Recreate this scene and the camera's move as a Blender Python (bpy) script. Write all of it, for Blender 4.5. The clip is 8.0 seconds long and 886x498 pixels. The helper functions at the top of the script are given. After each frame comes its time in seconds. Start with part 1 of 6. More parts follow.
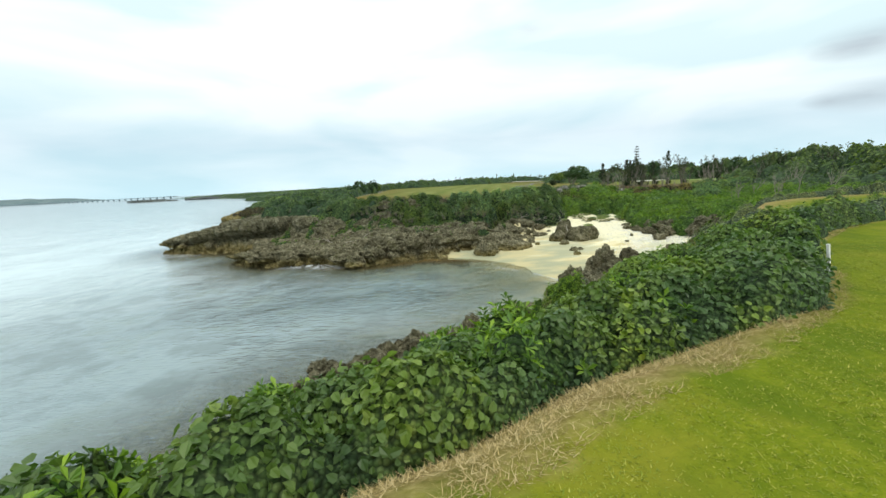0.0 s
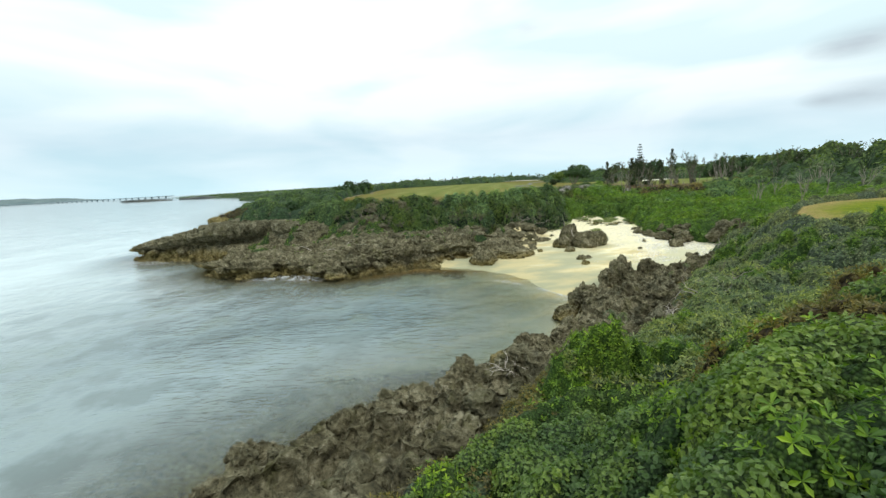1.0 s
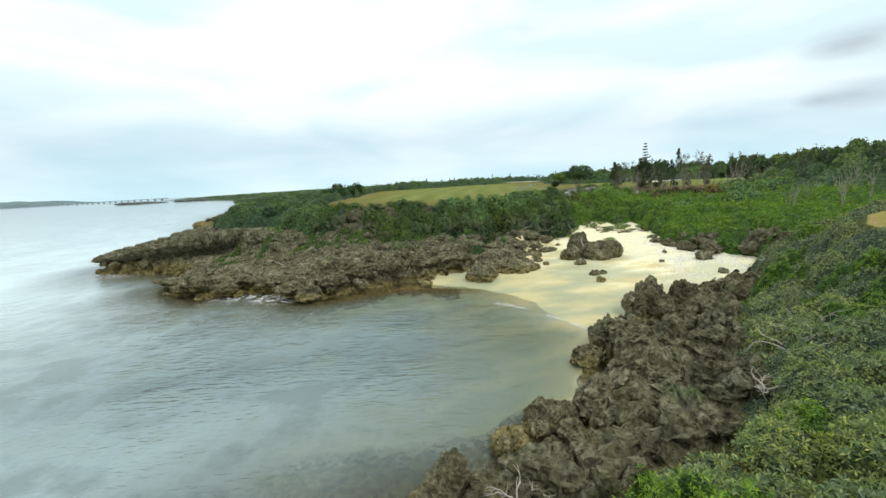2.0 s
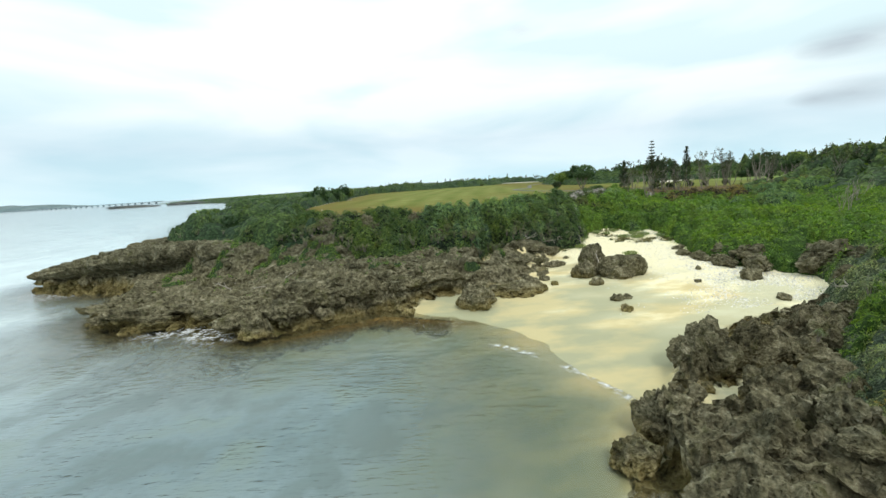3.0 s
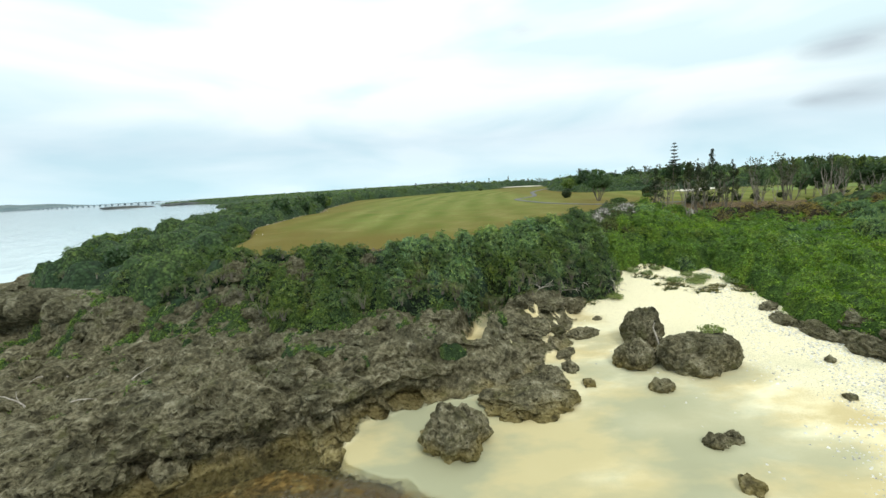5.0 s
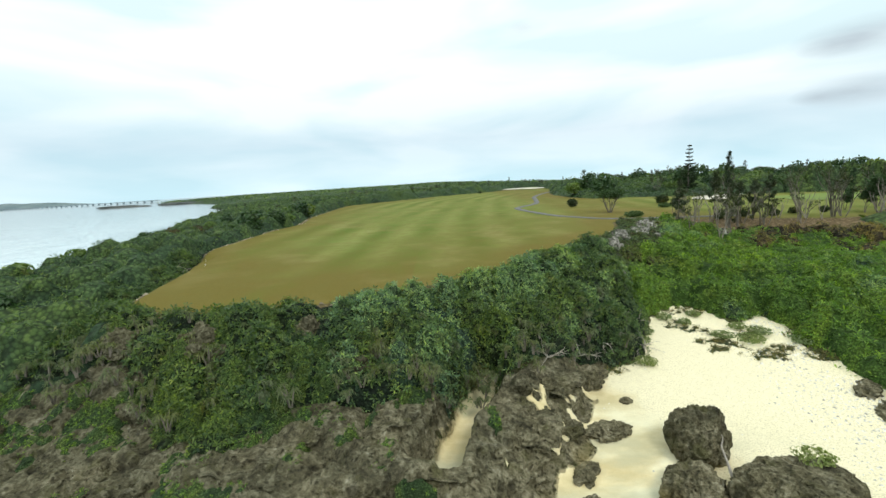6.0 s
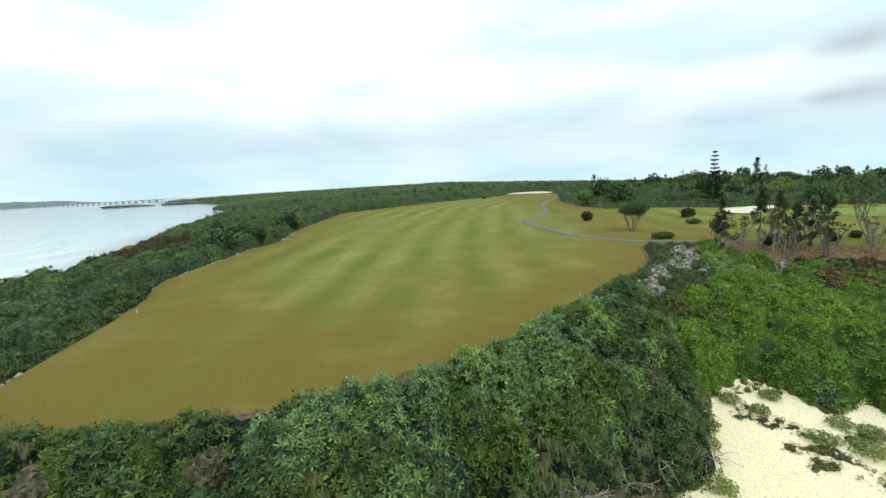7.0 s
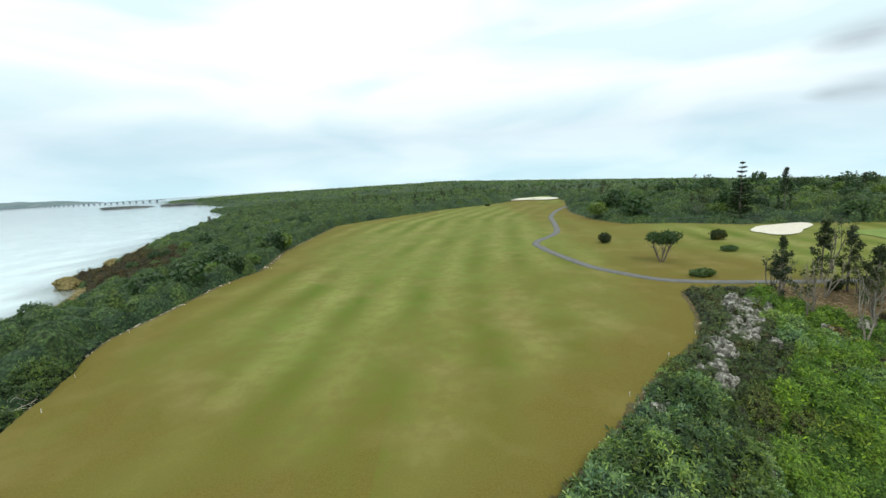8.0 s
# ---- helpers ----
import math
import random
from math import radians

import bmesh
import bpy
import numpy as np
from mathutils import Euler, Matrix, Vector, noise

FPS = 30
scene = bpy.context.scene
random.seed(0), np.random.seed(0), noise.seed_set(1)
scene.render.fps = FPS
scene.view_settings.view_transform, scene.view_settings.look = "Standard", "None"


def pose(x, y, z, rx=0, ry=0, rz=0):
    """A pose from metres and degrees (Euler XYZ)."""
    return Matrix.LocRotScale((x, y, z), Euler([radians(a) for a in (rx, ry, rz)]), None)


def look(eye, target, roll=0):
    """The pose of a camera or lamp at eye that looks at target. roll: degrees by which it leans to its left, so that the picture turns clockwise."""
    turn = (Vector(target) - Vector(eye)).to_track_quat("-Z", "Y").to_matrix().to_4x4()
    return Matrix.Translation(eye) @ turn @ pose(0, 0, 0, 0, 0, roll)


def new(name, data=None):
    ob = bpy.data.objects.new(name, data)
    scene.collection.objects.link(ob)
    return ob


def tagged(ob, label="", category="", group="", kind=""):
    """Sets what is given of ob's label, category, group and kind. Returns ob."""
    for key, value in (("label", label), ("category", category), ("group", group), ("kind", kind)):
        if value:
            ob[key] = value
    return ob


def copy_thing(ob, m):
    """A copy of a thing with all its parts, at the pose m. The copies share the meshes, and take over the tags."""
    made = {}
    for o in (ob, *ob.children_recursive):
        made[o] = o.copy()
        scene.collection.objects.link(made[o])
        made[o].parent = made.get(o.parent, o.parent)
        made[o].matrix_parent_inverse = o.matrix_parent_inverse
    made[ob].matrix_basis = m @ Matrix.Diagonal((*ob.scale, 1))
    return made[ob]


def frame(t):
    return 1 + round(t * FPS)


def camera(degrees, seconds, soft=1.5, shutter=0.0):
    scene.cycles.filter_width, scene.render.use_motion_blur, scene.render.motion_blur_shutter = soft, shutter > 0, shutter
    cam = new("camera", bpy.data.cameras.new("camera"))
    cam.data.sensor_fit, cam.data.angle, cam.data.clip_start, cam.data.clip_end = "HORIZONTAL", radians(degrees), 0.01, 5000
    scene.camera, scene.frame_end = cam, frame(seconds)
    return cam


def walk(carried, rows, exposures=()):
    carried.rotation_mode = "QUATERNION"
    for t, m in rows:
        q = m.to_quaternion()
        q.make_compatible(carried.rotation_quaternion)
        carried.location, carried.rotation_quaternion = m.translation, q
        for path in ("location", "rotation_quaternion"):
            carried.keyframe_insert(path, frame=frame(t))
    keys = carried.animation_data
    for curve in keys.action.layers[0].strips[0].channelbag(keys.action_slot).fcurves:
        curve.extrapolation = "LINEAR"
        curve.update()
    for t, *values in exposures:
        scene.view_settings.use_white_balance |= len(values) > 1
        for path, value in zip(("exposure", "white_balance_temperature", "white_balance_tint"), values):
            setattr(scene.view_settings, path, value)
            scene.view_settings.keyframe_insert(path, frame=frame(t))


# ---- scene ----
cam = camera(93.1, 8.0)
PATH = [
    (0, (0.57, -5.581, 17.579), (0.543, -3.608, 17.256), -2.4),
    (0.5, (1.18, -0.627, 17.71), (1.158, 1.346, 17.384), -2.5),
    (1, (1.642, 4.711, 17.827), (1.626, 6.683, 17.499), -2.5),
    (1.5, (2.183, 10.267, 18.06), (2.172, 12.239, 17.729), -2.6),
    (1.7, (2.349, 12.607, 18.114), (2.341, 14.58, 17.79), -2.6),
    (2.8, (4.523, 28.542, 18.336), (4.515, 30.516, 18.013), -3.2),
    (3, (4.77, 31.425, 18.393), (4.773, 33.399, 18.073), -3.1),
    (3.5, (5.861, 38.61, 18.672), (5.865, 40.584, 18.353), -3.2),
    (4, (6.644, 45.22, 19.119), (6.653, 47.194, 18.797), -3.2),
    (4.5, (7.652, 52.275, 20.073), (7.662, 54.248, 19.745), -3.1),
    (4.7, (8.145, 54.935, 20.402), (8.149, 56.909, 20.085), -3.0),
    (5.8, (11.583, 71.965, 23.854), (11.583, 73.937, 23.523), -2.9),
    (6, (12.156, 75.048, 24.249), (12.152, 77.021, 23.92), -3.0),
    (6.5, (13.087, 82.4, 25.551), (13.072, 84.372, 25.22), -2.9),
    (7, (13.9, 89.907, 27.413), (13.874, 91.879, 27.083), -2.8),
    (7.5, (14.172, 97.881, 29.707), (14.143, 99.853, 29.374), -2.9),
    (8, (14.124, 104.127, 32.851), (14.09, 106.098, 32.513), -3.0),
]
walk(cam, [(t, look(eye, target, roll)) for t, eye, target, roll in PATH])


# ---- sky and sun ----
SUN_AZ, SUN_EL = 155.0, 50.0
world = bpy.data.worlds.new("overcast_sky")
scene.world = world
world.use_nodes = True


def make_sky():
    nt = world.node_tree
    nt.nodes.clear()
    N, L = nt.nodes.new, nt.links.new
    out, bg = N("ShaderNodeOutputWorld"), N("ShaderNodeBackground")
    tc = N("ShaderNodeTexCoord")
    sky = N("ShaderNodeTexSky")
    sky.sky_type, sky.sun_disc = "NISHITA", False
    sky.sun_elevation, sky.sun_rotation = radians(SUN_EL), radians(SUN_AZ)
    sky.dust_density, sky.ozone_density = 2.0, 2.0
    dim = N("ShaderNodeVectorMath"); dim.operation = "SCALE"; dim.inputs[3].default_value = 0.10
    L(sky.outputs[0], dim.inputs[0])
    # cloud deck: layered streaks, flattened towards the horizon
    sep = N("ShaderNodeSeparateXYZ"); L(tc.outputs["Generated"], sep.inputs[0])
    mp = N("ShaderNodeMapping"); mp.inputs["Scale"].default_value = (1.6, 1.2, 6.0); mp.inputs["Location"].default_value = (0.3, 1.7, 0.9)
    mp.inputs["Rotation"].default_value = (0.0, 0.06, 0.0)
    L(tc.outputs["Generated"], mp.inputs[0])
    n1 = N("ShaderNodeTexNoise"); n1.inputs["Scale"].default_value = 1.7; n1.inputs["Detail"].default_value = 5; n1.inputs["Roughness"].default_value = 0.45
    n1.inputs["Distortion"].default_value = 0.3
    L(mp.outputs[0], n1.inputs["Vector"])
    r1 = N("ShaderNodeValToRGB")
    r1.color_ramp.elements[0].position, r1.color_ramp.elements[0].color = 0.36, (0.72, 0.91, 0.96, 1)
    r1.color_ramp.elements[1].position, r1.color_ramp.elements[1].color = 0.60, (1.05, 1.10, 1.10, 1)
    L(n1.outputs[0], r1.inputs[0])
    # height ramp: grey-blue above the sea's edge, brilliant white higher up
    r2 = N("ShaderNodeValToRGB")
    e = r2.color_ramp.elements
    e[0].position, e[0].color = 0.0, (0.86, 1.02, 1.08, 1)
    e[1].position, e[1].color = 1.0, (1.5, 1.5, 1.48, 1)
    for p, c in ((0.04, (0.80, 0.94, 1.01, 1)), (0.09, (0.80, 0.90, 0.97, 1)), (0.15, (0.98, 1.04, 1.06, 1)), (0.24, (1.08, 1.12, 1.11, 1)), (0.5, (1.15, 1.17, 1.15, 1))):
        q = e.new(p); q.color = c
    L(sep.outputs[2], r2.inputs[0])
    mul = N("ShaderNodeMix"); mul.data_type, mul.blend_type = "RGBA", "MULTIPLY"
    mul.inputs[0].default_value = 0.8
    L(r2.outputs[0], mul.inputs[6]); L(r1.outputs[0], mul.inputs[7])
    shade = mul.outputs[2]
    # a few small ragged grey clouds
    n2 = N("ShaderNodeTexNoise"); n2.inputs["Scale"].default_value = 13.0; n2.inputs["Detail"].default_value = 6
    mp2 = N("ShaderNodeMapping"); mp2.inputs["Scale"].default_value = (0.8, 0.8, 3.0)
    L(tc.outputs["Generated"], mp2.inputs[0]); L(mp2.outputs[0], n2.inputs["Vector"])
    for where, reach in (((0.680, 0.708, 0.190), 0.085), ((0.668, 0.734, 0.182), 0.05), ((0.690, 0.716, 0.108), 0.075), ((0.655, 0.748, 0.106), 0.04), ((0.190, 0.935, 0.300), 0.05)):
        df = N("ShaderNodeVectorMath"); df.operation = "SUBTRACT"; df.inputs[1].default_value = where
        L(tc.outputs["Generated"], df.inputs[0])
        sq = N("ShaderNodeVectorMath"); sq.operation = "MULTIPLY"; sq.inputs[1].default_value = (0.9, 0.9, 2.6)
        L(df.outputs[0], sq.inputs[0])
        ln = N("ShaderNodeVectorMath"); ln.operation = "LENGTH"; L(sq.outputs[0], ln.inputs[0])
        near = N("ShaderNodeMapRange"); near.inputs[1].default_value, near.inputs[2].default_value = reach, 0.0
        near.inputs[3].default_value, near.inputs[4].default_value = 0.0, (1.25 if where[0] > 0.5 else 0.6)
        L(ln.outputs["Value"], near.inputs[0])
        ml = N("ShaderNodeMath"); ml.operation = "MULTIPLY"; L(near.outputs[0], ml.inputs[0]); L(n2.outputs[0], ml.inputs[1])
        mx2 = N("ShaderNodeMix"); mx2.data_type = "RGBA"
        L(ml.outputs[0], mx2.inputs[0]); L(shade, mx2.inputs[6]); mx2.inputs[7].default_value = (0.52, 0.60, 0.66, 1)
        shade = mx2.outputs[2]
    mx = N("ShaderNodeMix"); mx.data_type = "RGBA"; mx.inputs[0].default_value = 0.92
    L(dim.outputs[0], mx.inputs[6]); L(shade, mx.inputs[7])
    L(mx.outputs[2], bg.inputs[0]); bg.inputs[1].default_value = 1.0
    L(bg.outputs[0], out.inputs[0])


make_sky()
sun = new("sun", bpy.data.lights.new("sun", "SUN"))
sun.data.energy, sun.data.angle, sun.data.color = 1.4, radians(14), (1.0, 0.96, 0.88)
sun.matrix_world = pose(0, 0, 200, 90 - SUN_EL, 0, 180 - SUN_AZ)
scene.view_settings.exposure = 0.0

# ---- numbers of the plan ----
COAST = [(-30, -300), (-22, -30), (-20, 5), (-16.5, 20), (-12, 26.5), (-6.5, 30.5), (-3.5, 34.5), (4.5, 38), (7.8, 41), (12.8, 45.5), (16.4, 53.5),
         (18, 58), (21, 61), (18.5, 66), (16.5, 71), (13.5, 79), (8.4, 84.5), (0, 88), (-4.3, 89.5), (-9.7, 86.5), (-14, 83.5), (-19.5, 81),
         (-26, 84.5), (-31, 88.5), (-39.6, 87), (-49, 94), (-52.5, 98), (-53.5, 104), (-57, 111), (-66, 116.5), (-78, 119), (-90, 126), (-96, 136), (-88, 152), (-92, 175), (-105, 205),
         (-112, 228), (-116, 238), (-120, 248), (-131, 260), (-144, 268), (-149, 275), (-150, 298), (-165, 320), (-172, 340), (-193, 385), (-250, 560), (-300, 690), (-420, 850)]
FAR_COAST = [(-400, 900), (-600, 1150), (-900, 1500), (-1250, 1900), (-1560, 2350), (-1700, 4600), (4600, 4600), (4600, -300)]
LAND = COAST + FAR_COAST
BEACH = [(20.5, 61), (18, 66), (16, 71), (13, 79), (8, 84.5), (0, 88), (-0.8, 90.5), (4, 95.5), (9, 97), (14, 97), (17, 100), (20.0, 103.1), (24.0, 106.9), (23.8, 109.6), (27.2, 115.7), (30.6, 118.2), (34.6, 120.7), (37.2, 125.5), (39.0, 129.0),
         (44.5, 132.4), (47.0, 129.0), (48.4, 124.7), (51.9, 126.8), (52.6, 122.3), (51.3, 117.8), (50.8, 109.7), (49.4, 104.5), (50.5, 99), (52, 93.5), (56, 87), (53, 80.5), (46, 78.5), (38, 76.5), (33, 72.5), (27, 69), (23, 64.5)]
FAIRWAY = [(-22.5, 120), (-15.3, 114.5), (-7, 114.7), (-1, 116), (3.4, 117), (8, 119.5), (17, 125), (24, 131.5), (29, 138), (36.5, 145.5), (42.7, 151.5),
           (47, 159), (51.3, 171), (58, 172), (68, 171), (80, 167), (90, 160), (104, 158), (118, 168), (170, 182), (170, 222), (137, 235), (110, 242), (95, 253), (78, 259), (73, 276),
           (74, 315), (82, 348), (95, 400), (97, 460), (74, 445), (60, 415), (36, 390), (9, 368), (-15, 337), (-38, 304), (-37, 234), (-31.5, 205),
           (-34.5, 192), (-34.4, 173), (-35, 161), (-32, 149), (-26.7, 138), (-24.5, 128)]
TEE = [(-0.2, -1.7), (1.2, -1), (3.1, 0.4), (6.3, 2.1), (9.3, 4.2), (11.2, 6.3), (12.5, 8.5), (13.7, 10.7), (16, 12.4), (19.7, 15.4), (26, 19), (60, 30), (110, 38), (220, 20),
       (220, -300), (-6, -300), (-4, -20), (-2, -5)]
TEE_2 = [(50, 56), (51, 61), (53, 66), (58, 71), (67, 76), (82, 80), (120, 82), (120, 50), (60, 50)]
WOOD_E = [(100, 95), (100, 145), (125, 165), (400, 200), (400, 20), (135, 20), (125, 88)]
WOOD_N = [(85, 270), (140, 242), (400, 240), (500, 500), (112, 440), (85, 330)]
REEF = [(-18, 81), (-14, 81.5), (-4, 84.6), (4, 83.4), (8, 83.8), (6, 86.5), (0, 88.5), (-10, 90), (-18, 86)]
BROWN_HEAD = [(-156, 262), (-150, 300), (-176, 345), (-186, 410), (-150, 395), (-112, 300), (-96, 262), (-104, 246), (-125, 246)]
BENCH = [(-89, 130), (-72, 124.5), (-60, 121.5), (-51, 119), (-43, 115.5), (-34, 112.5), (-27, 115), (-30, 150), (-55, 175), (-80, 165), (-86, 145)]
ROCK_FAR = [(-112, 185), (-76, 176), (-65, 150), (-60, 131), (-53, 121), (-44, 116.5), (-33, 112.5), (-24, 110), (-17, 110.5), (-12, 106.5), (-9.5, 103), (-5, 102.6), (-1, 106.8), (6, 107.6), (13, 111), (19, 113), (24, 116.4), (28.5, 118.4), (32, 116),
            (26, 106), (22, 96), (14, 80), (-30, 70), (-125, 110)]
ALCOVE = [(22.6, 60.2), (25, 62.4), (28, 63.6), (31, 65.6), (33, 65.2), (32.6, 62.6), (29.5, 61.2), (26.4, 58.6), (24, 57.4), (22.8, 58.6)]
CHANNEL = [(9.4, 102.0), (11.9, 101.8), (13.4, 106.8), (15.8, 110.4), (17.4, 115), (15.2, 115.4), (12.8, 110.8), (10.8, 106.4)]
ROCK_NEAR = [(-32, 10), (-18, 9.5), (-10, 10.5), (-6, 12.2), (-2, 16.8), (4.5, 23.4), (8.5, 29.5), (12, 32), (16, 34), (20.5, 37), (24.5, 43), (28, 50), (33, 57.5), (41, 67.5), (48, 73), (49, 82),
             (34, 78), (20, 66), (0, 50), (-32, 42)]


def dist(poly, X, Y, closed=True):
    """Signed distance to a polygon (inside: plus), or plain distance to a line."""
    best, inside = np.full(X.shape, 1e18), np.zeros(X.shape, bool)
    n = len(poly)
    for i in range(n if closed else n - 1):
        (ax, ay), (bx, by) = poly[i], poly[(i + 1) % n]
        ex, ey = bx - ax, by - ay
        t = np.clip(((X - ax) * ex + (Y - ay) * ey) / (ex * ex + ey * ey), 0, 1)
        best = np.minimum(best, (X - ax - t * ex) ** 2 + (Y - ay - t * ey) ** 2)
        if closed and ay != by:
            inside ^= ((ay > Y) != (by > Y)) & (X < ex * (Y - ay) / (by - ay) + ax)
    d = np.sqrt(best)
    return np.where(inside, d, -d) if closed else d


def step(a, b, x):
    t = np.clip((x - a) / (b - a), 0, 1)
    return t * t * (3 - 2 * t)


def hashed(i, j, seed):
    h = (i.astype(np.int64) * 374761393 + j.astype(np.int64) * 668265263 + seed * 974711) & 0xFFFFFFFF
    h = ((h ^ (h >> 13)) * 1274126177) & 0xFFFFFFFF
    return ((h ^ (h >> 16)) & 0xFFFFFF) / float(0xFFFFFF)


def soft_noise(X, Y, seed=0):
    i, j = np.floor(X), np.floor(Y)
    u, v = X - i, Y - j
    u, v = u * u * (3 - 2 * u), v * v * (3 - 2 * v)
    a, b, c, d = hashed(i, j, seed), hashed(i + 1, j, seed), hashed(i, j + 1, seed), hashed(i + 1, j + 1, seed)
    return (a + (b - a) * u) * (1 - v) + (c + (d - c) * u) * v


def fbm(X, Y, octaves=4, seed=0, ridged=False):
    total, amp, norm = 0, 1.0, 0
    for k in range(octaves):
        n = soft_noise(X * 2 ** k + 17.3 * k, Y * 2 ** k - 9.1 * k, seed + k)
        total = total + amp * (1 - abs(2 * n - 1) if ridged else n)
        norm += amp
        amp *= 0.5
    return total / norm


def mounds(X, Y, seed=0, reach=0.5):
    """Rounded heads packed side by side: 1 at a head's middle, 0 between heads; and each head's own number."""
    i, j = np.floor(X), np.floor(Y)
    best, own = np.full(X.shape, 9.0), np.zeros(X.shape)
    for a in (-1, 0, 1):
        for b in (-1, 0, 1):
            px, py = i + a + hashed(i + a, j + b, seed), j + b + hashed(i + a, j + b, seed + 7)
            d = (X - px) ** 2 + (Y - py) ** 2
            own = np.where(d < best, hashed(i + a, j + b, seed + 19), own)
            best = np.minimum(best, d)
    return np.clip(1 - best / reach, 0, 1), own


def sea_level(X):
    u = np.maximum(0, -X - 20)
    return -0.03 * np.minimum(u, 100) - 0.0125 * np.maximum(u - 100, 0)


def beach_rise(c):
    """Height of the sand, by its distance from the water."""
    return np.interp(c, [0, 25, 35, 45, 52, 60, 70], [0.02, 1.15, 2.1, 3.1, 4.0, 5.0, 5.8])


def lay(X, Y):
    """Height of the bare land without its fine relief, and the plan's distances there."""
    c = dist(LAND, X, Y)
    beach = dist(BEACH, X, Y)
    fair, tee, tee2, we, wn, bench = [dist(p, X, Y) for p in (FAIRWAY, TEE, TEE_2, WOOD_E, WOOD_N, BENCH)]
    low = np.minimum(np.maximum(c, 0), np.maximum(-beach, 0))
    tops = [(fair, 12.3 + 0.4 * fbm(X / 40, Y / 40, 2, 5)), (tee, 14.4 + 0 * X), (tee2, 11.3 + 0 * X), (we, 12 + 0 * X), (wn, 12.5 + 0 * X),
            (bench, np.clip(1.0 + 0.22 * (X + 88), 0.5, 8.6) + 0.07 * np.clip(Y - 122, 0, 40))]
    weight, value, high = 0, 0, np.full(X.shape, 1e9)
    for d, z in tops:
        o = np.maximum(-d, 0)
        w = 1 / (o + 0.3) ** 2
        weight, value, high = weight + w, value + w * z, np.minimum(high, o)
    top = value / weight
    t = low / (low + high + 1e-6)
    foot = np.where(-beach < c, beach_rise(c), sea_level(X))
    bank = np.interp(t, [0, 0.05, 0.3, 0.6, 0.8, 1], [0, 0.10, 0.34, 0.46, 0.8, 1])
    slope_e = np.interp(t, [0, 0.05, 0.15, 0.3, 0.6, 1], [0, 0.08, 0.26, 0.48, 0.74, 1])
    bank = bank + (slope_e - bank) * step(16, 26, X) * step(104, 112, Y) * step(60, 48, X)
    cliff = np.interp(t, [0, 0.05, 0.3, 0.72, 0.90, 1], [0, 0.10, 0.26, 0.36, 0.94, 1])
    wall = np.interp(t, [0, 0.05, 0.12, 0.3, 0.6, 0.8, 1], [0, 0.14, 0.40, 0.44, 0.50, 0.8, 1])
    shape = np.where(X < -14, bank + (cliff - bank) * step(-24, -32, X) * step(150, 135, Y), bank)
    shape = shape + (wall - shape) * step(-21, -16, X) * step(20, 8, X) * step(80, 86, Y) * step(140, 130, Y)
    z = foot + (top - foot) * shape
    # the shore dips round the near point, with a sandy alcove behind the crags
    dip = np.exp(-((X - 37) ** 2 + (Y - 66) ** 2) / 150)
    z = np.where((c > 0) & (beach < 0), np.maximum(np.minimum(z, 0.9), z - 3.2 * dip), z)
    al = step(-1.0, 0.6, dist(ALCOVE, X, Y))
    z = z + (0.75 - z) * al
    ch = step(-0.9, 0.4, dist(CHANNEL, X, Y))
    z = z + (1.1 + 0.16 * np.clip(Y - 102, 0, 14) - z) * ch
    swash = 0.16 * (fbm(X / 5, Y / 5, 3, 97) - 0.5) * step(9, 3, abs(c))
    z = np.where(beach > 0, beach_rise(c) + swash, z)
    beachy = step(10, 4, -beach) * step(4, 8, X)
    shelf = step(-3, 2, dist(REEF, X, Y))
    z = np.where(c < 0, sea_level(X) - ((0.12 - 0.07 * beachy) * np.minimum(-c, 40) + 0.3 * step(0, 1, -c) * (1 - beachy) - swash * beachy) * (1 - 0.85 * shelf) + shelf * 0.22 * (fbm(X / 2.5, Y / 1.6, 3, 95) - 0.42), z)
    # far off the land sinks slowly away
    d, az = np.hypot(X, Y - 100), np.degrees(np.arctan2(X, np.maximum(Y - 100, 1)))
    slope = 0.004 + 0.030 * np.clip(az / 41, 0, 1.6)
    z = np.where(c > 0, z - slope * np.maximum(d - 380, 0), z)
    return z, dict(c=c, beach=beach, fair=fair, tee=tee, tee2=tee2, t=t)


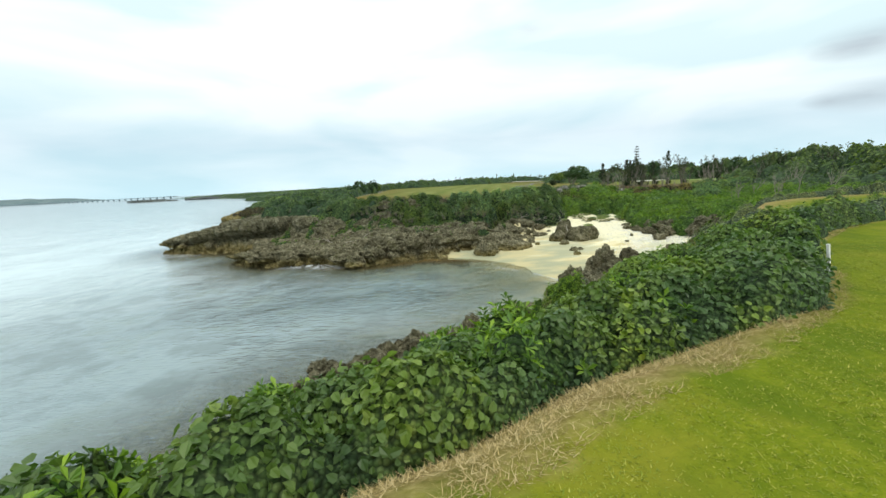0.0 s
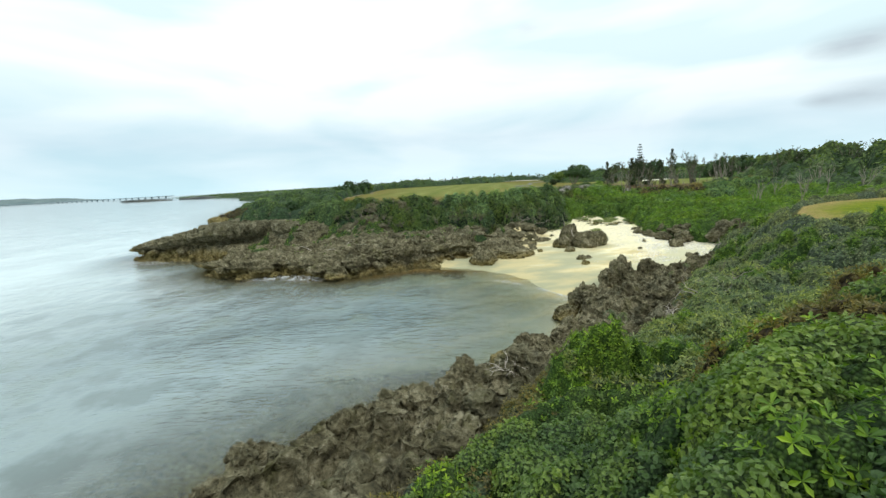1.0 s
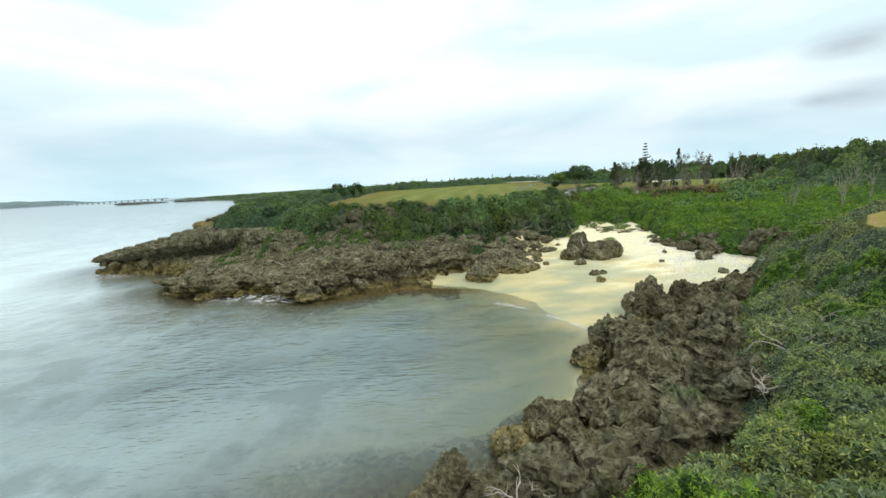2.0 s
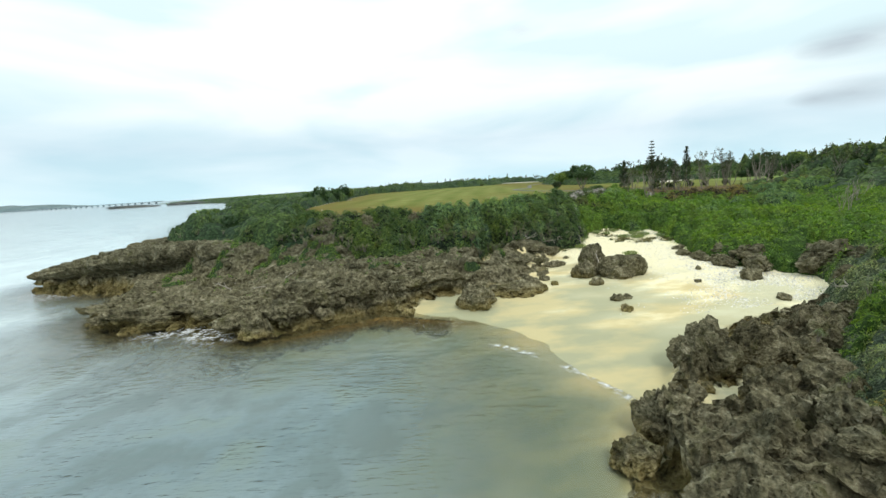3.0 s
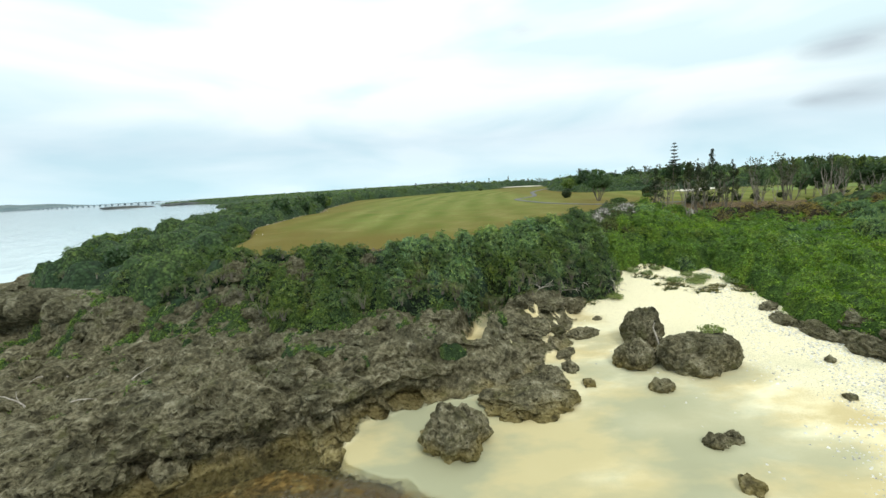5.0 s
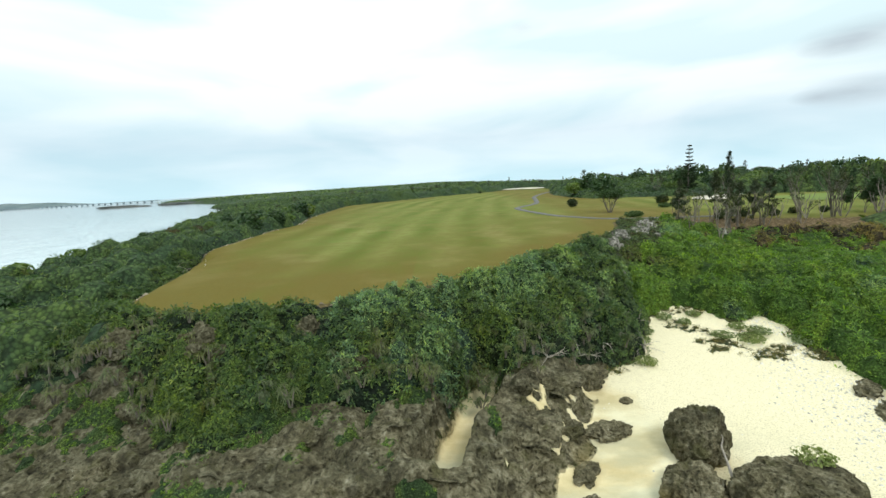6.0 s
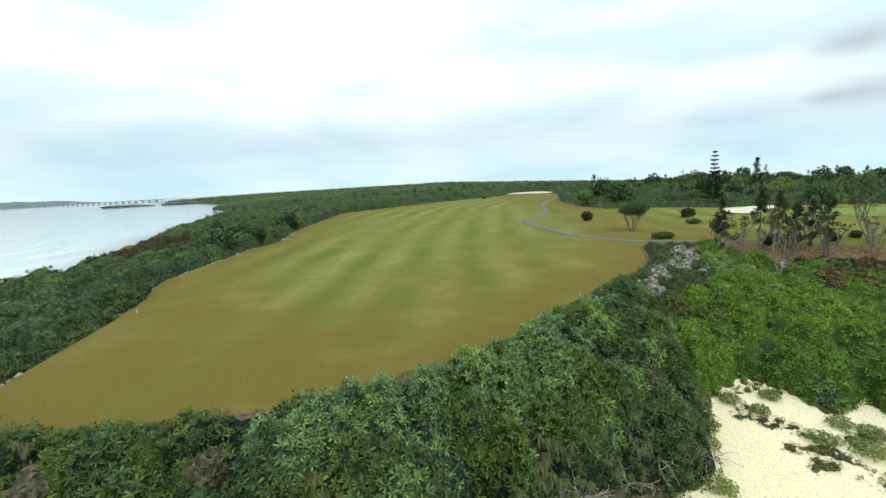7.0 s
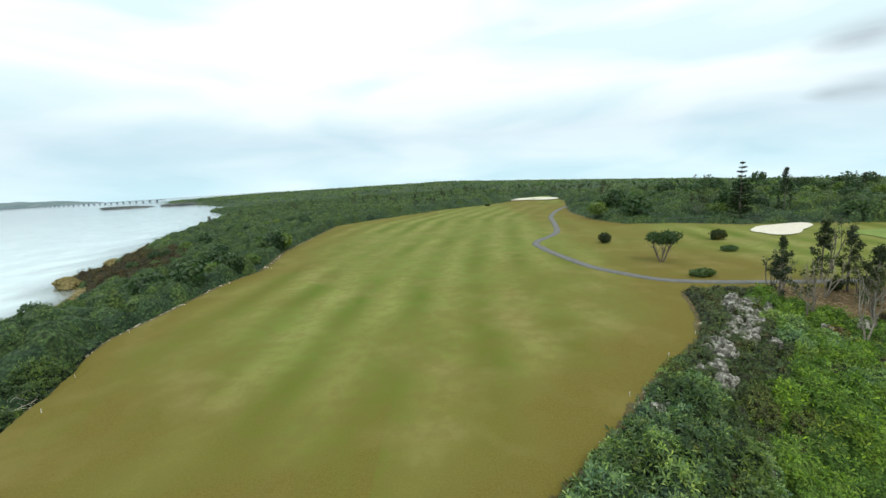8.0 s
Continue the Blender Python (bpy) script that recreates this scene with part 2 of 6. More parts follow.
def cover(X, Y, p):
    """How much of the ground is rock, sand and lawn."""
    rock = np.maximum(step(-1.5, 1.5, dist(ROCK_FAR, X, Y)), step(-1.5, 1.5, dist(ROCK_NEAR, X, Y)))
    wob = 1.6 * (fbm(X / 3, Y / 3, 3, 11) - 0.5)
    sand = step(-0.4, 0.5, p["beach"] + wob)
    lawn = np.maximum(np.maximum(step(-0.3, 0.4, p["fair"] + wob * 0.5), step(-1.3, -0.8, p["tee"] + wob * 0.3)), step(-0.3, 0.4, p["tee2"] + wob * 0.3))
    sand = np.maximum(sand, np.maximum(step(-2.5, -6, p["c"] + 3 * wob) * step(-26, -10, X) * step(38, 50, Y), (p["c"] < 0.5) * step(9, 4, -p["beach"] + 2 * wob) * step(3, 7, X)))
    sand = np.maximum(sand, step(-0.6, -2.0, p["c"] + wob) * step(8, 11, X) * step(44, 50, Y))
    sand = np.maximum(sand, 0.8 * step(-0.8, 0.5, np.maximum(dist(ALCOVE, X, Y), dist(CHANNEL, X, Y)) + 0.5 * wob))
    sand = np.maximum(sand, 0.9 * step(0.66, 0.72, fbm(X / 2.6, Y / 2.6, 3, 96)) * step(9, 13, X) * step(30, 26, X) * step(97, 101, Y) * step(121, 117, Y))
    rock = np.maximum(rock, step(5, 1.5, p["c"])) * (1 - sand) * (1 - lawn)
    return rock, sand, lawn


def blocks(X, Y, seed):
    """Broken slabs: a height of its own for each, and the gap between neighbours."""
    i, j = np.floor(X), np.floor(Y)
    f1, f2, own = np.full(X.shape, 9.0), np.full(X.shape, 9.0), np.zeros(X.shape)
    for a in (-1, 0, 1):
        for b in (-1, 0, 1):
            px, py = i + a + hashed(i + a, j + b, seed), j + b + hashed(i + a, j + b, seed + 7)
            d = np.hypot(X - px, Y - py)
            near = d < f1
            f2 = np.where(near, f1, np.minimum(f2, d))
            own = np.where(near, hashed(i + a, j + b, seed + 13), own)
            f1 = np.where(near, d, f1)
    return own - 0.5, np.clip((f2 - f1) / 0.22, 0, 1)


def relief(X, Y, rock, p):
    wx, wy = X + 2.2 * fbm(X / 3, Y / 3, 3, 51), Y + 2.2 * fbm(X / 3, Y / 3, 3, 57)
    big, gap = blocks(wx / 8.5, wy / 5.0, 41)
    mid, cleft = blocks(wx / 3.1, wy / 2.2, 47)
    small, chink = blocks(wx / 1.2, wy / 1.0, 43)
    knobs = fbm(X / 2.4, Y / 2.4, 5, 21, True) - 0.6
    c = p["c"]
    ragged = c - 0.8 + 1.5 * big + 0.8 * mid
    lip = step(-0.2, 1.1, ragged)
    crest = 1.5 * lip * (1 - 0.85 * step(2.5, 9, c)) * (1 - 0.7 * step(-21, -15, X) * step(80, 86, Y)) - 1.0 * (1 - lip) * step(-1, 0.5, c)
    rough = 1.3 * big + 0.9 * mid + 0.35 * small - 1.7 * (1 - gap) - 0.9 * (1 - cleft) - 0.2 * (1 - chink) + 0.8 * knobs + 0.35
    # the far terrace is worn down to a pitted pavement behind its broken front
    pits = fbm(X / 0.9, Y / 0.9, 3, 27, True) - 0.6
    worn = 0.75 * big + 0.45 * mid + 0.22 * small - 0.85 * (1 - gap) - 0.50 * (1 - cleft) + 0.8 * knobs + 0.8 * pits + 0.3
    worn = worn * (1 - 0.5 * step(6, 12, X))
    rough = rough + (worn - rough) * step(78, 84, Y) * (0.45 + 0.55 * step(1.0, 4.0, c))
    h = crest + step(-0.6, 0.8, ragged) * rough * (0.4 + 0.6 * step(0.5, 3, c)) * (1 - 0.35 * step(5, 10, c) * step(80, 86, Y))
    h = h * (1 - 0.30 * step(56, 46, Y)) + 0.9 * pits * step(82, 76, Y) + 0.45 * (fbm(X / 0.8, Y / 0.8, 2, 29, True) - 0.6)
    return rock * h + (1 - rock) * 0.04 * (fbm(X / 1.5, Y / 1.5, 3, 8) - 0.5)


def ground_height(X, Y):
    z, p = lay(X, Y)
    rock, sand, lawn = cover(X, Y, p)
    return z + relief(X, Y, rock, p)


# ---- material helpers ----
def node_material(name, build):
    m = bpy.data.materials.new(name)
    m.use_nodes = True
    nt = m.node_tree
    nt.nodes.clear()
    out = nt.nodes.new("ShaderNodeOutputMaterial")
    sh = build(nt, nt.nodes.new, nt.links.new)
    nt.links.new(sh, out.inputs[0])
    return m


def noise_node(N, L, scale, detail=4, rough=0.55, vector=None, stretch=None):
    t = N("ShaderNodeTexNoise")
    t.inputs["Scale"].default_value, t.inputs["Detail"].default_value, t.inputs["Roughness"].default_value = scale, detail, rough
    if vector is None:
        vector = N("ShaderNodeNewGeometry").outputs["Position"]
    if stretch:
        mp = N("ShaderNodeMapping")
        mp.inputs["Scale"].default_value = stretch
        L(vector, mp.inputs[0])
        vector = mp.outputs[0]
    L(vector, t.inputs["Vector"])
    return t.outputs[0]


def ramp(N, L, value, *stops):
    r = N("ShaderNodeValToRGB")
    e = r.color_ramp.elements
    e[0].position, e[0].color = stops[0][0], (*stops[0][1], 1)
    e[1].position, e[1].color = stops[-1][0], (*stops[-1][1], 1)
    for p, c in stops[1:-1]:
        q = e.new(p)
        q.color = (*c, 1)
    L(value, r.inputs[0])
    return r.outputs[0]


def mix(N, L, fac, a, b, how="MIX"):
    m = N("ShaderNodeMix")
    m.data_type, m.blend_type = "RGBA", how
    for k, v in ((0, fac), (6, a), (7, b)):
        if isinstance(v, (int, float)):
            m.inputs[k].default_value = v
        elif isinstance(v, tuple):
            m.inputs[k].default_value = (*v, 1)
        else:
            L(v, m.inputs[k])
    return m.outputs[2]


def calc(N, L, op, a, b=0.0, clamp=False):
    m = N("ShaderNodeMath")
    m.operation, m.use_clamp = op, clamp
    for k, v in ((0, a), (1, b)):
        if isinstance(v, (int, float)):
            m.inputs[k].default_value = v
        else:
            L(v, m.inputs[k])
    return m.outputs[0]


def attribute(N, name):
    a = N("ShaderNodeAttribute")
    a.attribute_name = name
    return a.outputs["Fac"]


def surface(N, L, colour, rough=0.9, bump=None, strength=0.4, depth=0.05, specular=0.3):
    p = N("ShaderNodeBsdfPrincipled")
    if isinstance(colour, tuple):
        p.inputs["Base Color"].default_value = (*colour, 1)
    else:
        L(colour, p.inputs["Base Color"])
    p.inputs["Specular IOR Level"].default_value = specular
    if isinstance(rough, (int, float)):
        p.inputs["Roughness"].default_value = rough
    else:
        L(rough, p.inputs["Roughness"])
    if bump is not None:
        b = N("ShaderNodeBump")
        b.inputs["Strength"].default_value, b.inputs["Distance"].default_value = strength, depth
        L(bump, b.inputs["Height"])
        L(b.outputs[0], p.inputs["Normal"])
    return p.outputs[0]


def leaf_material(name, dark, mid, light, gloss=0.45, patch=0.15):
    def build(nt, N, L):
        geo = N("ShaderNodeNewGeometry")
        c = ramp(N, L, geo.outputs["Random Per Island"], (0.0, tuple(0.42 * a + 0.58 * b for a, b in zip(dark, mid))), (0.6, mid), (1.0, tuple(0.66 * a + 0.34 * b for a, b in zip(mid, light))))
        dry = ramp(N, L, noise_node(N, L, patch * 2.3, 4, 0.6), (0.60, (0, 0, 0)), (0.74, (0.55, 0.55, 0.55)))
        c = mix(N, L, dry, c, tuple(0.4 * m + x for m, x in zip(mid, (0.085, 0.062, 0.028))))
        big = noise_node(N, L, patch, 3)
        c = mix(N, L, ramp(N, L, big, (0.38, (0, 0, 0)), (0.66, (1, 1, 1))), c, mix(N, L, 1.0, c, (1.35, 1.2, 0.75), "MULTIPLY"))
        c = mix(N, L, 1.0, c, ramp(N, L, attribute(N, "tone"), (0.15, (0.36, 0.45, 0.54)), (0.42, (0.80, 0.86, 0.88)), (0.66, (1.40, 1.28, 1.00)), (0.88, (2.05, 1.72, 0.90))), "MULTIPLY")
        s = surface(N, L, c, gloss, specular=0.35)
        tr = N("ShaderNodeBsdfTranslucent")
        L(mix(N, L, 1.0, c, (1.2, 1.5, 0.6), "MULTIPLY"), tr.inputs[0])
        m = N("ShaderNodeMixShader")
        m.inputs[0].default_value = 0.25
        L(s, m.inputs[1]); L(tr.outputs[0], m.inputs[2])
        return m.outputs[0]
    return node_material(name, build)


def rock_colour(N, L):
    """Weathered karst: brown-grey with pale speckle, ochre low down, painted shade on the tops, black pits."""
    pos = N("ShaderNodeNewGeometry").outputs["Position"]
    big = noise_node(N, L, 0.13, 4)
    mid = noise_node(N, L, 0.8, 6, 0.65)
    fine = noise_node(N, L, 2.6, 6, 0.72)
    v = calc(N, L, "ADD", calc(N, L, "MULTIPLY", mid, 0.32), calc(N, L, "ADD", calc(N, L, "MULTIPLY", fine, 0.44), calc(N, L, "MULTIPLY", noise_node(N, L, 0.35, 4, 0.6, stretch=(1, 1, 0.5)), 0.24)))
    c = ramp(N, L, v, (0.38, (0.036, 0.034, 0.023)), (0.49, (0.136, 0.124, 0.074)), (0.56, (0.245, 0.226, 0.146)), (0.66, (0.46, 0.435, 0.32)))
    ochre = ramp(N, L, v, (0.38, (0.066, 0.052, 0.018)), (0.49, (0.195, 0.160, 0.062)), (0.57, (0.300, 0.250, 0.110)), (0.66, (0.48, 0.42, 0.22)))
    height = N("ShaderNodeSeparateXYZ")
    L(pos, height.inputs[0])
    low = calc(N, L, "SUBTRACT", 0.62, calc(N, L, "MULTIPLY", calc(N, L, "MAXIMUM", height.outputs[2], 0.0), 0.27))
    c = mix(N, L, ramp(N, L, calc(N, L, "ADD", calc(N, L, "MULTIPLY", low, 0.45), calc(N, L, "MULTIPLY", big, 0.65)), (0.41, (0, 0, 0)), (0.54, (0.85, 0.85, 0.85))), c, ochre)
    # shade of the high cliff faces, painted into the colour by height and noise
    top_shade = ramp(N, L, calc(N, L, "ADD", calc(N, L, "MULTIPLY", height.outputs[2], 0.08), noise_node(N, L, 0.22, 4, 0.6)), (0.80, (0, 0, 0)), (1.10, (0.85, 0.85, 0.85)))
    c = mix(N, L, top_shade, c, mix(N, L, 1.0, c, (0.74, 0.77, 0.79), "MULTIPLY"))
    moss = noise_node(N, L, 0.5, 5, 0.65)
    c = mix(N, L, ramp(N, L, moss, (0.54, (0, 0, 0)), (0.68, (0.5, 0.5, 0.5))), c, (0.085, 0.088, 0.028))
    # solution holes with ragged rims, the shade inside them painted in
    warp = N("ShaderNodeVectorMath")
    warp.operation = "ADD"
    L(pos, warp.inputs[0])
    jitter = N("ShaderNodeTexNoise")
    jitter.inputs["Scale"].default_value, jitter.inputs["Detail"].default_value = 1.4, 4
    L(pos, jitter.inputs["Vector"])
    sc = N("ShaderNodeVectorMath")
    sc.operation = "SCALE"
    sc.inputs[3].default_value = 1.1
    L(jitter.outputs["Color"], sc.inputs[0]); L(sc.outputs[0], warp.inputs[1])
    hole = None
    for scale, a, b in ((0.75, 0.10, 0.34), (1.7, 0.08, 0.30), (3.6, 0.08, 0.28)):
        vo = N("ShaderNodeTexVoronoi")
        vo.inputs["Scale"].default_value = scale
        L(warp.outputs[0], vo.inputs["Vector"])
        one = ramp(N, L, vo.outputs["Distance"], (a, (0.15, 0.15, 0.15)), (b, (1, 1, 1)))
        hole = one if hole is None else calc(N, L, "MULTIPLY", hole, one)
    # cavity shade: hole insides are mixed towards near-black
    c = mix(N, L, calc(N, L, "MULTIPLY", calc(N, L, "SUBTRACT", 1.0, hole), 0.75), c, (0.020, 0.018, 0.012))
    return c, calc(N, L, "ADD", calc(N, L, "ADD", calc(N, L, "MULTIPLY", fine, 1.1), mid), calc(N, L, "MULTIPLY", hole, 1.0))


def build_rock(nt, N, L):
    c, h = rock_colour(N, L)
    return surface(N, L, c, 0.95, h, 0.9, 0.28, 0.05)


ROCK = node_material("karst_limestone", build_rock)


def build_ground(nt, N, L):
    pos = N("ShaderNodeNewGeometry").outputs["Position"]
    rock, sand, lawn, rim, across, dry = [attribute(N, a) for a in ("rock", "sand", "lawn", "rim", "across", "dry")]
    reef = attribute(N, "reef")
    ragged = calc(N, L, "MULTIPLY", calc(N, L, "SUBTRACT", noise_node(N, L, 1.6, 5, 0.7), 0.5), 0.9)

    def crisp(value, a=0.42, b=0.58):
        return ramp(N, L, calc(N, L, "ADD", value, ragged), (a, (0, 0, 0)), (b, (1, 1, 1)))

    rock, sand, lawn = crisp(rock, 0.35, 0.60), crisp(sand), crisp(lawn)
    # soil under the scrub
    n_soil = noise_node(N, L, 1.3, 6, 0.6)
    c = ramp(N, L, n_soil, (0.3, (0.030, 0.036, 0.014)), (0.55, (0.075, 0.085, 0.03)), (0.75, (0.15, 0.125, 0.065)))
    bank = ramp(N, L, noise_node(N, L, 2.2, 6, 0.7), (0.36, (0.055, 0.042, 0.022)), (0.54, (0.14, 0.100, 0.052)), (0.72, (0.34, 0.28, 0.19)))
    c = mix(N, L, attribute(N, "verge"), c, bank)
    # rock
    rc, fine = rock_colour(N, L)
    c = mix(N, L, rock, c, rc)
    # coral sand, wetter and darker low down
    n_sand = noise_node(N, L, 9.0, 5, 0.7)
    n_big = noise_node(N, L, 0.16, 4, 0.55, stretch=(1.0, 1.7, 1.0))
    sc = ramp(N, L, n_big, (0.40, (0.60, 0.51, 0.28)), (0.50, (0.74, 0.65, 0.39)), (0.62, (0.90, 0.85, 0.60)))
    coral = ramp(N, L, calc(N, L, "ADD", attribute(N, "upper"), calc(N, L, "MULTIPLY", calc(N, L, "SUBTRACT", noise_node(N, L, 0.14, 5, 0.6), 0.5), 1.6)), (0.22, (0, 0, 0)), (0.55, (1, 1, 1)))
    grit = ramp(N, L, n_sand, (0.38, (0.52, 0.47, 0.32)), (0.48, (0.78, 0.72, 0.48)), (0.66, (0.84, 0.79, 0.58)))
    sc = mix(N, L, 0.22, sc, ramp(N, L, n_sand, (0.35, (0.66, 0.62, 0.50)), (0.65, (0.97, 0.95, 0.88))), "MULTIPLY")
    sc = mix(N, L, coral, sc, grit)
    # damp grey-green sheets left by the tide
    streak = noise_node(N, L, 0.085, 5, 0.55, stretch=(1.0, 1.9, 1.0))
    damp = calc(N, L, "MULTIPLY", ramp(N, L, streak, (0.41, (0, 0, 0)), (0.55, (0.7, 0.7, 0.7))), attribute(N, "damp"), True)
    sc = mix(N, L, damp, sc, mix(N, L, n_sand, (0.40, 0.41, 0.275), (0.475, 0.475, 0.335)))
    wet = attribute(N, "wet")
    sc = mix(N, L, wet, sc, ramp(N, L, streak, (0.42, (0.52, 0.455, 0.25)), (0.56, (0.36, 0.36, 0.23))))
    c = mix(N, L, sand, c, sc)
    n_reef = noise_node(N, L, 0.55, 5, 0.65)
    c = mix(N, L, calc(N, L, "MULTIPLY", reef, ramp(N, L, n_reef, (0.36, (0.35, 0.35, 0.35)), (0.52, (1, 1, 1))), True), c,
            ramp(N, L, noise_node(N, L, 2.0, 4), (0.35, (0.105, 0.068, 0.020)), (0.7, (0.28, 0.185, 0.062))))
    # mown grass: stripes, bleached patches, straw margin
    n_l = noise_node(N, L, 0.09, 4, 0.6)
    n_s = noise_node(N, L, 6.0, 5, 0.7)
    wave = calc(N, L, "SINE", calc(N, L, "ADD", calc(N, L, "MULTIPLY", across, 0.60), calc(N, L, "MULTIPLY", n_l, 2.2)))
    fade = ramp(N, L, noise_node(N, L, 0.035, 3), (0.40, (0.05, 0.05, 0.05)), (0.62, (0.44, 0.44, 0.44)))
    stripe = calc(N, L, "ADD", calc(N, L, "MULTIPLY", wave, fade), 0.5)
    green = mix(N, L, stripe, (0.084, 0.130, 0.015), (0.215, 0.235, 0.068))
    straw = ramp(N, L, n_s, (0.3, (0.112, 0.090, 0.018)), (0.7, (0.164, 0.136, 0.032)))
    edge = calc(N, L, "SUBTRACT", calc(N, L, "ADD", calc(N, L, "MULTIPLY", dry, 1.0), calc(N, L, "MULTIPLY", n_l, 1.1)), 0.50, True)
    g = mix(N, L, edge, green, straw)
    g = mix(N, L, ramp(N, L, noise_node(N, L, 0.11, 4, 0.5), (0.54, (0, 0, 0)), (0.72, (0.38, 0.38, 0.38))), g, (0.25, 0.21, 0.085))
    g = mix(N, L, ramp(N, L, noise_node(N, L, 0.07, 5, 0.6, stretch=(1, 0.5, 1)), (0.54, (0, 0, 0)), (0.66, (0.42, 0.42, 0.42))), g, (0.105, 0.140, 0.020))
    g = mix(N, L, ramp(N, L, noise_node(N, L, 0.5, 5, 0.65), (0.42, (0.4, 0.4, 0.4)), (0.56, (0, 0, 0))), g, (0.135, 0.120, 0.030))
    tee = attribute(N, "tee")
    lush = ramp(N, L, n_s, (0.28, (0.100, 0.138, 0.005)), (0.55, (0.150, 0.184, 0.009)), (0.75, (0.225, 0.235, 0.018)))
    lush = mix(N, L, ramp(N, L, noise_node(N, L, 0.7, 5, 0.6, stretch=(1.0, 0.6, 1.0)), (0.40, (0.7, 0.7, 0.7)), (0.56, (0, 0, 0))), lush, (0.080, 0.122, 0.006))
    lush = mix(N, L, ramp(N, L, noise_node(N, L, 0.4, 4, 0.6), (0.54, (0, 0, 0)), (0.68, (0.6, 0.6, 0.6))), lush, (0.215, 0.205, 0.020))
    hay = ramp(N, L, noise_node(N, L, 4.0, 6, 0.75), (0.32, (0.15, 0.100, 0.038)), (0.5, (0.28, 0.20, 0.085)), (0.7, (0.46, 0.35, 0.17)))
    lush = mix(N, L, calc(N, L, "SUBTRACT", calc(N, L, "ADD", rim, calc(N, L, "MULTIPLY", noise_node(N, L, 1.1, 4), 1.2)), 0.85, True), lush, hay)
    g = mix(N, L, tee, g, lush)
    c = mix(N, L, lawn, c, g)
    h = calc(N, L, "ADD", calc(N, L, "MULTIPLY", calc(N, L, "ADD", fine, 0.0), rock), calc(N, L, "MULTIPLY", n_s, 0.12))
    return surface(N, L, c, calc(N, L, "SUBTRACT", 0.95, calc(N, L, "MULTIPLY", wet, 0.35)), h, 0.9, 0.3, 0.08)


GROUND = node_material("island_ground", build_ground)


def build_water(nt, N, L):
    deep, far, surf = attribute(N, "deep"), attribute(N, "far"), attribute(N, "surf")
    n = noise_node(N, L, 0.05, 4, 0.6, stretch=(1, 0.6, 1))
    body = mix(N, L, deep, (0.165, 0.190, 0.130), (0.138, 0.205, 0.222))
    # reflected sky painted into the body colour, stronger with distance
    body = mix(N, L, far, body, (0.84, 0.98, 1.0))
    body = mix(N, L, ramp(N, L, n, (0.42, (0, 0, 0)), (0.62, (0.22, 0.22, 0.22))), body, (0.28, 0.36, 0.37))
    cloudy = noise_node(N, L, 0.14, 5, 0.6)
    body = mix(N, L, calc(N, L, "MULTIPLY", ramp(N, L, cloudy, (0.40, (0.75, 0.75, 0.75)), (0.52, (0, 0, 0))), calc(N, L, "SUBTRACT", 1.0, far), True), body, (0.135, 0.185, 0.18))
    body = mix(N, L, calc(N, L, "MULTIPLY", ramp(N, L, cloudy, (0.50, (0, 0, 0)), (0.66, (0.5, 0.5, 0.5))), calc(N, L, "SUBTRACT", 1.0, far), True), body, (0.22, 0.28, 0.22))
    gust = ramp(N, L, noise_node(N, L, 0.07, 4, 0.6), (0.38, (0.12, 0.12, 0.12)), (0.62, (1, 1, 1)))
    chop = calc(N, L, "ADD", noise_node(N, L, 2.2, 3, 0.5, stretch=(0.35, 1.1, 1)), calc(N, L, "MULTIPLY", noise_node(N, L, 0.9, 2, 0.5, stretch=(0.4, 1.2, 1)), 1.1))
    ripple = calc(N, L, "MULTIPLY", calc(N, L, "MULTIPLY", chop, gust), calc(N, L, "MULTIPLY", calc(N, L, "SUBTRACT", 1.0, calc(N, L, "MULTIPLY", far, 0.8)), calc(N, L, "ADD", calc(N, L, "MULTIPLY", deep, 2.5), 0.3, True)))
    b = N("ShaderNodeBump")
    b.inputs["Strength"].default_value, b.inputs["Distance"].default_value = 1.0, 0.30
    L(ripple, b.inputs["Height"])
    dif, tra, glo, fre = N("ShaderNodeBsdfDiffuse"), N("ShaderNodeBsdfTransparent"), N("ShaderNodeBsdfGlossy"), N("ShaderNodeFresnel")
    L(body, dif.inputs[0])
    L(mix(N, L, calc(N, L, "MULTIPLY", deep, 4.0, True), (0.93, 0.93, 0.87), (0.72, 0.80, 0.74)), tra.inputs[0])
    glo.inputs["Roughness"].default_value = 0.12
    fre.inputs["IOR"].default_value = 1.38
    L(b.outputs[0], glo.inputs["Normal"]); L(b.outputs[0], fre.inputs["Normal"])
    m1, m2, m3 = N("ShaderNodeMixShader"), N("ShaderNodeMixShader"), N("ShaderNodeMixShader")
    L(calc(N, L, "ADD", calc(N, L, "MULTIPLY", deep, 0.84), 0.02, True), m1.inputs[0])
    L(tra.outputs[0], m1.inputs[1]); L(dif.outputs[0], m1.inputs[2])
    L(fre.outputs[0], m2.inputs[0]); L(m1.outputs[0], m2.inputs[1]); L(glo.outputs[0], m2.inputs[2])
    # broken foam where small waves meet the shore
    foam = N("ShaderNodeBsdfDiffuse")
    foam.inputs[0].default_value = (0.82, 0.85, 0.84, 1)
    lace = ramp(N, L, noise_node(N, L, 1.6, 6, 0.75), (0.48, (0, 0, 0)), (0.60, (0.9, 0.9, 0.9)))
    L(calc(N, L, "MULTIPLY", surf, lace, True), m3.inputs[0])
    L(m2.outputs[0], m3.inputs[1]); L(foam.outputs[0], m3.inputs[2])
    return m3.outputs[0]


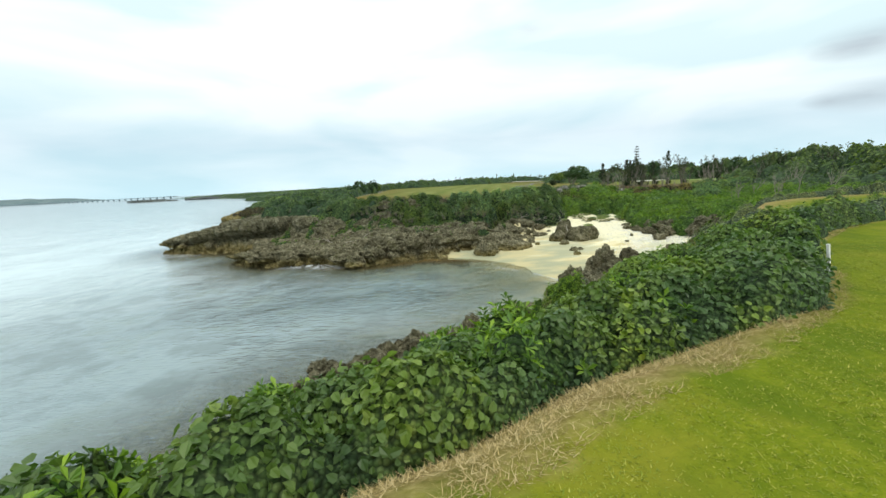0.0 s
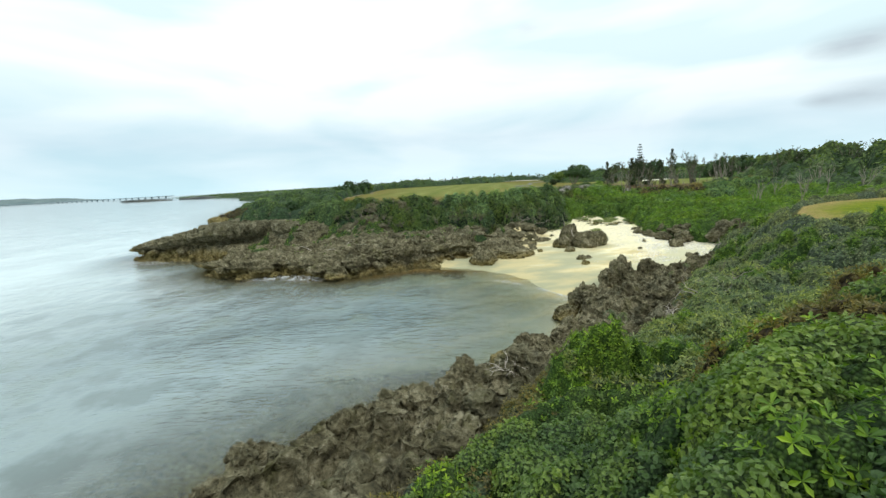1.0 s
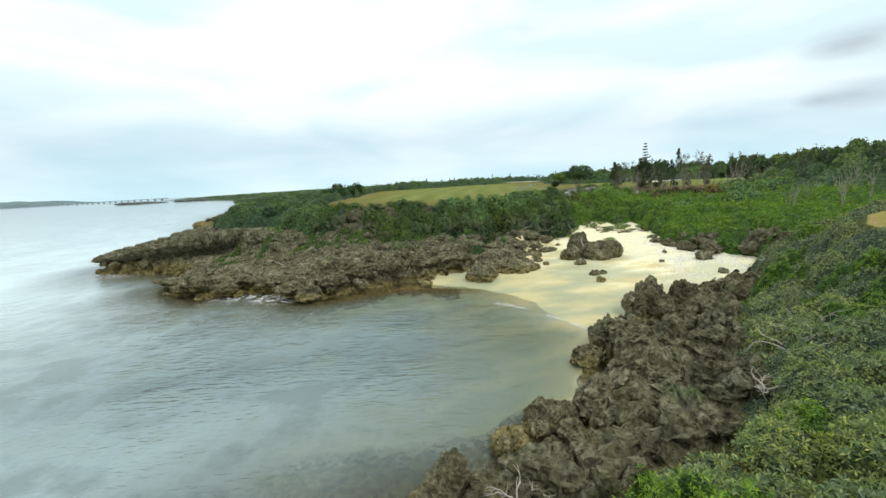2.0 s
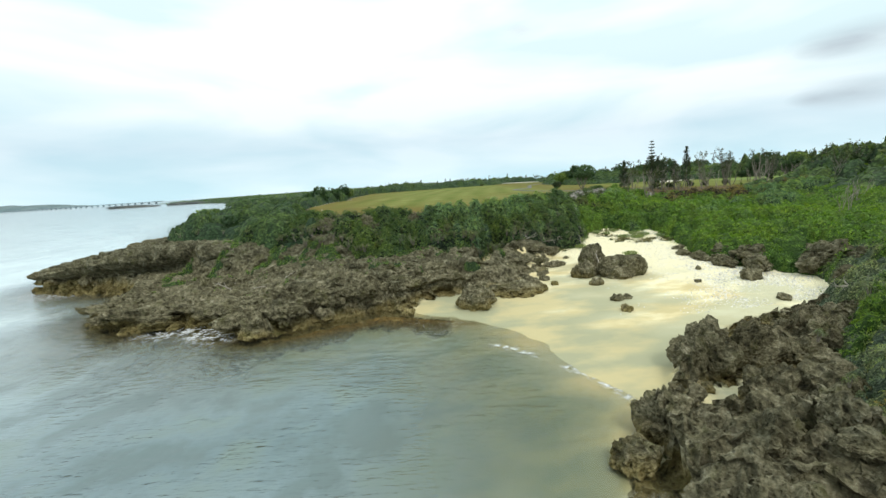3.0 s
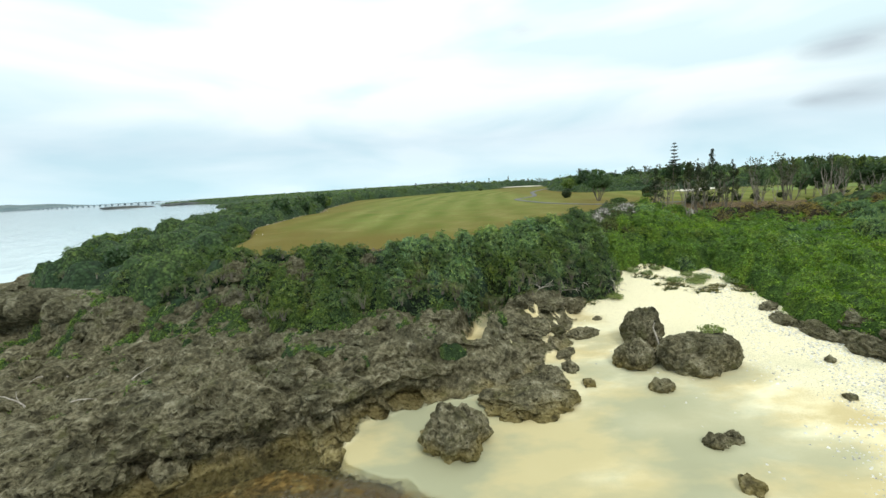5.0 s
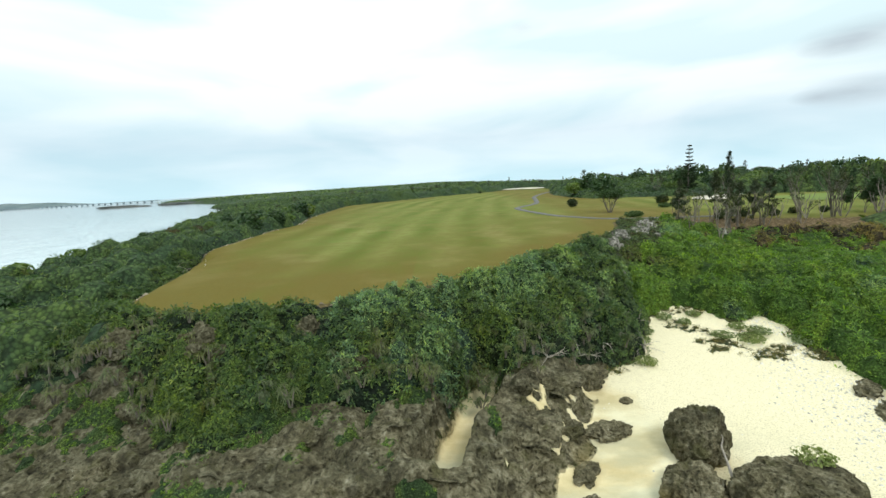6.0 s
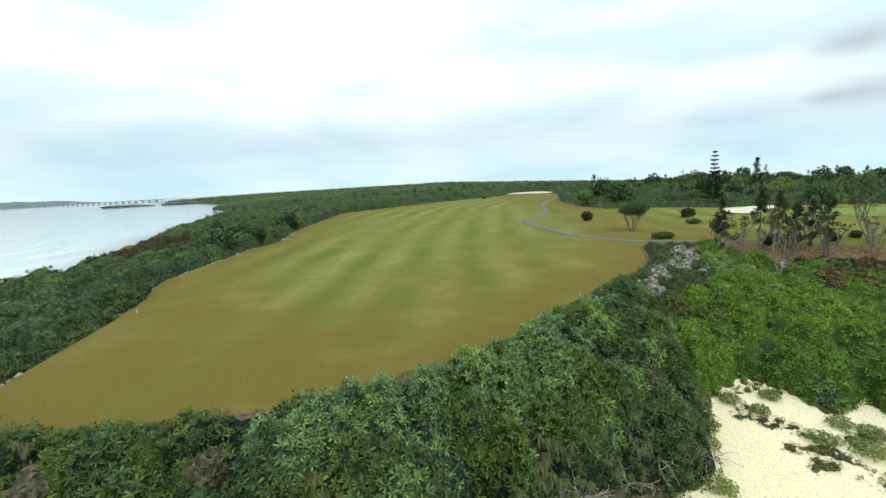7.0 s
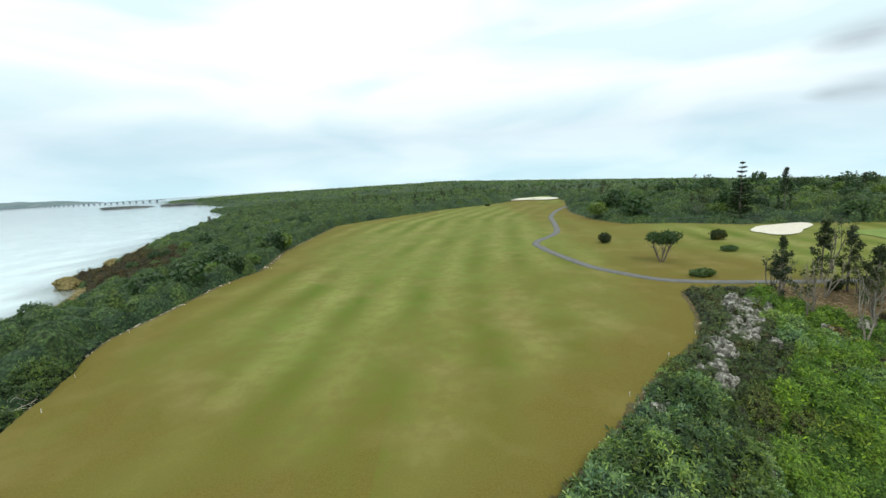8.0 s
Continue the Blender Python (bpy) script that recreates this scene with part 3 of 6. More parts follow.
WATER = node_material("shallow_sea_water", build_water)
def hull_material(name, dark, mid, light, cell, bump=1.0):
    """The closed inside of a thicket: overlapping leaf-sized scales, with shade painted between them."""
    def build(nt, N, L):
        vo = N("ShaderNodeTexVoronoi")
        vo.inputs["Scale"].default_value = 1 / cell
        L(N("ShaderNodeNewGeometry").outputs["Position"], vo.inputs["Vector"])
        sep = N("ShaderNodeSeparateColor")
        L(vo.outputs["Color"], sep.inputs[0])
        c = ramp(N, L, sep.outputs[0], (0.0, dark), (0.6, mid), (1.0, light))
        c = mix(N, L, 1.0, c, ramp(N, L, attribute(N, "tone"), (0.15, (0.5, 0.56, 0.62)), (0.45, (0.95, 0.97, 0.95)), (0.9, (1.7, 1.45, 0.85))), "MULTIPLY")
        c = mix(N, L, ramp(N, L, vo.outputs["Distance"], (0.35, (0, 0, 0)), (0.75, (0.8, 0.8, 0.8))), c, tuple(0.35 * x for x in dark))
        return surface(N, L, c, 0.8, calc(N, L, "SUBTRACT", sep.outputs[1], vo.outputs["Distance"]), bump, cell * 0.8, 0.2)
    return node_material(name, build)


# mostly darker than the leaves: shade inside the thickets is put in the colour
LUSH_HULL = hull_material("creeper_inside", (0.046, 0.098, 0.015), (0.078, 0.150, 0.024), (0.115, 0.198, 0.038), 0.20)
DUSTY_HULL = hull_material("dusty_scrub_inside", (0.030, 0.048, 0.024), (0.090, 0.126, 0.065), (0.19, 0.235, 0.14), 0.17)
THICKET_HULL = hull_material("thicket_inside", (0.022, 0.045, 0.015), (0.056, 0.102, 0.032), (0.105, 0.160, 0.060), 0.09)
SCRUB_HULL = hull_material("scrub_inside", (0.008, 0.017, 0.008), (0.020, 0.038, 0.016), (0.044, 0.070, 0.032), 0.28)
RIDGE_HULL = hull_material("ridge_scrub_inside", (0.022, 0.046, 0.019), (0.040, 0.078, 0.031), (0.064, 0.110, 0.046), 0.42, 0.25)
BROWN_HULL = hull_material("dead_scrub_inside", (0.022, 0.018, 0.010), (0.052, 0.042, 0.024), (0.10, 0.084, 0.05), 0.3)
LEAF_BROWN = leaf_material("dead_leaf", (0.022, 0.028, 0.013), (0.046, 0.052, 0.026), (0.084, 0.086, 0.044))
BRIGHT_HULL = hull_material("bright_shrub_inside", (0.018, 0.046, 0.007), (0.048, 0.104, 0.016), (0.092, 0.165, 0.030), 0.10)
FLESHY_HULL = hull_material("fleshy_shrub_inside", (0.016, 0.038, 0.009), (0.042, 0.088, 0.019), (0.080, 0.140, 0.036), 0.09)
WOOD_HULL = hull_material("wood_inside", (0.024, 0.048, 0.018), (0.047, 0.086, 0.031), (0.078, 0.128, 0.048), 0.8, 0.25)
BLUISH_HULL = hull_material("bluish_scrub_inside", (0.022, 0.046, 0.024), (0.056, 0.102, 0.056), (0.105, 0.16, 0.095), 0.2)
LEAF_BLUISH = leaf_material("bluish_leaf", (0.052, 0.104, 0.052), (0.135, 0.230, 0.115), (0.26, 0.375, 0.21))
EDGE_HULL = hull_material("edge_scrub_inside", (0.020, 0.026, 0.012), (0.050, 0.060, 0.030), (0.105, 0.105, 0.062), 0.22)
LEAF_EDGE = leaf_material("dull_dusty_leaf", (0.030, 0.050, 0.024), (0.078, 0.122, 0.060), (0.17, 0.215, 0.125))
LEAF_OLIVE = leaf_material("withered_leaf", (0.060, 0.056, 0.026), (0.125, 0.118, 0.054), (0.23, 0.215, 0.11))
LEAF_NEAR = leaf_material("broad_leaf", (0.028, 0.062, 0.019), (0.073, 0.135, 0.040), (0.180, 0.260, 0.100))
LEAF_DUSTY = leaf_material("dusty_leaf", (0.056, 0.086, 0.044), (0.155, 0.215, 0.112), (0.34, 0.40, 0.26))
# bluish like the bank's greens; the tint also paints in haze on far woods
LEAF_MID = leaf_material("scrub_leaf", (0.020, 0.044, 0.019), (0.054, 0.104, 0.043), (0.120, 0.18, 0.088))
LEAF_LUSH = leaf_material("creeper_leaf", (0.056, 0.118, 0.017), (0.094, 0.186, 0.027), (0.160, 0.27, 0.050), 0.45, 0.07)
LEAF_FAR = leaf_material("wood_leaf", (0.020, 0.043, 0.015), (0.056, 0.100, 0.034), (0.112, 0.168, 0.056), 0.6, 0.03)


# ---- mesh helpers ----
def mesh_object(name, verts, faces, mats, attrs=None, smooth=True, slots=None, parent=None):
    me = bpy.data.meshes.new(name)
    verts, faces = np.asarray(verts, np.float32), np.asarray(faces, np.int32)
    k = faces.shape[1]
    me.vertices.add(len(verts)); me.loops.add(faces.size); me.polygons.add(len(faces))
    me.vertices.foreach_set("co", verts.ravel())
    me.loops.foreach_set("vertex_index", faces.ravel())
    me.polygons.foreach_set("loop_start", np.arange(0, faces.size, k, dtype=np.int32))
    me.polygons.foreach_set("use_smooth", np.broadcast_to(smooth, (len(faces),)).copy())
    for m in (mats if isinstance(mats, (list, tuple)) else [mats]):
        me.materials.append(m)
    if slots is not None:
        me.polygons.foreach_set("material_index", np.asarray(slots, np.int32))
    for key, val in (attrs or {}).items():
        me.attributes.new(key, "FLOAT", "POINT").data.foreach_set("value", np.asarray(val, np.float32).ravel())
    me.update()
    me.validate()
    ob = new(name, me)
    if parent:
        ob.parent = parent
    return ob


def grid_faces(nx, ny):
    i, j = np.meshgrid(np.arange(nx - 1), np.arange(ny - 1), indexing="ij")
    a = (i * ny + j).ravel()
    return np.stack([a, a + ny, a + ny + 1, a + 1], 1)


def spaced(*spans):
    """Grid lines over spans of (start, end, step)."""
    out = []
    for a, b, s in spans:
        out.append(np.linspace(a, b, max(2, int(round((b - a) / s)) + 1))[:-1])
    return np.concatenate(out + [[spans[-1][1]]])


def leaves(P, N, size, rng, up=0.4, wide=0.36, fold=0.10):
    """Folded leaves of two triangles each, at P, facing about N."""
    n = len(P)
    size = np.broadcast_to(size, (n,))[:, None]
    nn = N + rng.normal(0, 0.8, (n, 3)) + np.array([0, 0, up])
    nn /= np.linalg.norm(nn, axis=1, keepdims=True)
    a = np.cross(nn, rng.normal(0, 1, (n, 3)))
    a /= np.linalg.norm(a, axis=1, keepdims=True)
    b = np.cross(nn, a)
    v = np.stack([P - a * size * 0.5, P + (b * wide + nn * fold) * size, P + a * size * 0.6 - nn * size * 0.12, P - (b * wide - nn * fold) * size], 1)
    o = (np.arange(n) * 4)[:, None]
    f = np.concatenate([o + [0, 1, 2], o + [0, 2, 3]])
    return v.reshape(-1, 3), f


def rosette_leaves(P, N, size, rng, up=0.35, wide=0.17, fold=0.06):
    """Leaves in whorls of five, spreading from a shoot tip."""
    n = len(P)
    head = (np.arange(n) // 5) * 5
    P, size = P[head], np.broadcast_to(size, (n,))[head][:, None] * rng.uniform(0.8, 1.15, (n, 1))
    nn = (N + rng.normal(0, 0.45, (n, 3)) + np.array([0, 0, up]))[head]
    nn /= np.linalg.norm(nn, axis=1, keepdims=True)
    e = np.cross(nn, [0.36, 0.80, 0.48])
    e /= np.linalg.norm(e, axis=1, keepdims=True)
    g = np.cross(nn, e)
    a = (np.arange(n) % 5) * 1.2566 + rng.uniform(0, 6.28, n)[head] + rng.normal(0, 0.2, n)
    rad = e * np.cos(a)[:, None] + g * np.sin(a)[:, None]
    side = np.cross(nn, rad)
    lift = rng.uniform(0.2, 0.75, (n, 1))
    way = rad + nn * lift
    v = np.stack([P, P + (way * 0.6 + side * wide + nn * fold) * size, P + (way * 0.95 - nn * 0.08) * size, P + (way * 0.6 - side * wide + nn * fold) * size], 1)
    o = (np.arange(n) * 4)[:, None]
    return v.reshape(-1, 3), np.concatenate([o + [0, 1, 2], o + [0, 2, 3]])


def broad_leaves(P, N, size, rng, up=0.5, wide=0.42, fold=0.10):
    """Rounded heart-shaped leaves of four triangles each."""
    n = len(P)
    size = np.broadcast_to(size, (n,))[:, None]
    nn = N + rng.normal(0, 0.65, (n, 3)) + np.array([0, 0, up])
    nn /= np.linalg.norm(nn, axis=1, keepdims=True)
    a = np.cross(nn, rng.normal(0, 1, (n, 3)))
    a /= np.linalg.norm(a, axis=1, keepdims=True)
    b = np.cross(nn, a)
    ring = [(-0.45, 0, 0), (-0.22, wide, fold), (0.25, wide * 0.8, fold), (0.65, 0, -0.12), (0.25, -wide * 0.8, fold), (-0.22, -wide, fold)]
    v = np.stack([P + (a * u + b * w + nn * h) * size for u, w, h in ring], 1)
    o = (np.arange(n) * 6)[:, None]
    f = np.concatenate([o + [0, 1, 2], o + [0, 2, 3], o + [0, 3, 4], o + [0, 4, 5]])
    return v.reshape(-1, 3), f


# ---- ground and sea ----
def build_ground_sheet():
    xs = spaced((-4500, -700, 300), (-700, -200, 25), (-200, -100, 5), (-100, -60, 0.8), (-60, -45, 0.5), (-45, 46, 0.3), (46, 58, 0.45), (58, 110, 1.2), (110, 250, 5), (250, 900, 30), (900, 4500, 300))
    ys = spaced((-290, -30, 20), (-30, -8, 1), (-8, 20, 0.7), (20, 112, 0.3), (112, 122, 0.6), (122, 190, 1.3), (190, 330, 3.5), (330, 700, 10), (700, 1500, 50), (1500, 4500, 300))
    X, Y = np.meshgrid(xs, ys, indexing="ij")
    z, p = lay(X, Y)
    rock, sand, lawn = cover(X, Y, p)
    z = z + relief(X, Y, rock, p)
    centre = np.interp(Y, [100, 200, 300, 400], [0, 3, 16, 58])
    front = dist([(-22.5, 120), (-15, 114.5), (3, 117), (17, 125), (29, 138), (43, 152), (51, 170)], X, Y, False)
    dry = np.clip(1 - front / 46, 0, 1) * 0.66 + np.clip(1 - np.maximum(p["fair"], 0) / np.where(X < 8, 24, 10), 0, 1) * np.where(X < 8, 0.85, 0.5) + 0.62 * step(44, 56, X) * step(88, 74, X)
    attrs = dict(rock=rock, sand=sand, lawn=lawn, across=X - centre, dry=dry, rim=np.where(p["tee2"] > -3, np.clip(1.05 - np.maximum(p["tee2"], 0) / 6, 0, 1), np.clip(1 - np.maximum(p["tee"], 0) / 0.9, 0, 1)),
                 tee=((p["tee"] > -3) | (p["tee2"] > -3)).astype(float), wet=step(1.3, 0.35, z + 1.2 * (fbm(X / 9, Y / 5, 3, 61) - 0.5)) * sand,
                 verge=np.clip(0.85 * np.exp(-((p["fair"] + 0.4) / 0.6) ** 2) + step(13, 10, -p["fair"]) * (p["fair"] < 0) * step(58, 64, X) * step(112, 104, X) * step(190, 180, Y) + 0.15 * step(-5, 5, dist(BROWN_HEAD, X, Y)), 0, 1),
                 reef=step(-3, 2, dist(REEF, X, Y)) * step(0.3, -0.4, p["c"]),
                 upper=step(24, 50, p["c"] + 0.25 * (X - 25)) * (p["beach"] > -3), damp=step(46, 30, p["c"] + 0.3 * (Y - 90)) * step(-1, 3, p["c"]))
    # steep rock is notched into ledges, deepest at the water
    gx, gy = np.gradient(z, xs, ys)
    steep = np.hypot(gx, gy) + 1e-6
    rel = z - np.where(X < -20, sea_level(X), 0)
    notch = 0.7 * (0.5 + 0.5 * np.sin(6.283 * (z / 2.3 + 0.9 * fbm(X / 4, Y / 4, 2, 65)))) + 2.2 * np.exp(-((rel - 0.5) / 0.7) ** 2) * fbm(X / 3, Y / 3, 2, 66)
    notch = notch * rock * step(0.5, 1.6, steep)
    V = np.stack([X + notch * gx / steep, Y + notch * gy / steep, z], -1).reshape(-1, 3)
    F = grid_faces(len(xs), len(ys))
    ob = mesh_object("ground", V, F, GROUND, attrs, smooth=rock.reshape(-1)[F].mean(1) < 0.4)
    return tagged(ob, "rocky limestone shore with coral sand, scrub soil and mown grass", "ground", kind="structure")


ground = build_ground_sheet()


def build_sea():
    xs = spaced((-4500, -600, 150), (-600, -120, 20), (-120, -40, 3), (-40, 0, 0.6), (0, 24, 0.22), (24, 30, 0.6))
    ys = spaced((-290, 0, 15), (0, 60, 0.6), (60, 84, 0.22), (84, 100, 0.6), (100, 300, 5), (300, 1500, 40), (1500, 4500, 200))
    X, Y = np.meshgrid(xs, ys, indexing="ij")
    c = dist(LAND, X, Y)
    deep = np.clip((-c - 1.5) / (16 + 10 * step(-12, 10, X) * step(44, 62, Y)), 0, 1) ** 0.8
    deep = deep * (1 - 0.8 * step(-4, 2, dist(REEF, X, Y)))
    # weight of the painted sky reflection: grows with distance, some added south
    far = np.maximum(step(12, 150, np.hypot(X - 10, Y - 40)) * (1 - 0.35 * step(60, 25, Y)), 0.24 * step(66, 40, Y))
    wash = dist([(4, 79.2), (8, 77.4), (11, 75.0), (14, 72.4), (17, 69.0), (18.6, 66.2), (19.6, 63.4)], X + 1.1 * (fbm(X / 4, Y / 4, 3, 71) - 0.5), Y + 1.1 * (fbm(X / 4, Y / 4, 3, 73) - 0.5), False)
    ripple_line = np.exp(-(wash / 0.42) ** 2) * step(0.26, 0.5, fbm(X / 3, Y / 3, 2, 72)) * step(4, 9, X)
    at_rocks = np.exp(-np.maximum(0, -c - 0.5) / 1.6) * np.maximum(step(10, 4, np.hypot(X + 31, Y - 83)), step(14, 5, np.hypot(X + 84, Y - 116)))
    surf = np.clip(ripple_line + 1.6 * at_rocks, 0, 1)
    V = np.stack([X, Y, sea_level(X)], -1).reshape(-1, 3)
    F = grid_faces(len(xs), len(ys))
    keep = (c.ravel()[F] < 40).any(1)
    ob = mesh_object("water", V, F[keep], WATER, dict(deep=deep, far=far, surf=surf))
    return tagged(ob, "calm grey-green sea water, clear and shallow in the cove", "sea", kind="structure")


sea = build_sea()


# ---- scrub ----
def scrub(name, box, cell, height, head, mask, leaf, count, size, mats, seed, label, category="scrub", focus=None, reach=0.33, **shape):
    """A thicket: an inner hull of packed heads over the ground, clad in leaves."""
    x0, y0, x1, y1 = box
    xs, ys = np.arange(x0, x1 + cell, cell), np.arange(y0, y1 + cell, cell)
    X, Y = np.meshgrid(xs, ys, indexing="ij")
    z, p = lay(X, Y)
    m = mask(X, Y, p)
    def heads(X, Y):
        wx, wy = X / head + 0.7 * fbm(X / head, Y / head, 3, seed), Y / head + 0.7 * fbm(X / head, Y / head, 3, seed + 3)
        big, own = mounds(wx, wy, seed, reach)
        small, own2 = mounds(wx * 2.7, wy * 2.7, seed + 50)
        return big ** 0.42 * (0.5 + 0.8 * own) + 0.24 * np.sqrt(small), 0.65 * own + 0.35 * own2

    lump, tone = heads(X, Y)
    H = height(X, Y, p) * (0.02 + 1.1 * lump + 0.35 * (fbm(X / (head * 4), Y / (head * 4), 3, seed + 5) - 0.4)) * np.sqrt(np.clip(m, 0, 1))
    Z = z + H - 0.15 - 0.5 * step(0.15, 0.0, m)
    F = grid_faces(len(xs), len(ys))
    keep = (m.ravel()[F] > 0.02).any(1)
    F = F[keep]
    V = np.stack([X, Y, Z], -1).reshape(-1, 3)
    used = np.unique(F)
    remap = np.full(len(V), -1); remap[used] = np.arange(len(used))
    hull_v, hull_f = V[used], remap[F]
    rng = np.random.default_rng(seed)
    a, b, c, d = [V[F[:, k]] for k in range(4)]
    nrm = np.cross(c - a, d - b)
    area = np.linalg.norm(nrm, axis=1)
    nrm = nrm / area[:, None]
    odds = area * (0.12 + np.clip(lump.reshape(-1)[F].mean(1), 0, 1.3)) ** (0.9 if leaf == "broad" else 1.2) * (m.reshape(-1)[F].mean(1) + 0.3)
    if focus:
        odds = odds / (1 + ((a[:, 0] - focus[0]) ** 2 + (a[:, 1] - focus[1]) ** 2) / focus[2] ** 2)
    pick = rng.choice(len(F), count, p=odds / odds.sum())
    u, w = rng.random((count, 1)), rng.random((count, 1))
    P = (a[pick] * (1 - u) + b[pick] * u) * (1 - w) + (d[pick] * (1 - u) + c[pick] * u) * w
    s = size * rng.uniform(0.6, 1.35, count)
    P = P + nrm[pick] * (rng.uniform(-0.5, 1.1, count) * s)[:, None] + np.array([0, 0, 0.1])
    lv, lf = dict(broad=broad_leaves, rosette=rosette_leaves, leaf=leaves)[leaf](P, nrm[pick], s, rng, **shape)
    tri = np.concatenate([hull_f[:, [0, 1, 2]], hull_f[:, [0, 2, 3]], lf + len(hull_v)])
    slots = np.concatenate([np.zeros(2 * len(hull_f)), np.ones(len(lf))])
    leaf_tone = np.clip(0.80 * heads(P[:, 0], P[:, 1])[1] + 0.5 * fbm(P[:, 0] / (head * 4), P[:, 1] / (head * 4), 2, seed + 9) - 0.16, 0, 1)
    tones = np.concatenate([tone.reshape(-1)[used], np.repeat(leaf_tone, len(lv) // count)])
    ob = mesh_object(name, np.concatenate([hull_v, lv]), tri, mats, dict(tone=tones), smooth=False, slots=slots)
    return tagged(ob, label, category, kind="stuff")


def bare(X, Y, p, margin=0.6):
    """1 on land that carries scrub: clear of lawn, sand, rock and water."""
    wob = 2.2 * (fbm(X / 4, Y / 4, 3, 77) - 0.5)
    lawn = np.maximum(np.maximum(p["fair"], p["tee"]), p["tee2"])
    rock = np.maximum(dist(ROCK_FAR, X, Y), dist(ROCK_NEAR, X, Y))
    m = step(0.3, 1.0, -dist(CHANNEL, X, Y)) * step(0, 1.2, -lawn - margin * np.where((X > -21) & (p["fair"] > -8), 0.35, 1.0) - 0.3 * (X < -21) * (p["fair"] > -6) + wob * 0.45) * step(-0.6, 1.2, -rock + wob) * step(-0.2, 1.5, -p["beach"] + wob * 0.7) * step(1.0, 4.0, p["c"] + wob - 9 * step(185, 205, Y) * step(262, 250, Y) * step(-60, -80, X))
    return m


def build_scrubs():
    inner = lambda X, Y: step(-14.5, -13, X) * step(26, 24.5, X) * step(25, 23.5, Y)
    near_h = lambda X, Y, p: 1.3 + 0.65 * step(-1, -4, X) * step(4, 1, Y) + 0.45 * step(1.5, 6, -p["tee"]) * step(8, 2, Y) - 0.3 * step(15, 24, Y)
    scrub("coastal_thicket", (-15, -9, 27, 26), 0.28, near_h, 1.9, lambda X, Y, p: bare(X, Y, p, 1.0 - 1.5 * step(5, 9, X)) * inner(X, Y), "broad", 100000, 0.128, [THICKET_HULL, LEAF_NEAR], 101,
          "dense coastal thicket of broad glossy green leaves beside a lawn", reach=0.45, focus=(2, 3, 13))
    scrub("fleshy_shrub", (-15, -9, 20, 26), 0.4, lambda X, Y, p: near_h(X, Y, p) + 0.25, 1.9, lambda X, Y, p: bare(X, Y, p, 1.2) * inner(X, Y) * step(0.46, 0.60, fbm(X / 4, Y / 4, 2, 88) + 0.16 * step(4, -2, X)), "rosette", 52000, 0.20,
          [FLESHY_HULL, LEAF_LUSH], 111, "bright green fleshy shore shrub with upright leaf whorls", focus=(-3, 1, 9), wide=0.2)
    scrub("shore_scrub", (-20, 14, 112, 90), 0.55, lambda X, Y, p: 1.0 + 1.0 * fbm(X / 7, Y / 7, 2, 6), 2.6, lambda X, Y, p: bare(X, Y, p) * (1 - inner(X, Y)) * step(89, 86, Y), "rosette", 96000, 0.23, [DUSTY_HULL, LEAF_DUSTY], 102,
          "low dusty green scrub above jagged shore rocks", focus=(14, 24, 22))
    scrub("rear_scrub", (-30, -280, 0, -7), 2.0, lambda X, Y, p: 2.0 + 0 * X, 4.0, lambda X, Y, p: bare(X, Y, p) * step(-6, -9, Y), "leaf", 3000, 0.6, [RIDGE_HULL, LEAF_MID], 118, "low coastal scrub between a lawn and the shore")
    scrub("bright_shrub", (0, 22, 60, 88), 0.4, lambda X, Y, p: 1.9 + 0.7 * step(5, 2, np.hypot(X - 9.6, Y - 27.4)), 1.7, lambda X, Y, p: bare(X, Y, p) * np.maximum(np.maximum(step(3.6, 2.2, np.hypot(X - 9.6, Y - 27.4)), step(2.2, 1.2, np.hypot(X - 17.5, Y - 34.0))), step(0.60, 0.70, fbm(X / 6, Y / 6, 3, 188)) * step(25, 27, Y)), "rosette", 42000, 0.20,
          [BRIGHT_HULL, LEAF_LUSH], 112, "rounded bright green shrub in dusty scrub")
    scrub("bank_scrub", (-36, 98, 40, 160), 0.4, lambda X, Y, p: (2.4 - 1.2 * step(-4, -1, p["fair"])) * (1 - 0.65 * step(107, 104, Y) * step(-30, -22, X)), 3.4, lambda X, Y, p: bare(X, Y, p) * step(39, 36, X), "rosette",
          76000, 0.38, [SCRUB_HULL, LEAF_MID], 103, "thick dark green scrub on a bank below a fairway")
    scrub("bank_creeper", (-30, 98, 40, 150), 0.45, lambda X, Y, p: (2.5 - 1.2 * step(-4, -1, p["fair"])) * (1 - 0.65 * step(106, 103, Y)), 2.0, lambda X, Y, p: bare(X, Y, p) * step(39, 36, X) * np.maximum(step(0.57, 0.66, fbm(X / 5, Y / 5, 3, 288)) * step(6, 2, X), step(7.5, 5, np.hypot((X + 5) / 1.3, Y - 106.5)) * 0.9), "rosette",
          20000, 0.24, [THICKET_HULL, LEAF_NEAR], 113, "patches of brighter creeper over a dark bank")
    scrub("terrace_tufts", (-50, 90, 16, 113), 0.3, lambda X, Y, p: 0.30 + 0.35 * step(101, 107, Y), 0.9, lambda X, Y, p: step(0, 1.5, dist(ROCK_FAR, X, Y)) * step(5, 8, p["c"]) * step(1, 2, -dist(CHANNEL, X, Y)) * step(2, 4, -p["beach"]) * step(0.60, 0.68, fbm(X / 3.2, Y / 2.2, 3, 788) + 0.10 * step(98, 106, Y)), "rosette",
          16000, 0.15, [THICKET_HULL, LEAF_LUSH], 119, "low green tufts growing in cracks of a rock terrace")
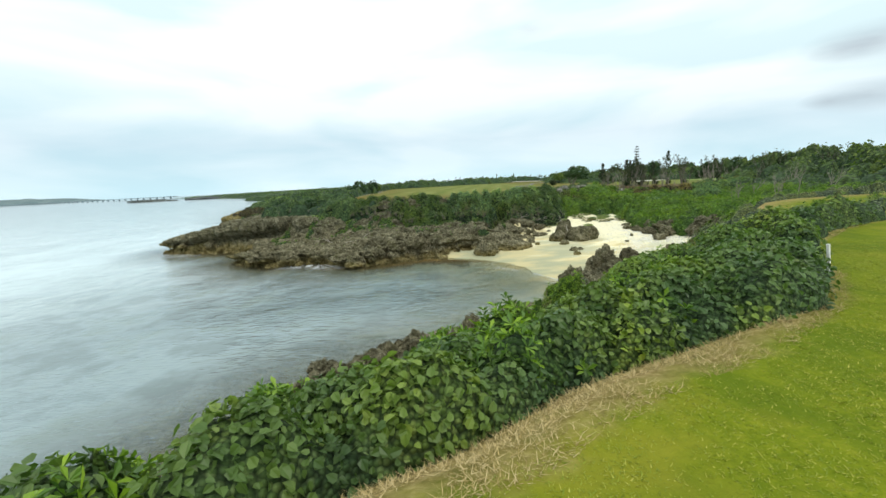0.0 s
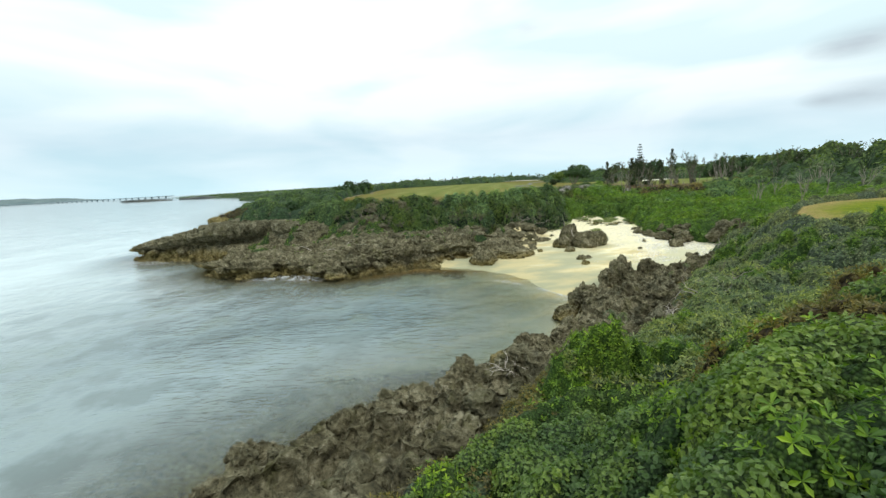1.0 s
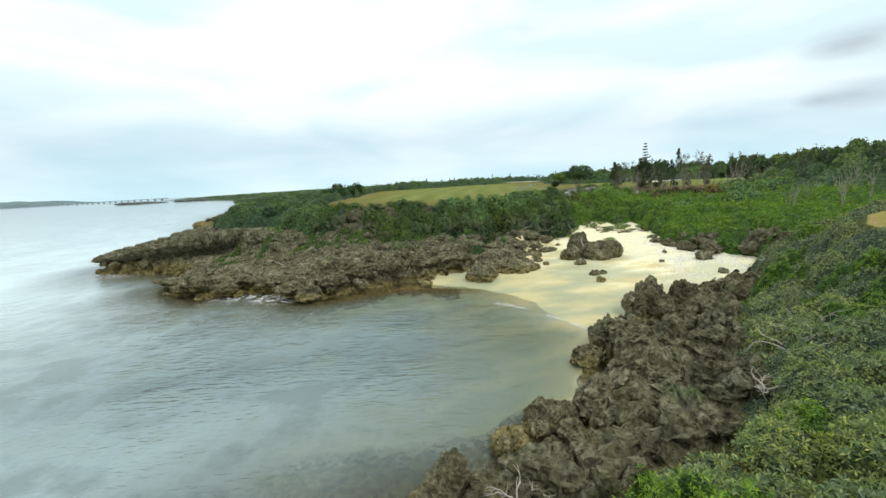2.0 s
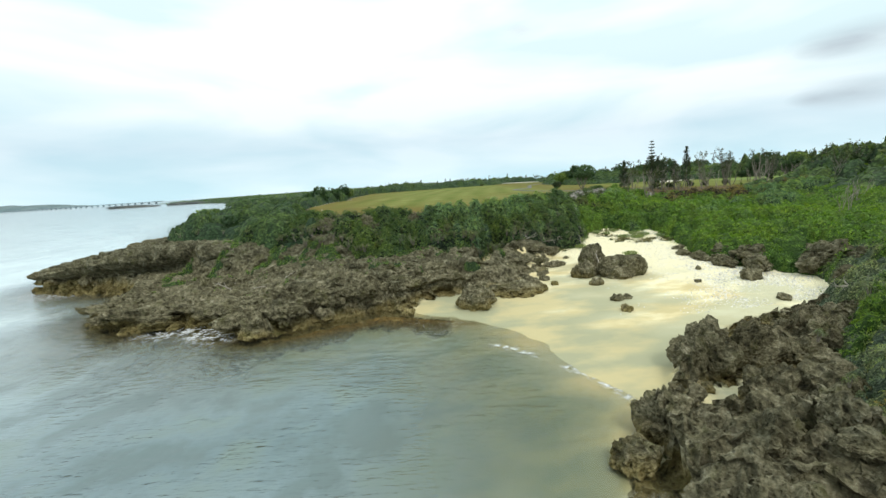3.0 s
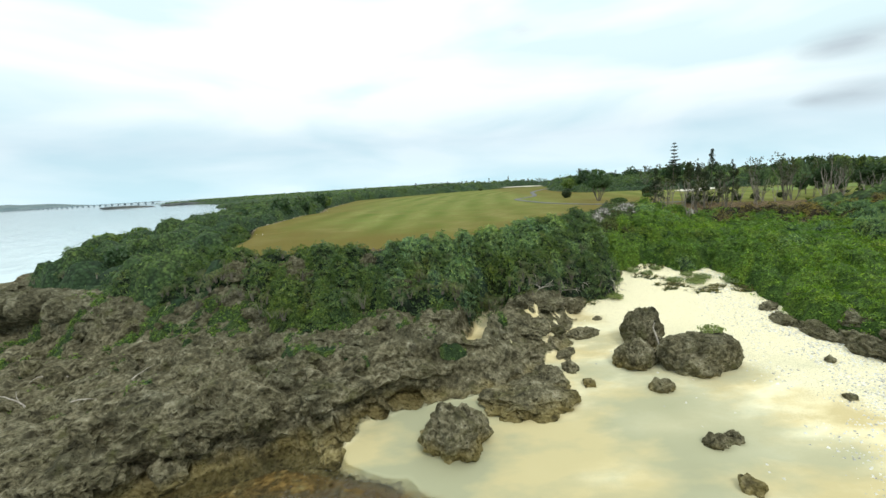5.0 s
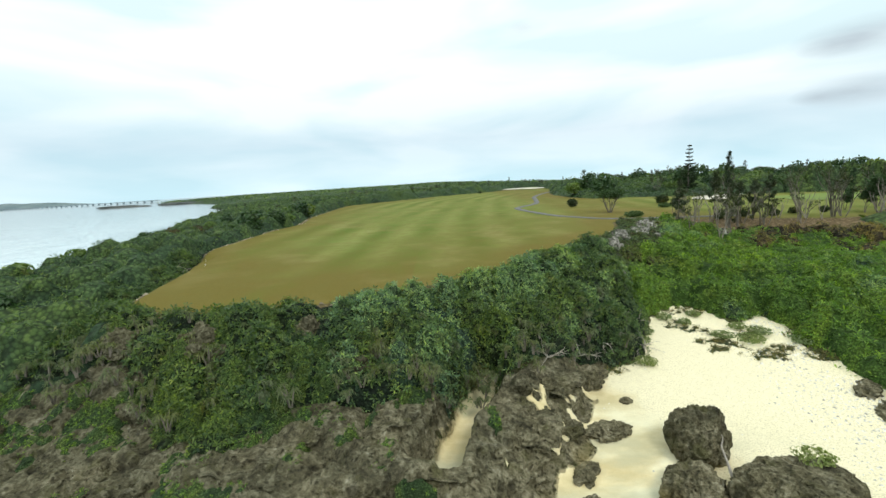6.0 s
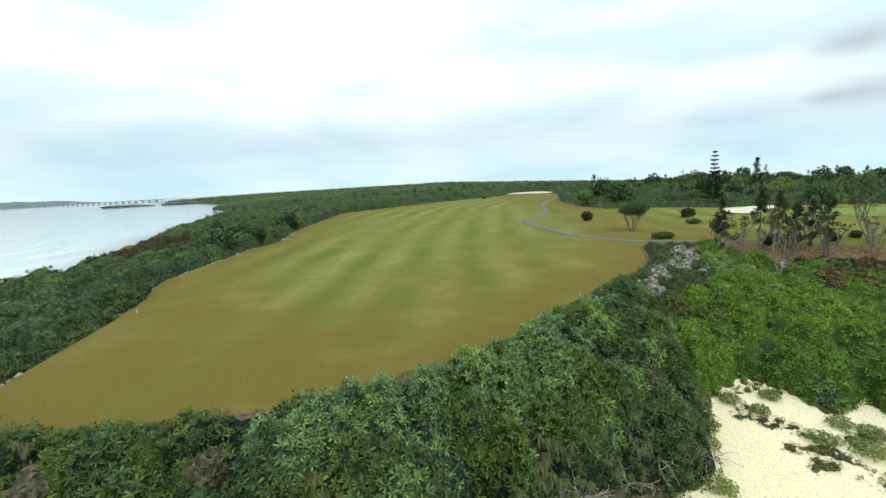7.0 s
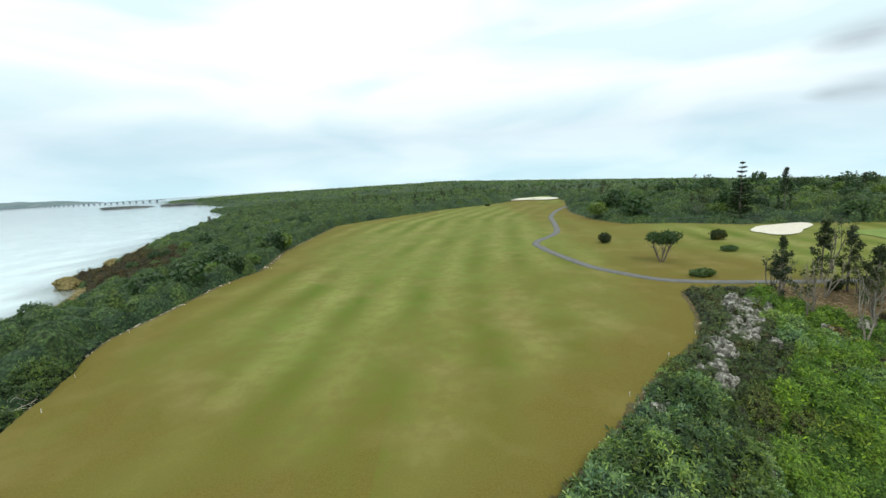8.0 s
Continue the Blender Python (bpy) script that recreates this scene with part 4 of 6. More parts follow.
    scrub("bluish_shrub", (-2, 106, 44, 154), 0.45, lambda X, Y, p: 2.6 - 1.2 * step(-4, -1, p["fair"]) - 0.7 * step(24, 32, X), 2.3, lambda X, Y, p: bare(X, Y, p) * step(40, 36, X + 4 * (fbm(X / 4, Y / 4, 3, 291) - 0.5)) * step(0, 4, X) * step(12, 9, -p["fair"] + 5 * (fbm(X / 6, Y / 6, 3, 290) - 0.5)), "rosette",
          32000, 0.37, [BLUISH_HULL, LEAF_BLUISH], 115, "dense blue-green small-leaved shrub below a fairway")
    sandy = [(43.9, 120.6, 3.4), (48.4, 122.1, 2.2), (47.5, 117.7, 2.6), (41.8, 125.0, 1.7), (41.3, 127.1, 1.9), (44.5, 129.7, 2.4), (51.0, 116.5, 2.6), (51.7, 121.1, 2.4), (30.4, 118.1, 1.4), (43.6, 123.6, 1.2)]
    def patchy(X, Y, p):
        d = np.min([np.hypot(X - a, (Y - b) * 1.3) / r for a, b, r in sandy], 0)
        return step(0.85, 0.6, d + 1.7 * (fbm(X / 1.3, Y / 1.3, 3, 490) - 0.45)) * (p["beach"] > -1)
    scrub("sand_scrub", (26, 108, 60, 140), 0.3, lambda X, Y, p: 0.20 + 0 * X, 0.8, patchy, "rosette", 11000, 0.16, [DUSTY_HULL, LEAF_OLIVE], 116,
          "sprawling olive scrub in ragged patches on pale sand")
    scrub("valley_creeper", (34, 84, 104, 184), 0.6, lambda X, Y, p: (1.0 + 2.2 * fbm(X / 8, Y / 8, 2, 4) ** 1.5) * (1 - 0.6 * step(58, 78, X)), 3.0, lambda X, Y, p: bare(X, Y, p) * step(178, 174, Y) * step(35, 38, X) * step(2, 5, -p["fair"] - 5.5 * step(62, 56, X) - 8 * step(58, 66, X) + 3 * (fbm(X / 5, Y / 5, 3, 391) - 0.5)), "rosette",
          76000, 0.42, [LUSH_HULL, LEAF_LUSH], 104, "bright green creeper blanketing a shallow valley behind a beach", reach=0.36)
    scrub("valley_shrub", (34, 120, 104, 184), 0.6, lambda X, Y, p: 1.8 + 0 * X, 2.6, lambda X, Y, p: bare(X, Y, p) * step(178, 174, Y) * step(34, 37, X) * (1 - step(58, 64, X) * step(13, 10, -p["fair"])) * step(6, 10, -p["fair"]) * np.maximum(step(0.58, 0.68, fbm(X / 9, Y / 9, 3, 388)), step(160, 172, Y) * step(0.48, 0.60, fbm(X / 5, Y / 5, 3, 389))), "rosette",
          36000, 0.38, [BLUISH_HULL, LEAF_BLUISH], 114, "dull green shrubs standing in a creeper-covered valley")
    scrub("edge_scrub", (20, 122, 68, 174), 0.35, lambda X, Y, p: 1.0 + 0.5 * step(-4, -8, p["fair"]), 1.5, lambda X, Y, p: bare(X, Y, p) * step(28, 34, X) * step(66, 61, X) * step(13, 9.5, -p["fair"] + 7 * (fbm(X / 5, Y / 5, 3, 390) - 0.5)), "rosette",
          44000, 0.24, [EDGE_HULL, LEAF_EDGE], 124, "dusty dark scrub with dead twigs on a fairway's bank", focus=(38, 140, 22))
    scrub("dry_scrub", (56, 96, 108, 172), 0.7, lambda X, Y, p: 1.6 + 0 * X, 2.4, lambda X, Y, p: bare(X, Y, p) * step(24, 14, -p["fair"] + 10 * (fbm(X / 9, Y / 9, 3, 488) - 0.5)) * step(9, 12, -p["fair"]) * step(58, 64, X) * step(0.36, 0.5, fbm(X / 5, Y / 5, 3, 489)), "rosette",
          12000, 0.34, [BROWN_HULL, LEAF_OLIVE], 121, "dry olive-brown scrub at the upper edge of a valley")
    scrub("withered_strip", (-14, 12, 34, 60), 0.35, lambda X, Y, p: 0.75 + 0 * X, 1.1, lambda X, Y, p: step(-1.6, -0.4, -dist(ROCK_NEAR, X, Y)) * step(4.0, 2.4, -dist(ROCK_NEAR, X, Y) + 3.0 * (fbm(X / 3, Y / 3, 3, 493) - 0.5)) * step(1, 3, p["c"]) * step(0.36, 0.50, fbm(X / 2.2, Y / 2.2, 3, 494)), "rosette",
          26000, 0.16, [DUSTY_HULL, LEAF_OLIVE], 123, "withered low scrub between shore rocks and green thicket", focus=(2, 21, 14))
    scrub("withered_shrub", (9, 14, 24, 26), 0.3, lambda X, Y, p: 1.55 + 0 * X, 1.3, lambda X, Y, p: bare(X, Y, p) * np.maximum(step(2.6, 1.4, np.hypot((X - 13.2) / 1.3, Y - 18.6) + 1.5 * (fbm(X, Y, 2, 491) - 0.5)), step(1.8, 0.9, np.hypot(X - 19.6, Y - 23.4))), "rosette",
          11000, 0.17, [BROWN_HULL, LEAF_OLIVE], 122, "withered brown shrub among green coastal scrub")
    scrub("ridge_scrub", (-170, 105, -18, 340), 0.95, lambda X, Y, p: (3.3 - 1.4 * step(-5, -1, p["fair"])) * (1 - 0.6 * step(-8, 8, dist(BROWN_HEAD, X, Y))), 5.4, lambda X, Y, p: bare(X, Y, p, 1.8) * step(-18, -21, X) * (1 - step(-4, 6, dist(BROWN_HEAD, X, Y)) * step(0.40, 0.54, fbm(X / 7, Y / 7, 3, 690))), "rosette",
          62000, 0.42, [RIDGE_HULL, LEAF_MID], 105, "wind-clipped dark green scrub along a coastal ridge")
    scrub("dead_scrub", (-190, 240, -90, 415), 1.3, lambda X, Y, p: 2.3 + 0 * X, 3.4, lambda X, Y, p: step(-4, 4, dist(BROWN_HEAD, X, Y)) * step(2, 6, p["c"]) * step(0.12, 0.24, fbm(X / 9, Y / 9, 3, 695)), "rosette",
          30000, 0.55, [BROWN_HULL, LEAF_BROWN], 117, "low brown half-dead scrub on a small headland")
    # distance haze here is only the bluish leaf colour
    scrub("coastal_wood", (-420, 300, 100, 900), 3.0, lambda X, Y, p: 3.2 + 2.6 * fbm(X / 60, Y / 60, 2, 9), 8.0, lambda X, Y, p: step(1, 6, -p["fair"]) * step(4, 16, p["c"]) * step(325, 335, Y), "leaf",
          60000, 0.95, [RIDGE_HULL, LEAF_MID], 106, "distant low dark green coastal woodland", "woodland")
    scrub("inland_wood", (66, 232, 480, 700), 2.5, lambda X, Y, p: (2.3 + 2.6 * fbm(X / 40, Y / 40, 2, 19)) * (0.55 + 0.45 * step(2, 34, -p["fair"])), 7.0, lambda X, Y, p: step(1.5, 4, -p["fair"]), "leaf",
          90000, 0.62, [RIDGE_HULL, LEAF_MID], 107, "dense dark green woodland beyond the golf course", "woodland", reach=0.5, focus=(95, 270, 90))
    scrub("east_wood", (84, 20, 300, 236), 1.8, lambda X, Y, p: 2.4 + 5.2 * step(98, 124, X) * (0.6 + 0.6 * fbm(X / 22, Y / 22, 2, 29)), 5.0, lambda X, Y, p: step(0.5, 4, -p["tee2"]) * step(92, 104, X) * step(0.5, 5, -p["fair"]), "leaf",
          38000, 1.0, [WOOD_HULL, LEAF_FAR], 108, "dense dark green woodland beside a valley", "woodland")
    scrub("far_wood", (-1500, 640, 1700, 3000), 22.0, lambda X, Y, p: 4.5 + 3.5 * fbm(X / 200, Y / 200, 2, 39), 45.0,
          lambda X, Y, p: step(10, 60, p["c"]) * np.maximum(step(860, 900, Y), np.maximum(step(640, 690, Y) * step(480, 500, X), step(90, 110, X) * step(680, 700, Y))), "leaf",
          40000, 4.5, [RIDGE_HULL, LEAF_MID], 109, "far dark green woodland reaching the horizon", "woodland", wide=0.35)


build_scrubs()


# ---- small builders ----
def thing(name, label, category, group="", where=(0, 0, 0), turn=0):
    ob = new(name)
    ob.empty_display_size = 0.3
    ob.matrix_basis = pose(*where, 0, 0, turn)
    return tagged(ob, label, category, group)


def gh(x, y):
    return float(ground_height(np.array([float(x)]), np.array([float(y)]))[0])


def tubes_mesh(tubes, sides=5):
    """Tapered round stems: each a run of points with radii."""
    V, F, n = [], [], 0
    for pts, rad in tubes:
        pts = np.asarray(pts, float)
        k = len(pts)
        way = np.gradient(pts, axis=0)
        way /= np.linalg.norm(way, axis=1, keepdims=True) + 1e-9
        side = np.cross(way, [0.31, 0.22, 0.92] if abs(way[0][2]) < 0.9 else [0.9, 0.3, 0.1])
        side /= np.linalg.norm(side, axis=1, keepdims=True) + 1e-9
        up = np.cross(way, side)
        ang = np.arange(sides) * 2 * np.pi / sides
        ring = pts[:, None] + (side[:, None] * np.cos(ang)[None, :, None] + up[:, None] * np.sin(ang)[None, :, None]) * np.asarray(rad)[:, None, None]
        V.append(ring.reshape(-1, 3))
        for i in range(k - 1):
            for j in range(sides):
                a, b = n + i * sides + j, n + i * sides + (j + 1) % sides
                F.append((a, b, b + sides)); F.append((a, b + sides, a + sides))
        for i in range(1, sides - 1):
            F.append((n + (k - 1) * sides, n + (k - 1) * sides + i, n + (k - 1) * sides + i + 1))
        n += k * sides
    return np.concatenate(V), np.array(F)


def grow(rng, p, d, length, r, depth, tubes, tips, bend=0.16, kids=3, spread=0.75, ratio=0.62, lift=0.08, segs=4):
    pts, d = [np.array(p, float)], np.array(d, float)
    for _ in range(segs):
        d = d + rng.normal(0, bend, 3) + np.array([0, 0, lift])
        d /= np.linalg.norm(d)
        pts.append(pts[-1] + d * length / segs)
    tubes.append((pts, np.linspace(r, r * (0.5 if depth else 0.25), segs + 1)))
    if depth == 0:
        tips.extend([(pts[-1], d), (pts[-2], d)])
        return
    for k in range(kids):
        q = rng.normal(0, 1, 3)
        q -= d * q.dot(d)
        q /= np.linalg.norm(q)
        e = d + q * spread * rng.uniform(0.6, 1.3)
        grow(rng, pts[-1] if k == 0 else pts[rng.integers(2, segs + 1)], e / np.linalg.norm(e), length * ratio * rng.uniform(0.8, 1.2), r * 0.5, depth - 1, tubes, tips, bend, kids, spread, ratio, lift, segs)


def crown_mesh(rng, centres, reach, each, size, flat=0.7, **kw):
    """Loose clumps of leaves round the given places."""
    c = np.asarray(centres, float)
    P = np.repeat(c, each, 0)
    o = rng.normal(0, 1, P.shape)
    o /= np.linalg.norm(o, axis=1, keepdims=True)
    o *= (reach * rng.random((len(P), 1)) ** 0.5) * np.array([1, 1, flat])
    return leaves(P + o, o / (reach + 1e-6), size * rng.uniform(0.6, 1.3, len(P)), rng, **kw)


def tone_part(name, V, F, mat, parent, tone=0.5, label=""):
    ob = mesh_object(name, V, F, mat, dict(tone=np.full(len(V), tone)), smooth=False, parent=parent)
    if label:
        ob["label"] = label
    return ob


BARK = node_material("grey_bark", lambda nt, N, L: surface(N, L, ramp(N, L, noise_node(N, L, 3.0, 5, 0.7, stretch=(1, 1, 0.3)), (0.3, (0.07, 0.062, 0.048)), (0.7, (0.24, 0.215, 0.175))), 0.9, noise_node(N, L, 9.0, 4), 0.5, 0.03))
DEADWOOD = node_material("bleached_wood", lambda nt, N, L: surface(N, L, ramp(N, L, noise_node(N, L, 2.0, 5, 0.7), (0.3, (0.20, 0.175, 0.145)), (0.7, (0.55, 0.51, 0.44))), 0.85, noise_node(N, L, 12.0, 4), 0.4, 0.02))
GREY_WOOD = node_material("grey_dry_wood", lambda nt, N, L: surface(N, L, ramp(N, L, noise_node(N, L, 2.0, 5, 0.7), (0.3, (0.15, 0.132, 0.105)), (0.7, (0.36, 0.325, 0.27))), 0.9, noise_node(N, L, 12.0, 4), 0.4, 0.02))
WHITE = node_material("weathered_white_paint", lambda nt, N, L: surface(N, L, ramp(N, L, noise_node(N, L, 7.0, 5, 0.7), (0.3, (0.55, 0.54, 0.50)), (0.6, (0.80, 0.80, 0.78))), 0.6))
PALE_ROCK = node_material("pale_limestone", lambda nt, N, L: surface(N, L, ramp(N, L, noise_node(N, L, 2.0, 6, 0.7), (0.40, (0.050, 0.049, 0.038)), (0.50, (0.18, 0.175, 0.145)), (0.62, (0.47, 0.462, 0.405))), 0.9, noise_node(N, L, 5.0, 6, 0.7), 1.0, 0.15))
CORAL = node_material("coral_rubble", lambda nt, N, L: surface(N, L, ramp(N, L, N("ShaderNodeNewGeometry").outputs["Random Per Island"], (0.0, (0.34, 0.33, 0.30)), (0.5, (0.68, 0.67, 0.62)), (1.0, (0.86, 0.85, 0.80))), 0.85))
LEAF_DARK = leaf_material("dark_needle", (0.008, 0.018, 0.008), (0.020, 0.036, 0.014), (0.038, 0.058, 0.022), 0.6)
LEAF_BLADE = leaf_material("screw_pine_blade", (0.030, 0.050, 0.022), (0.088, 0.120, 0.060), (0.26, 0.29, 0.18), 0.45)
LEAF_GREY = leaf_material("sparse_foliage", (0.018, 0.032, 0.016), (0.044, 0.060, 0.030), (0.084, 0.096, 0.050), 0.6)


# ---- boulders and shore rocks ----
def rock_shape(name, seed, sub, size, undercut=0.0, rough=1.0, mat=None, flat=0.0):
    """A pitted, knobbly limestone mass, sunk flat below; undercut draws in its foot."""
    bm = bmesh.new()
    bmesh.ops.create_icosphere(bm, subdivisions=sub, radius=1.0)
    off = Vector((seed * 3.17, seed * 1.31, seed * 7.7))
    for v in bm.verts:
        q = v.co.normalized()
        p = q * 1.15 + off
        r = 1.0 + 0.36 * rough * noise.fractal(p, 0.8, 2.1, 6) + 0.14 * rough * (noise.ridged_multi_fractal(q * 2.3 + off, 0.9, 2.0, 5, 1.0, 2.0) - 1.0)
        r -= 0.24 * rough * max(0.0, 0.40 - noise.voronoi(q * 2.4 + off)[0][0])
        if sub > 3:
            r -= 0.16 * rough * max(0.0, 0.42 - noise.voronoi(q * 5.5 + off)[0][0]) - 0.055 * rough * noise.fractal(q * 6 + off, 0.6, 2.1, 4)
        w = 1.0
        if undercut:
            w = 1.0 - undercut * math.exp(-((q.z + 0.35) / 0.28) ** 2)
        z = max(q.z * r, -0.42 + 0.05 * noise.noise(p * 3))
        if flat and z > flat:
            z = flat + (z - flat) * 0.35
        v.co = Vector((q.x * r * w * size[0], q.y * r * w * size[1], (z + 0.30) * size[2]))
    me = bpy.data.meshes.new(name)
    bm.to_mesh(me)
    bm.free()
    me.materials.append(mat or ROCK)
    return me


def place_rock(name, me, x, y, turn=0, scale=1.0, sink=0.15, label="", category="rock", group="", z=None, tilt=0):
    ob = new(name, me)
    base = gh(x, y) if z is None else z
    ob.matrix_basis = pose(x, y, base - sink, tilt, 0, turn) @ Matrix.Diagonal((scale, scale, scale, 1))
    return tagged(ob, label, category, group)


LOW_OUTCROPS = ((25.6, 108.6, 2.0, 1.2, 0.85, 10), (22.4, 104.2, 1.4, 0.9, 0.7, 60), (22.6, 112.8, 2.6, 1.6, 1.0, 30), (26.4, 115.6, 2.4, 1.3, 1.1, 35), (22.0, 107.6, 1.2, 0.9, 0.6, 0), (19.2, 106.8, 2.6, 1.9, 1.0, 70))


def build_boulders():
    # twin boulder on the sand
    place_rock("boulder", rock_shape("boulder", 3, 6, (2.10, 2.18, 3.50), 0.14, 0.7), 31.3, 105.2, 20, label="tall dark pitted limestone boulder on pale sand", category="boulder", z=1.5, sink=0.2)
    place_rock("boulder", rock_shape("boulder", 14, 6, (2.3, 2.0, 2.0), 0.16, 0.75), 28.8, 101.0, 35, label="dark limestone boulder leaning on a taller one", category="boulder", z=1.0, sink=0.2)
    place_rock("boulder", rock_shape("boulder", 8, 6, (3.7, 2.6, 3.5), 0.20, 0.7, flat=0.75), 34.2, 99.2, -8, label="large dark limestone boulder with a grassy top on pale sand", category="boulder", z=1.1, sink=0.2)
    place_rock("boulder", rock_shape("boulder", 5, 5, (2.7, 2.5, 2.5), 0.18, 0.9), 9.2, 90.2, 40, label="rounded dark limestone boulder at the edge of pale sand", category="boulder", z=0.3, sink=0.2)
    place_rock("boulder", rock_shape("boulder", 9, 5, (4.2, 2.9, 1.5), 0.1, 0.9), 16.2, 95.2, 5, label="low broad ochre-grey limestone outcrop on sand", category="boulder", z=0.5, sink=0.3)
    place_rock("boulder", rock_shape("boulder", 12, 5, (2.8, 2.0, 1.3), 0.05, 1.0), 18.5, 98.4, 70, label="low grey limestone outcrop half buried in sand", category="boulder", z=0.7, sink=0.3)
    for k, (x, y, sx, sy, sz, turn) in enumerate(LOW_OUTCROPS):
        place_rock("outcrop", rock_shape("outcrop", 250 + k, 5, (sx, sy, sz), 0.05, 1.0), x, y, turn, label="low ochre-grey limestone outcrop in sand below a bank", category="outcrop", group="low outcrops on the sand", z=float(lay(np.array([x]), np.array([y]))[0][0]) - 0.1, sink=0.25)
    # crags of the near point
    for seed, size, cut, x, y, z, turn, label in (
            (21, (2.5, 2.4, 3.6), 0.42, 27.4, 66.4, 0.0, 0, "jagged undercut limestone crag beside the beach"),
            (23, (3.2, 2.0, 2.9), 0.45, 32.6, 67.4, 0.2, 15, "long jagged limestone crag with dark hollows"),
            (26, (3.2, 2.2, 1.9), 0.35, 37.0, 67.4, 0.2, 25, "tall jagged limestone crag at the foot of scrub"),
            (28, (2.5, 2.0, 3.0), 0.35, 27.4, 58.8, 0.6, 30, "rounded dark limestone block among shore rocks"),
            (31, (2.3, 2.0, 3.2), 0.35, 19.6, 57.6, -0.4, 50, "jagged limestone spur standing in the water's edge"),
            (33, (1.5, 1.5, 1.7), 0.35, 16.2, 55.6, -0.3, 10, "knobbly limestone crag in shallow water"),
            (35, (2.6, 2.2, 2.2), 0.30, 33.4, 60.6, 0.6, 70, "pitted limestone crag beside a sandy alcove"),
            (34, (2.2, 1.6, 1.9), 0.30, 9.6, 43.6, 0.0, 35, "ochre pitted limestone ledge over the water"),
            (38, (1.6, 1.2, 1.4), 0.30, 6.6, 42.2, -0.2, 80, "low ochre limestone ledge over the water"),
            (41, (1.9, 1.6, 2.2), 0.25, 2.6, 37.2, 0.2, 15, "dark jagged limestone crag above the water"),
            (42, (1.7, 1.5, 1.9), 0.25, -1.6, 34.0, 0.4, 60, "dark jagged limestone crag above the water"),
            (43, (2.0, 1.5, 2.0), 0.25, -5.4, 30.6, 0.3, 25, "pitted ochre limestone crag above the water"),
            (44, (1.8, 1.5, 2.2), 0.25, 13.6, 45.4, 0.6, 40, "dark pitted limestone crag at the water's edge"),
            (45, (2.2, 1.8, 2.0), 0.25, 18.8, 47.0, 2.0, 70, "dark jagged limestone crag below scrub"),
            (46, (2.0, 1.7, 2.2), 0.25, 22.6, 52.6, 2.0, 10, "dark jagged limestone crag below scrub"),
            (47, (1.8, 1.5, 1.8), 0.25, -9.4, 27.6, 0.2, 30, "pitted ochre limestone crag above the water")):
        place_rock("crag", rock_shape("crag", seed, 6 if size[0] > 2 else 5, size, cut, 1.0), x, y, turn, label=label, category="crag", z=z, sink=0.2)
    # crags along the sand's landward edge
    place_rock("crag", rock_shape("crag", 36, 5, (2.8, 2.2, 1.7), 0.2, 1.0), 54.0, 96.6, 0, label="grey limestone crag under creepers at the back of the beach", category="crag", sink=0.8)
    place_rock("crag", rock_shape("crag", 37, 5, (3.4, 1.6, 1.3), 0.1, 1.0), 51.8, 103.0, 100, label="low grey limestone ledge at the back of the beach", category="crag", sink=0.5)
    place_rock("crag", rock_shape("crag", 38, 5, (3.2, 2.4, 2.2), 0.1, 1.0), 58.6, 88.6, 40, label="grey limestone ledge beside a sandy pocket", category="crag", sink=0.6)
    place_rock("crag", rock_shape("crag", 39, 4, (2.6, 1.4, 1.0), 0.1, 1.0), 53.4, 110.0, 70, label="weathered low limestone ledge below creepers", category="crag", sink=0.4)
    for k, (x, y, sx, sy, sz, turn) in enumerate(((48.8, 106.6, 2.2, 1.3, 1.1, 70), (49.4, 102.4, 2.4, 1.5, 1.4, 95), (50.6, 98.2, 3.0, 1.8, 1.9, 80), (52.4, 93.4, 3.2, 2.0, 2.3, 60), (56.4, 88.4, 2.6, 1.8, 2.4, 30), (58.0, 84.4, 2.4, 1.8, 2.6, 100), (55.0, 80.6, 2.2, 1.7, 1.8, 150), (50.0, 110.4, 1.8, 1.2, 0.9, 40))):
        place_rock("crag", rock_shape("crag", 230 + k, 5, (sx * 1.1, sy * 0.9, sz * 0.78), 0.25, 1.0), x, y, turn, label="grey pitted limestone crag between sand and creepers", category="crag", group="crags behind the sand", sink=0.5)
    # roofs of the wave-cut hollows
    for k, (x, y, z, sx, sy, sz, turn) in enumerate([(-16.6, 85.4, 1.5, 3.0, 2.0, 2.2, -25), (-11.8, 88.8, 2.0, 3.0, 1.9, 2.6, -20), (-7.4, 91.0, 2.3, 2.8, 1.8, 2.6, -10), (-3.0, 93.0, 2.4, 2.6, 1.8, 2.4, -35), (-22.6, 84.4, 1.0, 2.8, 1.8, 2.0, 15),
                                                     (-28.4, 88.6, 1.0, 3.0, 1.8, 1.9, -15), (-36, 88.8, 0.4, 3.0, 1.8, 1.9, 10), (-43.5, 91.6, 0.2, 3.2, 2.0, 1.8, 30), (-19.6, 82.6, -0.1, 1.7, 1.5, 1.6, 0)]):
        place_rock("crag", rock_shape("crag", 170 + k, 5, (sx, sy, sz), 0.6, 1.1, flat=0.5), x, y, turn, label="overhanging pitted limestone ledge above a dark hollow", category="crag", group="terrace cliff", z=z, sink=0.2)


build_boulders()


